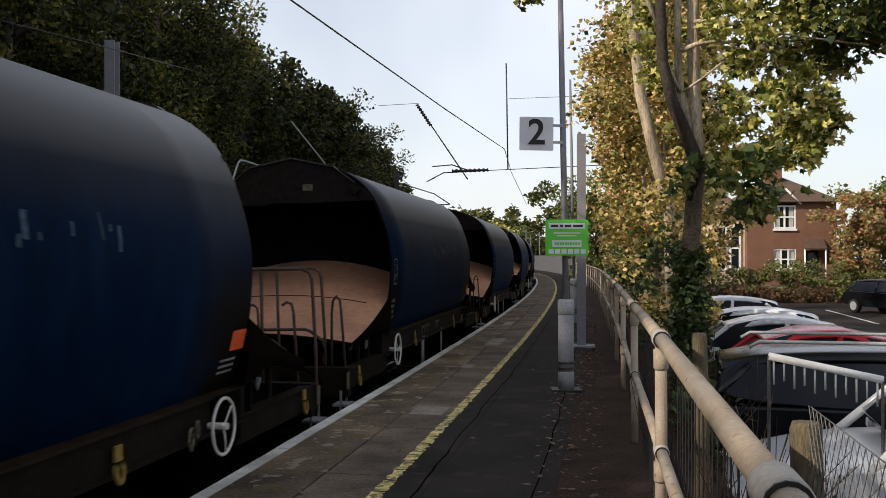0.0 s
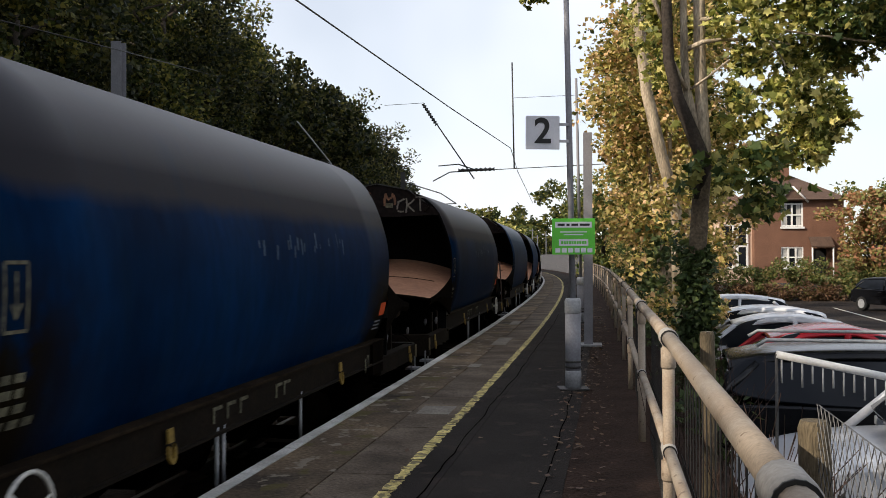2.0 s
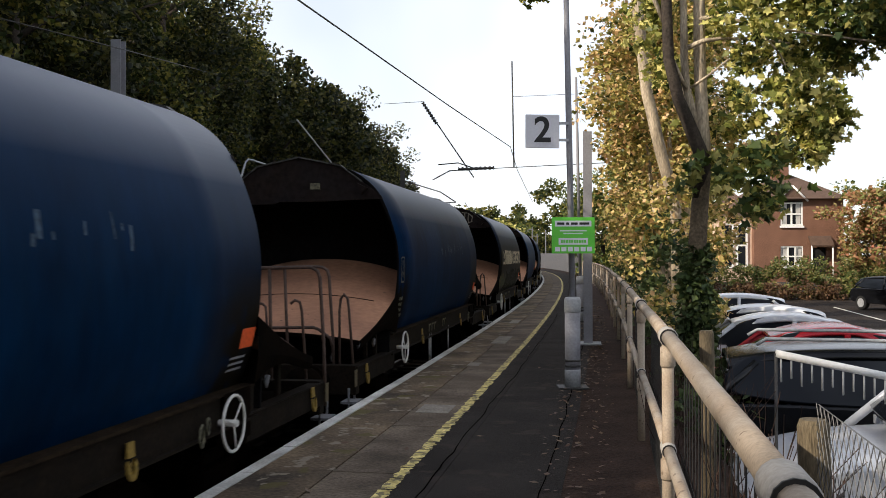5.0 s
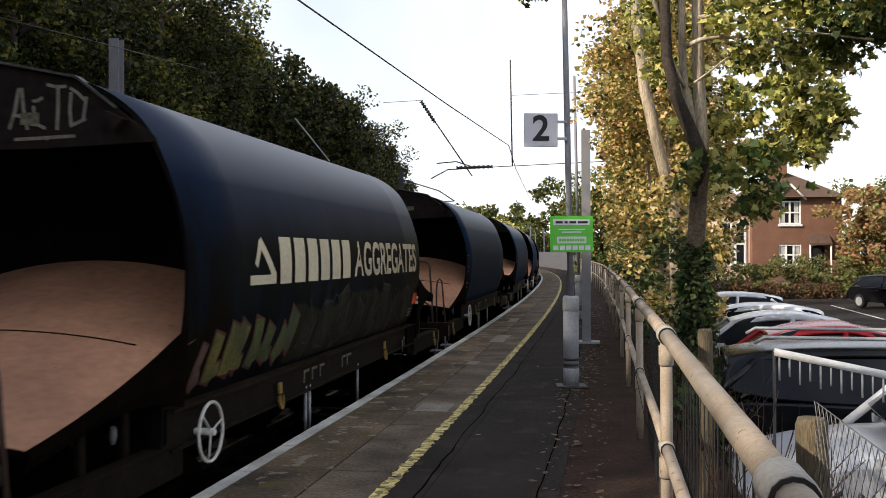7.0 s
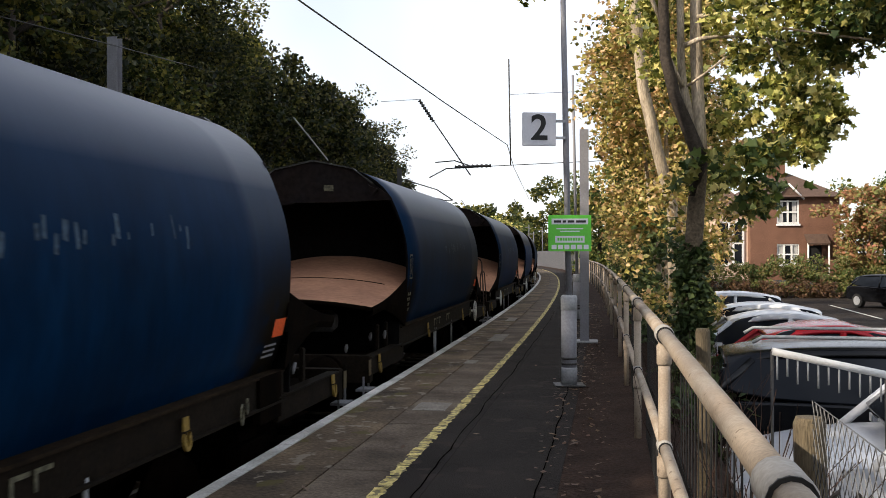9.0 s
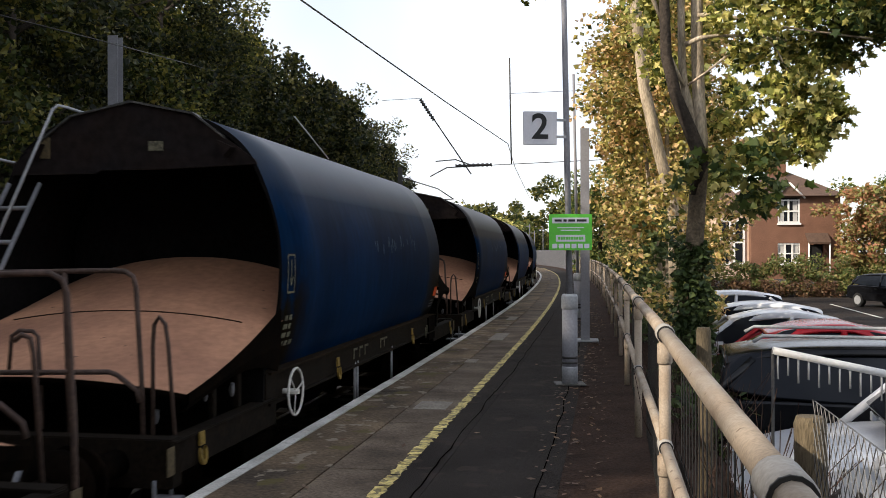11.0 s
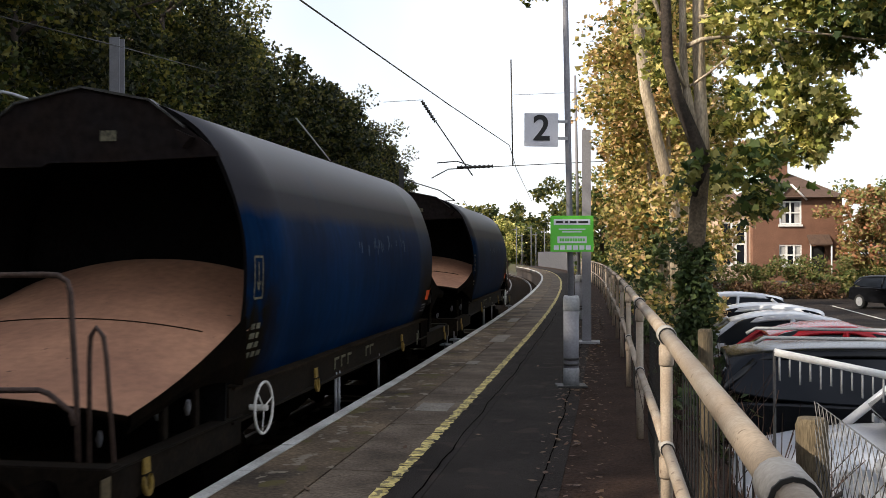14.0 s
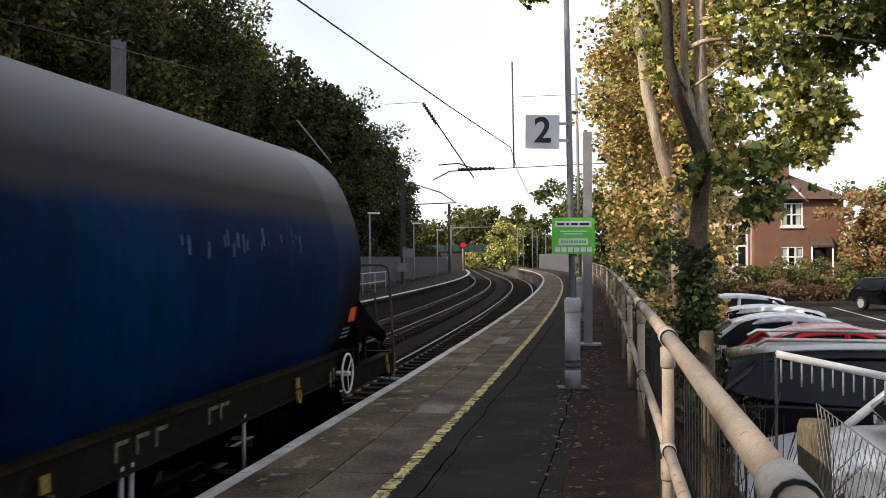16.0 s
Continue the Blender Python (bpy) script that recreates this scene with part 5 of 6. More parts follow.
def wood_tree(rng, height, spread, mat, leaf=0.3, clumps=70, per=70, bark="darkbark"):
    """A tree at the origin: trunk, limbs and a ragged crown of small leaves."""
    t = thing("tree", "dark leafy broadleaf tree on the railway bank", "tree", "trees on the bank")
    bm = B()
    pts, p = [], Vector((0, 0, -0.6))
    for i in range(7):
        pts.append(p.copy())
        p += Vector((rng.uniform(-0.2, 0.2), rng.uniform(-0.2, 0.2), height * 0.14))
    tube(bm, pts, [0.24 * (1 - i / 8) + 0.03 for i in range(7)], 8)
    cl = []
    for i in range(11):
        b = pts[2 + i % 5]
        a = rng.uniform(0, 6.28)
        L = spread * rng.uniform(0.5, 0.95)
        e = b + Vector((math.cos(a) * L, math.sin(a) * L, height * rng.uniform(0.05, 0.22)))
        tube(bm, [b, b.lerp(e, 0.5) + Vector((0, 0, 0.2)), e], [0.09, 0.06, 0.02], 6)
        cl.append((e, spread * rng.uniform(0.22, 0.36)))
    part("trunk", bm, M[bark], t)
    for i in range(clumps - 11):
        h = rng.uniform(0.12, 1.0)
        rad = spread * (0.35 + 0.65 * math.sin(math.pi * min(1, h * 0.82 + 0.12))) * math.sqrt(rng.uniform(0.15, 1))
        a = rng.uniform(0, 6.28)
        cl.append((Vector((math.cos(a) * rad, math.sin(a) * rad, h * height)), spread * rng.uniform(0.12, 0.3)))
    leaf_part("crown", leaf_cloud(rng, cl, per, leaf), mat, t)
    return t


def build_bank():
    rng = random.Random(11)
    src = [wood_tree(rng, 10.5, 3.4, M["leaf_shaded"], 0.235, 85, 118), wood_tree(rng, 12.0, 3.8, M["leaf_shaded"], 0.235, 95, 118), wood_tree(rng, 9.5, 3.2, M["leaf_bank"], 0.23, 85, 118)]
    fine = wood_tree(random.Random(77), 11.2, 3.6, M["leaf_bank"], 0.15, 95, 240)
    fine_dark = wood_tree(random.Random(78), 11.6, 3.7, M["leaf_shaded"], 0.15, 95, 240)
    near = [fine, fine_dark]
    placed = set()
    first = set()
    k = 0
    for row, (off, gap) in enumerate(((-12.5, 4.6), (-17.5, 5.2), (-24, 6.5))):
        s = -62.0
        while s < (94 if row == 0 else 135):
            o = off + rng.uniform(-1.2, 1.2) - (1.2 if s > 75 else 0.0)
            zb = np.interp(o, [-60, -22, -13.5, -9.3], [8, 6.0, 1.4, -0.05])
            p = along(s, o)
            sc = rng.uniform(0.84, 1.0) * float(np.interp(s, [30, 60, 90, 116, 150], [1.08, 0.87, 0.70, 0.62, 0.60]))
            m = Matrix.Translation((p.x, p.y, zb)) @ Matrix.Rotation(rng.uniform(0, 6.28), 4, "Z")
            # upper rows take more olive: the sunlit ridge is in the leaf colour
            i = rng.choice((0, 0, 1, 1, 2) if row == 0 else (0, 1, 2, 2))
            if s < -24:
                s += gap * rng.uniform(0.8, 1.2)
                k += 1
                continue
            if row == 0 and 2 < s < 40:
                q = k % 2
                ob = copy_thing(near[q], m) if q in placed else near[q]
                ob.matrix_basis = m
                placed.add(q)
            elif i in first:
                ob = copy_thing(src[i], m)
            else:
                ob = src[i]
                ob.matrix_basis = m
                first.add(i)
            ob.scale = (sc, sc, sc)
            s += gap * rng.uniform(0.8, 1.2)
            k += 1
    # extra tree added on the sun's path to keep dapples off the wagon ends
    for x, y, z, sc in ((-15.5, 0.6, 0.9, 0.95),):
        ob = copy_thing(fine, pose(x, y, z, 0, 0, 40 * x))
        ob.scale = (sc, sc, sc)


def bank_scrub():
    rng = random.Random(6)
    cl = []
    for i in range(330):
        s, o = rng.uniform(-14, 110), rng.uniform(-12.0, -9.4)
        z0 = float(np.interp(o, [-13.5, -9.3], [1.4, 0.0]))
        cl.append((along(s, o, z0 + rng.uniform(-0.2, 1.9)), rng.uniform(0.4, 0.8)))
    # scrub added to black out the bank foot, shade in its leaf tones
    tagged(leaf_part("bank_scrub", leaf_cloud(rng, cl, 90, 0.2), M["leaf_shaded"], None), "added shade-dark scrub at the foot of the bank", "scrub", kind="stuff")


def far_woods():
    rng = random.Random(5)
    cl = []
    for i in range(330):
        x = rng.uniform(-40, 80)
        y = rng.uniform(225, 275)
        cl.append((Vector((x, y, rng.uniform(0, 1) * (float(np.interp(x, [-60, 0, 12, 22, 45, 70], [11, 10, 13, 17, 16, 12])) + 4 * noise.noise((x * 0.09, 0.3, 0))))), rng.uniform(2.0, 3.6)))
    ob = leaf_part("far_woods", leaf_cloud(rng, cl, 150, 1.0), M["leaf_bank"], None)
    tagged(ob, "distant wooded hillside beyond the bridge", "woods", kind="stuff")


def right_trees():
    rng = random.Random(21)
    # sycamore with an ivy-clad trunk
    t = thing("sycamore_tree", "sycamore with ivy-clad trunk and pale forked limbs", "tree")
    bm = B()
    base = Vector((3.02, 12.0, -0.6))
    fork = Vector((3.14, 12.0, 2.65))
    # lower trunk split from the stems so its bark can hold the shade
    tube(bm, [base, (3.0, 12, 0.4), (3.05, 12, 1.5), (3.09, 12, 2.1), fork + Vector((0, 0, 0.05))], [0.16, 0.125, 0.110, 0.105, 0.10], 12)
    part("trunk", bm, M["shaded_bark"], t, "brown shaded lower trunk")
    bm = B()
    tube(bm, [fork, (3.12, 12, 3.3), (3.11, 12.05, 4.0), (3.12, 12.1, 5.0), (3.2, 12.1, 7.5)], [0.10, 0.080, 0.076, 0.07, 0.04], 10)
    tube(bm, [(3.08, 12.0, 2.7), (3.03, 12.0, 3.13), (2.93, 12.0, 3.6), (2.91, 12.0, 3.9), (2.90, 12.0, 4.64), (2.94, 12.0, 6.2)], [0.06, 0.058, 0.052, 0.05, 0.045, 0.03], 9)
    part("stem", bm, M["bark"], t, "pale grey stems above the fork")
    # this limb's shade comes from the dark bark
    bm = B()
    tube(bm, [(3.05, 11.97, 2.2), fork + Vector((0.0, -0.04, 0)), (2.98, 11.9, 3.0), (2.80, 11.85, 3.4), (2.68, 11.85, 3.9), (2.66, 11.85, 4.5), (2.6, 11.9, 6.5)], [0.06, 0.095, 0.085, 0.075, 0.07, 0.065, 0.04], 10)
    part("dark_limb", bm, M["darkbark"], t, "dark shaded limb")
    for pts, r in (([(2.91, 11.85, 4.03), (3.08, 11.8, 4.10), (3.30, 11.8, 4.13), (3.65, 11.8, 4.13), (4.1, 11.7, 4.05)], 0.035), ([(2.66, 11.85, 4.03), (2.80, 11.9, 3.75), (2.92, 11.95, 3.55)], 0.035), ([(3.12, 12, 4.42), (3.2, 11.7, 4.38), (3.71, 11.7, 4.27), (4.25, 11.7, 4.18), (5.0, 11.4, 4.0)], 0.032), ([(2.96, 11.9, 3.55), (3.12, 11.7, 3.66), (3.34, 11.6, 3.84)], 0.018), ([(2.66, 11.9, 4.3), (2.45, 11.9, 4.8), (2.4, 11.9, 5.6)], 0.03), ([(3.7, 11.7, 4.27), (3.95, 11.6, 3.9), (4.1, 11.6, 3.6)], 0.012)):
        bm = B()
        tube(bm, pts, [r, r * 0.9, r * 0.6] + [r * 0.4] * (len(pts) - 3), 7)
        part("limb", bm, M["bark"], t)
    cl = []
    while len(cl) < 205:
        x, y, z = rng.uniform(2.5, 7.2), rng.uniform(10.8, 13.6), rng.uniform(1.9, 6.0)
        u = x * 12 / y
        v = 1.5 + (z - 1.5) * 12 / y
        if v < np.interp(u, [2.5, 2.9, 3.1, 3.9, 4.0, 4.7, 4.85, 5.3, 6.6], [4.0, 3.2, 2.35, 2.35, 2.95, 3.1, 3.75, 4.1, 4.3]):
            continue
        if u < 3.35 and y < 12.3:
            continue
        cl.append((Vector((x, y, z)), rng.uniform(0.13, 0.34)))
    cl += [(Vector((rng.uniform(4.25, 4.85), rng.uniform(11.6, 12.4), rng.uniform(2.75, 3.5))), rng.uniform(0.12, 0.24)) for i in range(16)]
    leaf_part("crown", leaf_cloud(rng, cl, 66, 0.098, 0.5, True), M["leaf_syc"], t, "broad green leaves turning yellow")
    # high leaves: the silhouette against the sky is put into a darker green
    cl = [(Vector((rng.uniform(4.3, 5.9), rng.uniform(10.9, 12.4), rng.uniform(4.0, 5.2))), rng.uniform(0.14, 0.3)) for i in range(55)]
    leaf_part("upper_crown", leaf_cloud(rng, cl, 54, 0.098, 0.5, True), M["leaf_mid"], t, "high crown leaves darkened as a silhouette")["kind"] = "stuff"
    # low leaves hang in shade, so they get the darker green too
    cl = [(Vector((rng.uniform(2.85, 3.35), rng.uniform(11.6, 11.85), rng.uniform(2.2, 2.75))), rng.uniform(0.08, 0.16)) for i in range(6)] + [(Vector((rng.uniform(3.15, 3.85), rng.uniform(10.8, 11.5), rng.uniform(1.98, 2.7))), rng.uniform(0.12, 0.2)) for i in range(20)]
    leaf_part("low_spray", leaf_cloud(rng, cl, 12, 0.13, 0.4, True), M["leaf_mid"], t, "low spray of leaves in shade-dark green")["kind"] = "stuff"
    cl = [(Vector((3.02 + rng.uniform(-0.1, 0.1), 11.95 + rng.uniform(-0.12, 0.1), z)), 0.23 if z < 1.0 else 0.15) for z in np.linspace(-0.6, 1.55, 34)]
    leaf_part("ivy", leaf_cloud(rng, cl, 110, 0.085), M["ivy"], t, "dark ivy on the trunk")
    # second, leaning stem behind
    t = thing("tree", "leaning pale-stemmed tree with yellowing leaves", "tree")
    bm = B()
    tube(bm, [(3.44, 14.6, -0.72), (3.43, 14.6, 0.76), (3.40, 14.6, 2.20), (3.17, 14.6, 3.09), (2.97, 14.6, 3.98), (2.83, 14.6, 5.33), (2.72, 14.6, 6.68)], [0.11, 0.095, 0.085, 0.09, 0.09, 0.085, 0.05], 10)
    part("trunk", bm, M["bark"], t)
    bm = B()
    tube(bm, [(2.77, 15.0, 5.96), (2.07, 15.0, 5.85), (1.25, 15.0, 5.52)], [0.03, 0.02, 0.008], 6)
    part("limb", bm, M["bark"], t)
    cl = [(Vector((rng.uniform(1.03, 1.63), 15.0 + rng.uniform(-0.2, 0.2), rng.uniform(5.43, 5.74))), 0.15) for i in range(7)]
    leaf_part("spray", leaf_cloud(rng, cl, 24, 0.11), M["leaf_syc"], t)["kind"] = "stuff"
    cl = [(Vector((2.8 + rng.uniform(-0.35, 1.1), 15.4 + rng.uniform(0, 1.6), rng.uniform(2.6, 6.5))), rng.uniform(0.3, 0.55)) for i in range(40)]
    leaf_part("crown", leaf_cloud(rng, cl, 115, 0.09), M["leaf_gold"], t)
    cl = [(Vector((rng.uniform(3.0, 3.55), rng.uniform(13.6, 14.3), z)), rng.uniform(0.10, 0.22)) for z in (0.3, 0.5, 0.8, 1.0, 1.1, 1.35, 1.5, 1.75, 1.9, 2.0, 2.35, 2.5, 2.6, 2.75)]
    leaf_part("stem_leaves", leaf_cloud(rng, cl, 46, 0.085), M["leaf_gold"], t, "sparse leaves round the stem")["kind"] = "stuff"
    # hedge-like row of trees along the fence
    for i, (s, h, off, mt) in enumerate(((17.3, 6.0, 3.6, "leaf_gold"), (20.0, 7.0, 3.9, "leaf_gold"), (23, 7.5, 3.8, "leaf_gold"), (26, 8.0, 3.9, "leaf_mid"), (31, 8.2, 4.0, "leaf_gold"), (37, 8.0, 4.5, "leaf_mid"), (44, 7.5, 4.6, "leaf_gold"), (52, 7, 4.8, "leaf_mid"))):
        p = along(s, off)
        t = thing("tree", "slender tree with golden autumn leaves along the fence", "tree", "trees along the fence", m=pose(p.x, p.y, -0.6))
        bm = B()
        tops = []
        for q in range(3):
            a = rng.uniform(0, 6.28)
            e = Vector((math.cos(a) * 0.5, math.sin(a) * 0.5, h * rng.uniform(0.75, 0.95)))
            tube(bm, [(0, 0, 0), e * 0.45 + Vector((rng.uniform(-0.15, 0.15), 0, 0)), e], [0.09, 0.06, 0.015], 7)
            tops.append(e)
        part("trunk", bm, M["bark"], t)
        cl = []
        for q in range(120):
            z = rng.uniform(0.12, 1.02) * h
            rad = (1.05 if z > h * 0.3 else 0.7) * math.sqrt(rng.uniform(0.05, 1))
            a = rng.uniform(0, 6.28)
            if z < 2.6 and math.cos(a) * rad < 0.1:
                continue
            cl.append((Vector((math.cos(a) * rad, math.sin(a) * rad * 1.6, z)), rng.uniform(0.25, 0.5 if z > 2.6 else 0.32)))
        leaf_part("crown", leaf_cloud(rng, cl, 165, 0.085), M[mt], t)
    # trees added out of view behind the camera, to darken the near wagons
    for s, off, h in ((-3, 5.2, 7.5), (-8, 5.6, 8.5), (-14, 5.0, 8), (-20, 6, 9), (-27, 5.5, 9)):
        p = along(s, off)
        t = wood_tree(rng, h, 2.6, M["leaf_mid"], 0.2, 70, 70, "bark")
        tagged(t, "unseen tree added behind the camera to shade the wagons", "tree", "trees along the fence")
        t.matrix_basis = pose(p.x, p.y, -0.7)
    low = [(along(s, 3.15 + rng.uniform(-0.1, 0.6), rng.uniform(0.2, 2.6)), rng.uniform(0.2, 0.36)) for s in np.linspace(15, 42, 85)]
    tagged(leaf_part("autumn_scrub", leaf_cloud(rng, low, 90, 0.085), M["leaf_gold"], None), "golden-brown autumn scrub behind the railing", "scrub", kind="stuff")
    ivy = [(along(s, 3.25 + rng.uniform(-0.1, 0.5), rng.uniform(-0.4, 1.9 if s > 13 else 0.2)), rng.uniform(0.2, 0.4)) for s in np.linspace(9, 40, 90)]
    tagged(leaf_part("undergrowth", leaf_cloud(rng, ivy, 70, 0.10), M["ivy"], None), "dark ivy and bramble undergrowth behind the fence", "undergrowth", kind="stuff")


def build_chain_link():
    f = thing("chain_link_fence", "sagging chain-link fence on weathered wooden posts", "fence")
    off = 3.13
    for sp in (3.25, 6.45):
        p = along(sp, off)
        bm = B()
        tube(bm, [p + Vector((0, 0, -0.6)), p + Vector((0.01, 0, 0.5)), p + Vector((0, 0.01, 1.03)), p + Vector((0, 0.01, 1.05))], [0.047, 0.044, 0.043, 0.036], 12)
        part("post", bm, M["wood"], f, "weathered wooden post")
    verts, faces = [], []
    def thin(a, b, r=0.0013):
        d = (b - a).normalized()
        u = d.orthogonal().normalized() * r
        v = d.cross(u)
        k = len(verts)
        verts.extend([a + u, a - u * 0.5 + v * 0.87, a - u * 0.5 - v * 0.87, b + u, b - u * 0.5 + v * 0.87, b - u * 0.5 - v * 0.87])
        faces.extend([(k, k + 1, k + 4, k + 3), (k + 1, k + 2, k + 5, k + 4), (k + 2, k, k + 3, k + 5)])
    h0, h1, g = 0.0, 1.10, 0.05
    for sg in (-1, 1):
        s0 = -0.5
        while s0 < 4.2:
            n = 16
            for q in range(n):
                za, zb = h0 + (h1 - h0) * q / n, h0 + (h1 - h0) * (q + 1) / n
                sa, sb = s0 + sg * (za - h0) * 0.75, s0 + sg * (zb - h0) * 0.75
                if 0.4 < sa < 3.26 and 0.4 < sb < 3.26:
                    thin(along(sa, off, za), along(sb, off, zb))
            s0 += g
    for z in (h0, h1):
        for q in range(14):
            thin(along(0.4 + q * 0.2, off, z), along(0.6 + q * 0.2, off, z), 0.002)
    me = bpy.data.meshes.new("mesh")
    me.from_pydata([tuple(v) for v in verts], [], faces)
    me.materials.append(M["wire"])
    ob = tagged(new("mesh", me), "grey diamond wire mesh", kind="stuff")
    ob.parent = f
    # dead leaves caught in the mesh, dry stems
    rng = random.Random(14)
    cl = [(along(sq, off + 0.02, zq), 0.035) for sq, zq in ((2.85, 0.93), (2.45, 0.98), (2.95, 0.7), (3.1, 0.5))]
    tagged(leaf_part("dead_leaves", leaf_cloud(rng, cl, 6, 0.06), M["darkbark"], None), "dead brown leaves caught in the wire mesh", "dead leaves", kind="stuff")
    verts.clear(), faces.clear()
    for i in range(150):
        a = along(rng.uniform(4.6, 12), off + rng.uniform(-0.1, 0.5), -0.15)
        b = a + Vector((rng.gauss(0, 0.16), rng.gauss(0, 0.2), rng.uniform(0.4, 0.95)))
        c = a.lerp(b, 0.5) + Vector((rng.gauss(0, 0.06), rng.gauss(0, 0.06), 0.05))
        thin(a, c, 0.004), thin(c, b, 0.0028)
    me = bpy.data.meshes.new("dry_stems")
    me.from_pydata([tuple(v) for v in verts], [], faces)
    me.materials.append(M["stems"])
    tagged(new("dry_stems", me), "tangle of dry reddish bramble stems behind the fence", "brambles", kind="stuff")
    # white slatted rail between the parked cars
    t = thing("slatted_rail", "white tubular rail with short hanging slats", "rail")
    a, b = Vector((2.36, 7.05, 0.79)), Vector((3.14, 6.95, 0.63))
    bm = B()
    tube(bm, [a, b], 0.028, 12)
    part("bar", bm, M["frame"], t)
    for i in range(11):
        p = a.lerp(b, (i + 0.5) / 11)
        bm = B()
        tube(bm, [p, p - Vector((0, 0, 0.16 if i % 2 else 0.2))], 0.007, 6)
        part("slat", bm, M["galv"], t)
    for p in (a, b):
        bm = B()
        tube(bm, [p, Vector((p.x, p.y, -0.92))], 0.012, 8)
        part("upright", bm, M["darksteel"], t, "thin dark upright")


# ---- car park, cars, house ----
def car_mesh_parts(t, paint_mat, L=4.2, W=1.72, H=1.46, estate=False):
    """Nose towards -x, at ground level."""
    hl = L / 2
    up = H / 1.46
    back = hl - 0.12 if estate else hl - 0.35
    prof = [(-hl, 0.42), (-hl + 0.03, 0.62), (-hl + 0.25, 0.74), (-hl + 1.0, 0.90), (hl - 0.45, 0.96), (hl - 0.05, 0.92), (hl, 0.55), (hl - 0.05, 0.30), (-hl + 0.1, 0.24)]
    cab = [(-hl + 0.95, 0.88), (-hl + 1.55, H - 0.12), (-hl + 1.95, H - 0.02), (-hl + 2.5, H), (back - 0.55, H - 0.04), (back - 0.12, H - 0.13), (hl - 0.10, 0.94)]
    prof = [(x, z * up) for x, z in prof]
    cab = [(x, z * (up if z < 1 else 1)) for x, z in cab]
    def soften(pr, n=2):
        for _ in range(n):
            pr = [q for a, b in zip(pr, pr[1:] + pr[:1]) for q in ((a[0] * 0.78 + b[0] * 0.22, a[1] * 0.78 + b[1] * 0.22), (a[0] * 0.22 + b[0] * 0.78, a[1] * 0.22 + b[1] * 0.78))]
        return pr
    def pillow(bm, pr, half):
        """A rounded body of one side outline: full width in the middle, drawn in at both sides."""
        cx = sum(p[0] for p in pr) / len(pr)
        cz = sum(p[1] for p in pr) / len(pr)
        rows = []
        for f, k in ((-1.0, 0.90), (-0.985, 0.955), (-0.93, 0.985), (-0.7, 1.0), (0, 1.004), (0.7, 1.0), (0.93, 0.985), (0.985, 0.955), (1.0, 0.90)):
            rows.append([bm.verts.new((cx + (x - cx) * (1 - (1 - k) * 0.45), f * half(z), cz + (z - cz) * k)) for x, z in pr])
        n = len(pr)
        for a, b in zip(rows, rows[1:]):
            for q in range(n):
                bm.faces.new((a[q], a[(q + 1) % n], b[(q + 1) % n], b[q])).smooth = True
        bm.faces.new(rows[0])
        bm.faces.new(rows[-1][::-1])
    w2 = W / 2
    bm = B()
    pillow(bm, soften(prof), lambda z: w2 - 0.10 * max(0.0, 0.45 - z))
    body = part("body", bm, paint_mat, t)
    bm = B()
    tum = lambda z: w2 - 0.03 - 0.22 * max(0, (z - 0.9)) / (H - 0.9)
    pillow(bm, soften(cab), tum)
    part("glasshouse", bm, M["glass"], t, "dark window glass")
    bm = B()
    tr = tum(H) + 0.015
    rp = [(-hl + 1.5, H - 0.13), (-hl + 1.95, H + 0.0), (-hl + 2.5, H + 0.02), (back - 0.55, H - 0.02), (back - 0.10, H - 0.11)]
    for _ in range(2):
        rp = [rp[0]] + [q for a, b in zip(rp, rp[1:]) for q in ((a[0] * 0.75 + b[0] * 0.25, a[1] * 0.75 + b[1] * 0.25), (a[0] * 0.25 + b[0] * 0.75, a[1] * 0.25 + b[1] * 0.75))] + [rp[-1]]
    rows = [[bm.verts.new((x, y, z - dz + 0.008)) for x, z in rp] for y, dz in ((-tr - 0.03, 0.085), (-tr, 0.035), (-tr * 0.8, 0.012), (0, 0.0), (tr * 0.8, 0.012), (tr, 0.035), (tr + 0.03, 0.085))]
    for a, b in zip(rows, rows[1:]):
        for k in range(len(rp) - 1):
            bm.faces.new((a[k], a[k + 1], b[k + 1], b[k])).smooth = True
    ext = bmesh.ops.extrude_face_region(bm, geom=bm.faces[:])
    for v in ext["geom"]:
        if isinstance(v, bmesh.types.BMVert):
            v.co.z -= 0.03
    part("roof", bm, paint_mat, t)
    for sy in (-1, 1):
        for pa, pb in (((-hl + 0.95, 0.90), (-hl + 1.52, H - 0.14)), ((back + 0.1, 0.90), (back - 0.38, H - 0.14)), ((-hl + 2.35, 0.90), (-hl + 2.4, H - 0.08))):
            bm = B()
            tube(bm, [(pa[0], sy * (w2 - 0.03), pa[1]), (pb[0], sy * (tr + 0.02), pb[1])], 0.042, 6)
            part("pillar", bm, paint_mat, t)
        bm = B()
        box(bm, -hl + 1.25, -hl + 1.42, sy * (w2 + 0.1) - 0.09, sy * (w2 + 0.1) + 0.09, 0.92, 1.05)
        part("wing_mirror", bm, paint_mat, t, bevel=0.03)
        bm = B()
        box(bm, -hl - 0.01, -hl + 0.2, sy * (w2 - 0.22) - 0.17, sy * (w2 - 0.22) + 0.17, 0.60, 0.72)
        part("headlight", bm, M["galv"], t, "clear headlight", 0.03)
        bm = B()
        box(bm, hl - 0.16, hl + 0.005, sy * (w2 - 0.24) - 0.09, sy * (w2 - 0.24) + 0.09, 0.70 * up, 0.88 * up)
        part("tail_light", bm, M["red"], t, "red tail light", 0.02)
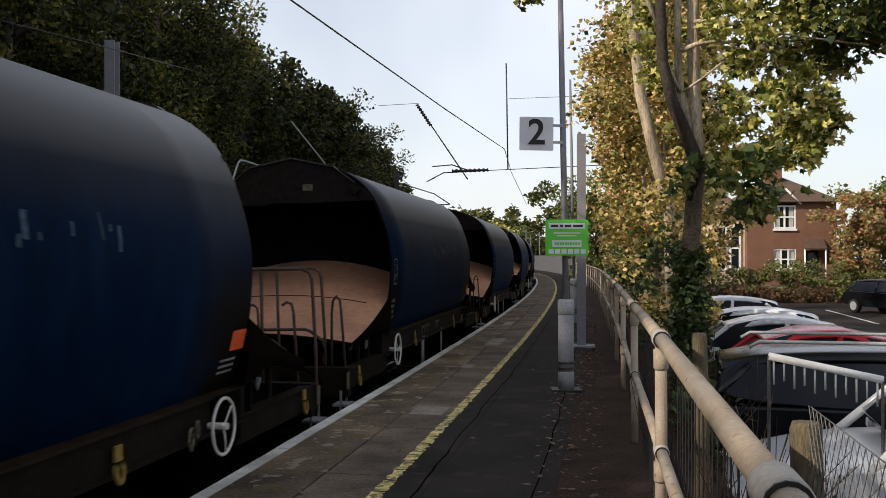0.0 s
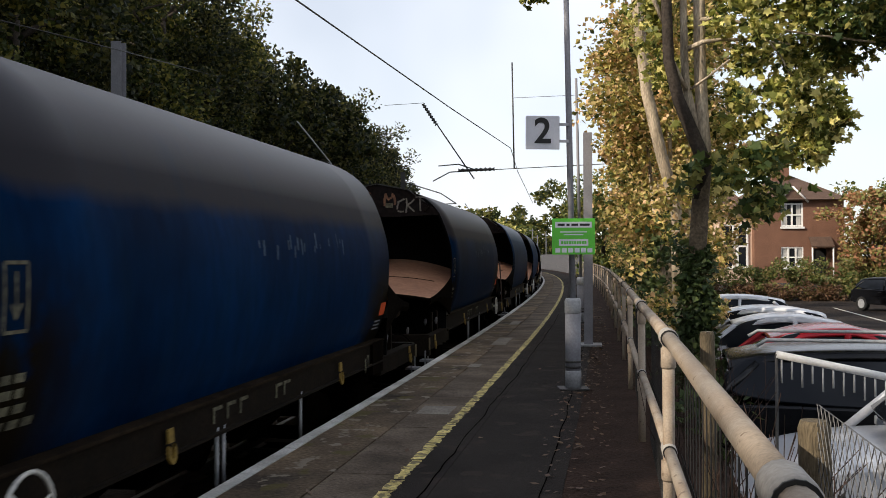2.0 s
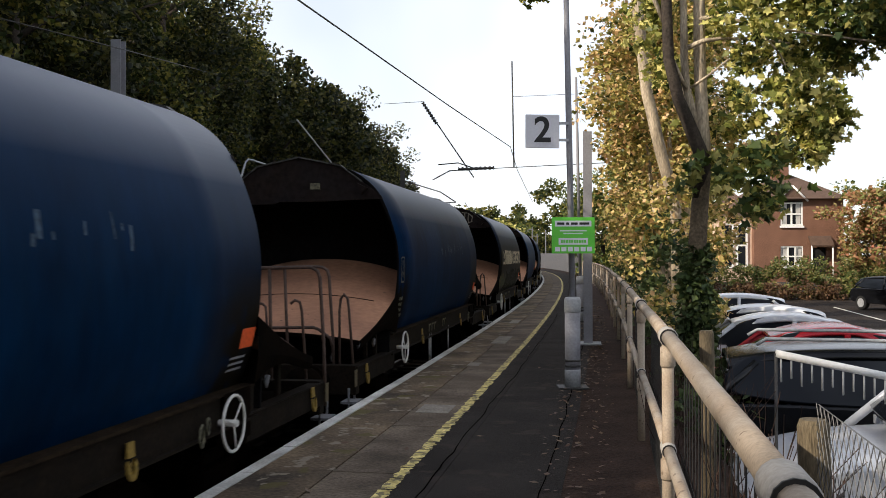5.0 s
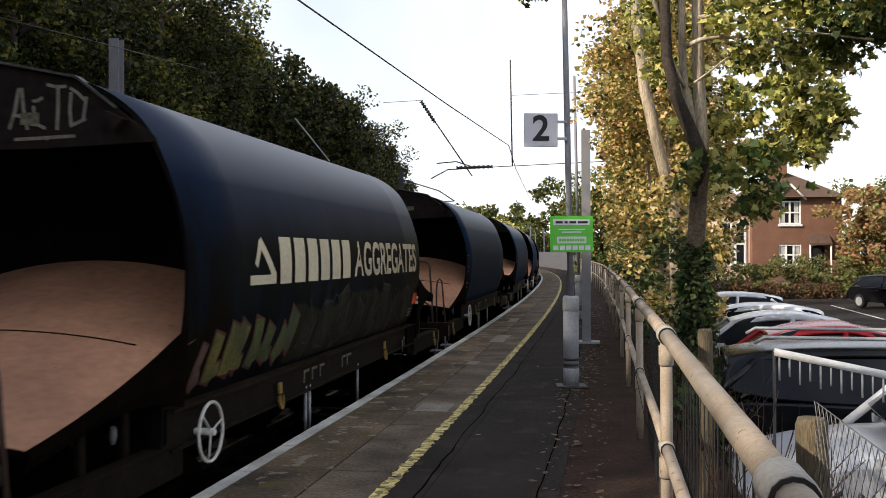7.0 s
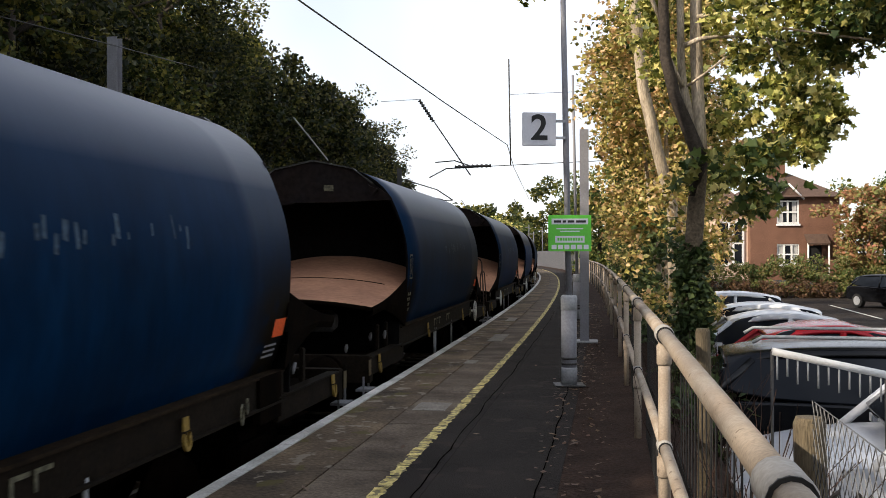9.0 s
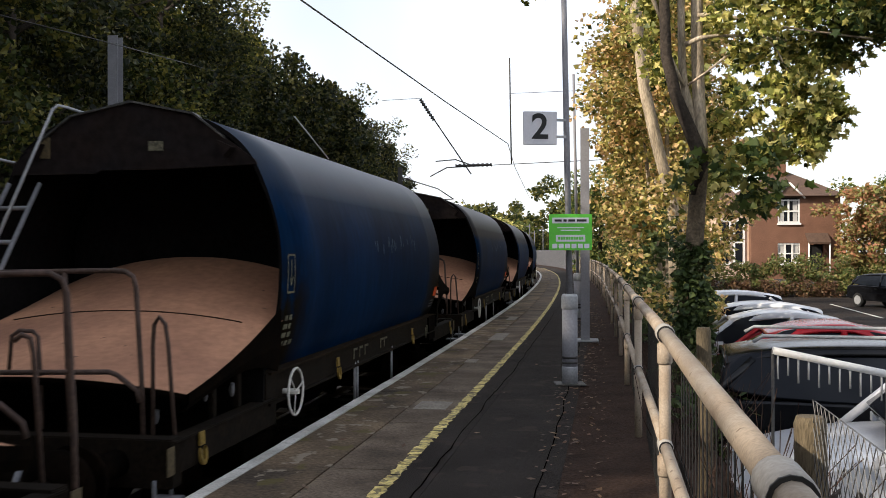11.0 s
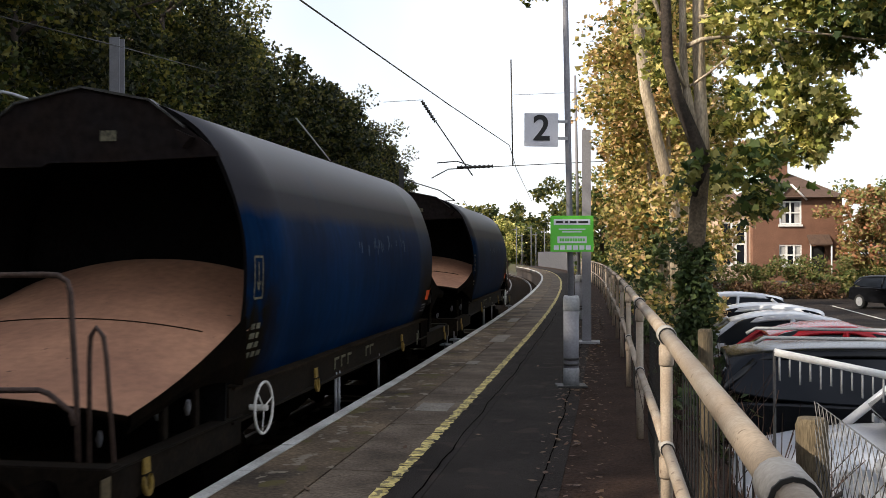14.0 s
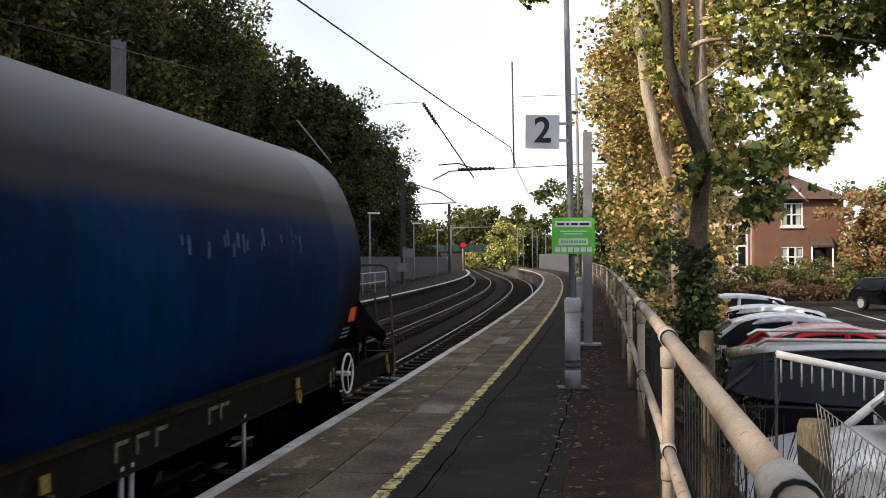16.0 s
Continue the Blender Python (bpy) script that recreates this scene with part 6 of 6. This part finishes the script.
        bm = B()
        box(bm, -hl + 1.5, -hl + 1.64, sy * (w2 + 0.005) - 0.012, sy * (w2 + 0.005) + 0.012, 0.78 * up, 0.80 * up)
        box(bm, -hl + 2.5, -hl + 2.64, sy * (w2 + 0.005) - 0.012, sy * (w2 + 0.005) + 0.012, 0.80 * up, 0.82 * up)
        part("door_handle", bm, M["darksteel"], t, "door handles")
        for x in (-hl + 0.78, hl - 0.75):
            bm = B()
            tube(bm, [(x, sy * (w2 - 0.2), 0.31), (x, sy * (w2 + 0.005), 0.31)], 0.31, 22)
            wh = part("wheel", bm, M["ink"], t, "black tyre")
            bm = B()
            tube(bm, [(x, sy * (w2 - 0.1), 0.31), (x, sy * (w2 + 0.012), 0.31)], 0.2, 16)
            part("rim", bm, M["galv"], wh)


def build_cars():
    rows = [(8.3, 2.7, "silver", False, 1.60, 0, 4.2), (11.0, 2.75, "blackcar", True, 1.48, 180, 4.2), (13.7, 1.95, "red", False, 1.50, 0, 3.5), (16.5, 1.9, "silver", False, 1.48, 0, 3.6), (19.5, 2.15, "white", False, 1.46, 0, 3.8), (25.5, 2.5, "white", False, 1.44, 0, 3.9)]
    names = {"white": "white hatchback parked nose to the fence", "blackcar": "black estate car with silver roof bars", "red": "dark red hatchback parked nose to the fence", "silver": "silver hatchback parked nose to the fence"}
    for s, off, col, est, H, turn, length in rows:
        m = there(s, FENCE + off, -0.9, -4 + turn)
        t = thing("car", names[col], "car", "cars parked by the fence", m=m)
        car_mesh_parts(t, M[col], length, 1.72, H, est)
        if est and col == "blackcar":
            for y in (-0.62, 0.62):
                bm = B()
                tube(bm, [(-0.5, y, H + 0.03), (-0.4, y, H + 0.09), (1.5, y, H + 0.09), (1.6, y, H + 0.03)], 0.018, 8)
                part("roof_bar", bm, M["galv"], t, "silver roof bar")
    t = thing("car", "black saloon car parked across the car park", "car", m=pose(19.3, 41.6, -0.9, 0, 0, 108))
    car_mesh_parts(t, M["blackcar"], 4.4, 1.75, 1.48)
    bm = B()
    vs = [bm.verts.new(p) for p in ((17.65, 45.0, -0.894), (15.75, 35.3, -0.894), (15.87, 35.3, -0.894), (17.77, 45.0, -0.894))]
    bm.faces.new(vs)
    tagged(part("bay_line", bm, M["coping"], None), "worn white parking line on the asphalt", "road marking", kind="structure")


def build_house():
    d = 58.0
    h = thing("brick_house", "red brick house with tiled hipped roof and white windows", "house", m=pose(20.5, d, -0.1, 0, 0, -4))
    W, D, E, R = 4.2, 7.0, 4.95, 6.5       # width, depth, eaves, ridge
    def wall(name, x0, x1, y0, y1, z0, z1, mat, label=""):
        bm = B()
        box(bm, x0, x1, y0, y1, z0, z1)
        return part(name, bm, mat, h, label)
    # front wall in pieces round the openings: two windows and a door
    wall("wall", -2.3, -0.75, 0, 0.25, 0, E, M["brick"])
    wall("wall", 0.55, 1.10, 0, 0.25, 0, E, M["brick"])
    wall("wall", 1.90, W / 2 + 0.8, 0, 0.25, 0, E, M["brick"])
    wall("wall", -0.75, 0.55, 0, 0.25, 0, 0.9, M["brick"])
    wall("wall", -0.75, 0.55, 0, 0.25, 2.15, 3.35, M["brick"])
    wall("wall", 1.10, 1.90, 0, 0.25, 2.05, E, M["brick"])
    wall("wall", -2.3, -2.05, 0.25, D, 0, E, M["brick"])
    wall("wall", W / 2 + 0.55, W / 2 + 0.8, 0.25, D, 0, E, M["brick"])
    wall("inner_wall", -2.05, W / 2 + 0.55, 1.2, 1.3, 0, E, M["dark"])
    for x0, x1, z0, z1, cols in ((-0.75, 0.55, 0.9, 2.15, 3), (-0.7, 0.5, 3.35, 4.75, 2)):
        bm = B()
        box(bm, x0, x1, 0.10, 0.12, z0, z1)
        wdw = part("window", bm, M["glass"], h, "white-framed window")
        bm = B()
        for i in range(cols + 1):
            x = x0 + (x1 - x0) * i / cols
            box(bm, x - 0.05, x + 0.05, 0.03, 0.09, z0, z1)
        for z in (z0 + 0.05, (z0 + z1) / 2, z1 - 0.05):
            box(bm, x0, x1, 0.035, 0.085, z - 0.04, z + 0.04)
        part("window_frame", bm, M["frame"], wdw)
        bm = B()
        box(bm, x0 - 0.1, x1 + 0.1, -0.10, 0.05, z0 - 0.12, z0)
        part("sill", bm, M["frame"], wdw)
    bm = B()
    box(bm, 1.13, 1.87, 0.1, 0.15, 0, 2.0)
    part("door", bm, M["dark"], h, "dark front door")
    bm = B()
    vs = [(0.85, -0.7, 2.2), (2.15, -0.7, 2.2), (2.15, 0.0, 2.75), (0.85, 0.0, 2.75)]
    v = [bm.verts.new(p) for p in vs] + [bm.verts.new((a, b, c - 0.1)) for a, b, c in vs]
    for f in ((0, 1, 2, 3), (7, 6, 5, 4), (0, 4, 5, 1), (1, 5, 6, 2), (2, 6, 7, 3), (3, 7, 4, 0)):
        bm.faces.new([v[i] for i in f])
    part("porch_roof", bm, M["tile"], h, "tiled porch roof")
    for x in (0.9, 2.1):
        bm = B()
        tube(bm, [(x, -0.6, 0), (x, -0.6, 2.2)], 0.05, 8)
        part("porch_post", bm, M["frame"], h)
    # left wing: the sun on it is put into the pale wall colour
    wall("wing_wall", -4.2, -2.3, 0.6, 0.85, 0, 4.2, M["render"], "sunlit pale wing wall")
    wall("wing_wall", -4.2, -3.95, 0.85, 5, 0, 4.2, M["render"])
    for x in (-3.7, -2.9):
        wall("wing_window", x - 0.22, x + 0.22, 0.57, 0.6, 1.0, 3.4, M["glass"], "tall narrow window")
    for x in (-4.0, -3.42, -3.18, -2.6):
        bm = B()
        box(bm, x - 0.06, x + 0.06, 0.52, 0.6, 0.9, 3.5)
        part("window_trim", bm, M["frame"], h, "white upright window trim")
    for z in (0.9, 2.2, 3.5):
        for x in (-3.7, -2.9):
            bm = B()
            box(bm, x - 0.24, x + 0.24, 0.53, 0.6, z - 0.05, z + 0.05)
            part("window_trim", bm, M["frame"], h, "white window cross-rail")
    for x0, x1, z0, z1 in ((-0.68, -0.35, 0.98, 2.05), (0.15, 0.48, 0.98, 2.05), (-0.62, -0.36, 3.45, 4.65), (0.16, 0.42, 3.45, 4.65)):
        bm = B()
        box(bm, x0, x1, 0.092, 0.098, z0, z1)
        part("curtain", bm, M["curtain"], h, "pale net curtain")
    bm = B()
    def hip(x0, x1, y0, y1, z0, z1, o=0.35, inset=2.2):
        a = [bm.verts.new(p) for p in ((x0 - o, y0 - o, z0), (x1 + o, y0 - o, z0), (x1 + o, y1 + o, z0), (x0 - o, y1 + o, z0))]
        ym = (y0 + y1) / 2
        r0, r1 = bm.verts.new((x0 + inset, ym, z1)), bm.verts.new((x1 - inset, ym, z1))
        bm.faces.new((a[0], a[1], r1, r0)); bm.faces.new((a[2], a[3], r0, r1)); bm.faces.new((a[1], a[2], r1)); bm.faces.new((a[3], a[0], r0)); bm.faces.new(a)
    hip(-2.3, W / 2 + 0.8, 0, D, E, R + 0.2)
    hip(-4.2, -2.1, 0.6, 5, 4.2, 5.6, 0.3, 0.9)
    part("roof", bm, M["tile"], h, "brown tiled hipped roof")
    bm = B()
    vs = [(-0.95, -0.15, 4.85), (0.75, -0.15, 4.85), (-0.1, -0.15, 5.7), (-0.1, 2.0, 5.7), (0.75, 2.0, 4.85), (-0.95, 2.0, 4.85)]
    v = [bm.verts.new(p) for p in vs]
    bm.faces.new((v[0], v[1], v[2])); bm.faces.new((v[1], v[4], v[3], v[2])); bm.faces.new((v[0], v[2], v[3], v[5])); bm.faces.new((v[3], v[4], v[5]))
    part("dormer_gable", bm, M["tile"], h, "small gable above the upper window")
    bm = B()
    for a, b in (((-1.0, -0.2, 4.8), (-0.1, -0.2, 5.72)), ((0.8, -0.2, 4.8), (-0.1, -0.2, 5.72))):
        tube(bm, [a, b], 0.06, 6)
    part("bargeboard", bm, M["frame"], h, "white bargeboard")
    bm = B()
    box(bm, -0.55, 0.45, 2.6, 3.4, 6.2, 9.3)
    box(bm, -0.62, 0.52, 2.53, 3.47, 9.0, 9.15)
    part("chimney", bm, M["brick"], h, "tall brick chimney")
    # hedge bank and garden tree
    rng = random.Random(9)
    hd = thing("hedge", "scruffy green hedge on a bank before the house", "hedge")
    for q in range(10):
        x0 = 11 + q * 2.3
        top = rng.uniform(0.75, 1.3)
        cl = [(Vector((rng.uniform(x0 - 0.2, x0 + 2.5), 53 + rng.uniform(-0.8, 1.2), rng.uniform(-0.7, top))), rng.uniform(0.3, 0.55)) for i in range(26)]
        leaf_part("bush", leaf_cloud(rng, cl, 130, 0.14), M["hedge"], hd)
        cl = [(Vector((rng.uniform(x0 - 0.2, x0 + 2.5), 52.0 + rng.uniform(-0.5, 0.5), rng.uniform(-0.85, -0.1))), rng.uniform(0.25, 0.4)) for i in range(14)]
        leaf_part("dead_growth", leaf_cloud(rng, cl, 80, 0.12), M["litter"], hd, "brown dead growth at the hedge foot")
    t = thing("garden_tree", "small russet autumn tree beside the house", "tree", m=pose(23.6, 54.0, -0.6))
    bm = B()
    tube(bm, [(0, 0, -0.3), (0.1, 0, 1.2), (0.0, 0, 3.4)], [0.14, 0.1, 0.04], 8)
    for q in range(6):
        a = q * 1.05
        tube(bm, [(0.05, 0, 1.0 + 0.2 * q), (math.cos(a) * 1.4, math.sin(a) * 1.4, 2.2 + 0.35 * q)], [0.05, 0.015], 6)
    part("trunk", bm, M["darkbark"], t)
    cl = [(Vector((rng.gauss(0.3, 0.95), rng.gauss(0, 1.0), rng.uniform(0.9, 5.6))), rng.uniform(0.35, 0.65)) for i in range(75)]
    leaf_part("crown", leaf_cloud(rng, cl, 110, 0.2), M["leaf_rust"], t)
    for x, y, hh in ((26.5, 57, 6.4), (29.5, 59, 6.8), (33, 60, 7), (38, 62, 8), (45, 75, 11), (14.5, 66, 7), (11, 70, 8)):
        tt = thing("tree", "green broadleaf tree beyond the car park", "tree", "trees beyond the car park", m=pose(x, y, -0.6))
        bm = B()
        tube(bm, [(0, 0, 0), (0.1, 0, hh * 0.5), (0, 0, hh * 0.85)], [0.2, 0.13, 0.04], 8)
        part("trunk", bm, M["darkbark"], tt)
        cl = [(Vector((rng.gauss(0, 1.4), rng.gauss(0, 1.2), rng.uniform(0.15, 1) * hh)), rng.uniform(0.5, 0.9)) for i in range(60)]
        leaf_part("crown", leaf_cloud(rng, cl, 100, 0.22), M["leaf_mid"], tt)


# ---- far end of the station ----
def build_far_station():
    b = thing("road_bridge", "dark steel road bridge over the railway on pale abutments", "bridge")
    for x0, x1, y0, y1, z0, z1, mat, nm in ((-14, 14.6, 196, 202, 2.5, 3.9, M["girder"], "girder"), (-14, 3.2, 196.2, 201.8, -1.2, 2.5, M["brickwork"], "abutment"), (10.4, 12.0, 196.2, 201.8, -1.2, 2.5, M["darksteel"], "pier"), (14.6, 24, 196.2, 201.8, -1.2, 2.2, M["brickwork"], "abutment")):
        bm = B()
        box(bm, x0, x1, y0, y1, z0, z1)
        part(nm, bm, mat, b)
    for x in np.arange(-13, 14, 1.5):
        bm = B()
        box(bm, x - 0.05, x + 0.05, 195.9, 195.99, 2.5, 3.9)
        part("stiffener", bm, M["darksteel"], b)
    rng = random.Random(52)
    cl = [(Vector((rng.uniform(-20, 60), rng.uniform(204, 216), rng.uniform(-1.0, 3.4))), rng.uniform(1.0, 1.8)) for i in range(110)]
    tagged(leaf_part("bridge_scrub", leaf_cloud(rng, cl, 160, 0.5), M["leaf_syc"], None), "yellow-green scrub beyond the bridge", "scrub", kind="stuff")
    for x, y, h, mt in ((10.0, 176, 8.8, "leaf_syc"), (14.0, 182, 8.0, "leaf_mid"), (17.5, 180, 6.0, "leaf_bank"), (21.5, 186, 5.6, "leaf_bank")):
        t = wood_tree(rng, h, 3.4, M[mt], 0.42, 70, 80)
        tagged(t, "green rounded tree near the road bridge", "tree", "trees near the bridge")
        t.matrix_basis = pose(x, y, -0.9)
    for x, y, h in ((9.3, 132, 5.2), (10.2, 134, 4.4), (11.2, 131, 5.4), (12.3, 136, 4.6), (13.2, 133, 5.0)):
        t = thing("far_mast", "slim grey mast beyond the platform end", "mast", "far masts", m=pose(x, y, -0.9))
        bm = B()
        tube(bm, [(0, 0, 0), (0, 0, h + 0.9)], 0.06, 6)
        part("pole", bm, M["darkgalv"], t)
        bm = B()
        box(bm, -0.5, 0.1, -0.05, 0.05, h + 0.5, h + 0.62)
        part("arm", bm, M["darkgalv"], t)
    # palisade along the opposite platform
    f = thing("palisade_fence", "grey palisade fence behind the opposite platform", "fence")
    for s in np.arange(34, 108, 2.5):
        p = along(s, -8.6)
        bm = B()
        tube(bm, [p, p + Vector((0, 0, 1.5))], 0.04, 6)
        part("post", bm, M["galv"], f)
    for a in np.arange(34, 106, 5.0):
        bm = B()
        for s in np.arange(a, a + 5.0, 0.16):
            p = along(s, -8.55)
            box(bm, p.x - 0.03, p.x + 0.03, p.y - 0.01, p.y + 0.01, 0.08, 1.5)
        for z in (0.3, 1.25):
            tube(bm, [along(a, -8.58, z), along(a + 5.0, -8.58, z)], 0.025, 5)
        tagged(part("paling", bm, M["darkgalv"], f, "grey upright pales"), kind="stuff")
    # platform-end fence on this side
    f = thing("palisade_fence", "grey palisade fence beyond the platform end", "fence")
    for a in np.arange(64, 121, 4.0):
        bm = B()
        for s in np.arange(a, a + 4.0, 0.16):
            p = along(s, 3.0)
            box(bm, p.x - 0.03, p.x + 0.03, p.y - 0.01, p.y + 0.01, 0.0, 1.8)
        tagged(part("paling", bm, M["darkgalv"], f), kind="stuff")
    # signal
    t = thing("rail_signal", "colour-light railway signal showing red", "signal", m=pose(1.65, 118, RAIL_Z))
    bm = B()
    tube(bm, [(0, 0, -0.3), (0, 0, 3.4)], 0.07, 8)
    part("post", bm, M["galv"], t)
    bm = B()
    box(bm, -0.3, 0.3, -0.1, 0.12, 3.4, 4.7)
    part("head", bm, M["ink"], t, "black signal head", 0.03)
    bm = B()
    tube(bm, [(0, -0.1, 3.8), (0, -0.16, 3.8)], 0.26, 14)
    part("lamp", bm, M["redlamp"], t, "glowing red lamp")
    nb = thing("notice_board", "pale double notice board on a post on the opposite platform", "notice board", m=pose(along(50, -7.0).x, along(50, -7.0).y, -0.2, 0, 0, 15))
    bm = B()
    tube(bm, [(0, 0, 0), (0, 0, 2.2)], 0.05, 8)
    part("post", bm, M["darkgalv"], nb)
    for z, a in ((1.9, 0.2), (1.15, -0.1)):
        bm = B()
        box(bm, -0.28 + a, 0.28 + a, -0.08, -0.03, z - 0.22, z + 0.22)
        part("board", bm, M["darkgalv"], nb, "pale board", 0.02)
    hr = thing("handrail", "low grey tubular handrail on the opposite platform ramp", "handrail")
    for z in (0.75, 0.3):
        bm = B()
        tube(bm, [along(q, -7.6, z) for q in np.linspace(26, 48, 9)], 0.03, 6)
        part("rail", bm, M["galv"], hr)
    for q in np.linspace(26, 48, 9):
        bm = B()
        tube(bm, [along(q, -7.6, -0.4), along(q, -7.6, 0.78)], 0.03, 6)
        part("post", bm, M["galv"], hr)
    g = thing("line_gantry", "grey overhead line gantry arm over the far track", "gantry")
    bm = B()
    tube(bm, [(0.2, 112, -1.2), (0.2, 112, 5.2)], 0.12, 8)
    part("leg", bm, M["darkgalv"], g)
    bm = B()
    tube(bm, [(0.2, 112, 4.85), (5.8, 112, 4.85)], 0.07, 6)
    tube(bm, [(0.2, 112, 3.6), (1.7, 112, 4.8)], 0.05, 6)
    tube(bm, [(5.6, 112, 4.85), (5.6, 112, 4.0)], 0.04, 6)
    part("beam", bm, M["darkgalv"], g, "single beam with a brace")
    # lamp posts and cabinet on the opposite platform
    for s in (38, 47, 62, 78):
        p = along(s, -8.2)
        t = thing("platform_lamp", "slim lamp post with flat lantern on the opposite platform", "lamp post", "opposite platform lamps", m=pose(p.x, p.y, 0))
        bm = B()
        tube(bm, [(0, 0, 0), (0, 0, 3.6)], 0.04, 8)
        part("pole", bm, M["galv"], t)
        bm = B()
        box(bm, -0.1, 0.5, -0.1, 0.1, 3.58, 3.68)
        part("lantern", bm, M["frame"], t, bevel=0.02)


def build_litter():
    rng = random.Random(3)
    verts, faces = [], []
    for i in range(1500):
        s = rng.uniform(3.5, 30)
        o = rng.uniform(2.0, 2.85) if rng.random() < 0.94 else rng.uniform(0.3, 2.6)
        p = along(s, o, 0.012)
        a = rng.uniform(0, 6.28)
        L = rng.uniform(0.010, 0.04)
        u, v = Vector((math.cos(a), math.sin(a), rng.uniform(-0.1, 0.35))) * L, Vector((-math.sin(a), math.cos(a), rng.uniform(-0.1, 0.35))) * L * 0.6
        k = len(verts)
        verts += [p - u, p + v, p + u, p - v]
        faces += [(k, k + 1, k + 2), (k, k + 2, k + 3)]
    tagged(leaf_part("fallen_leaves", (verts, faces), M["litter"], None), "brown fallen leaves on the platform", "fallen leaves", kind="stuff")


build_ground()
train = build_train()
build_fence()
build_signs()
build_overhead()
build_bank()
bank_scrub()
far_woods()
right_trees()
build_chain_link()
build_cars()
build_house()
build_far_station()
build_litter()
platform_details()
motions(train)
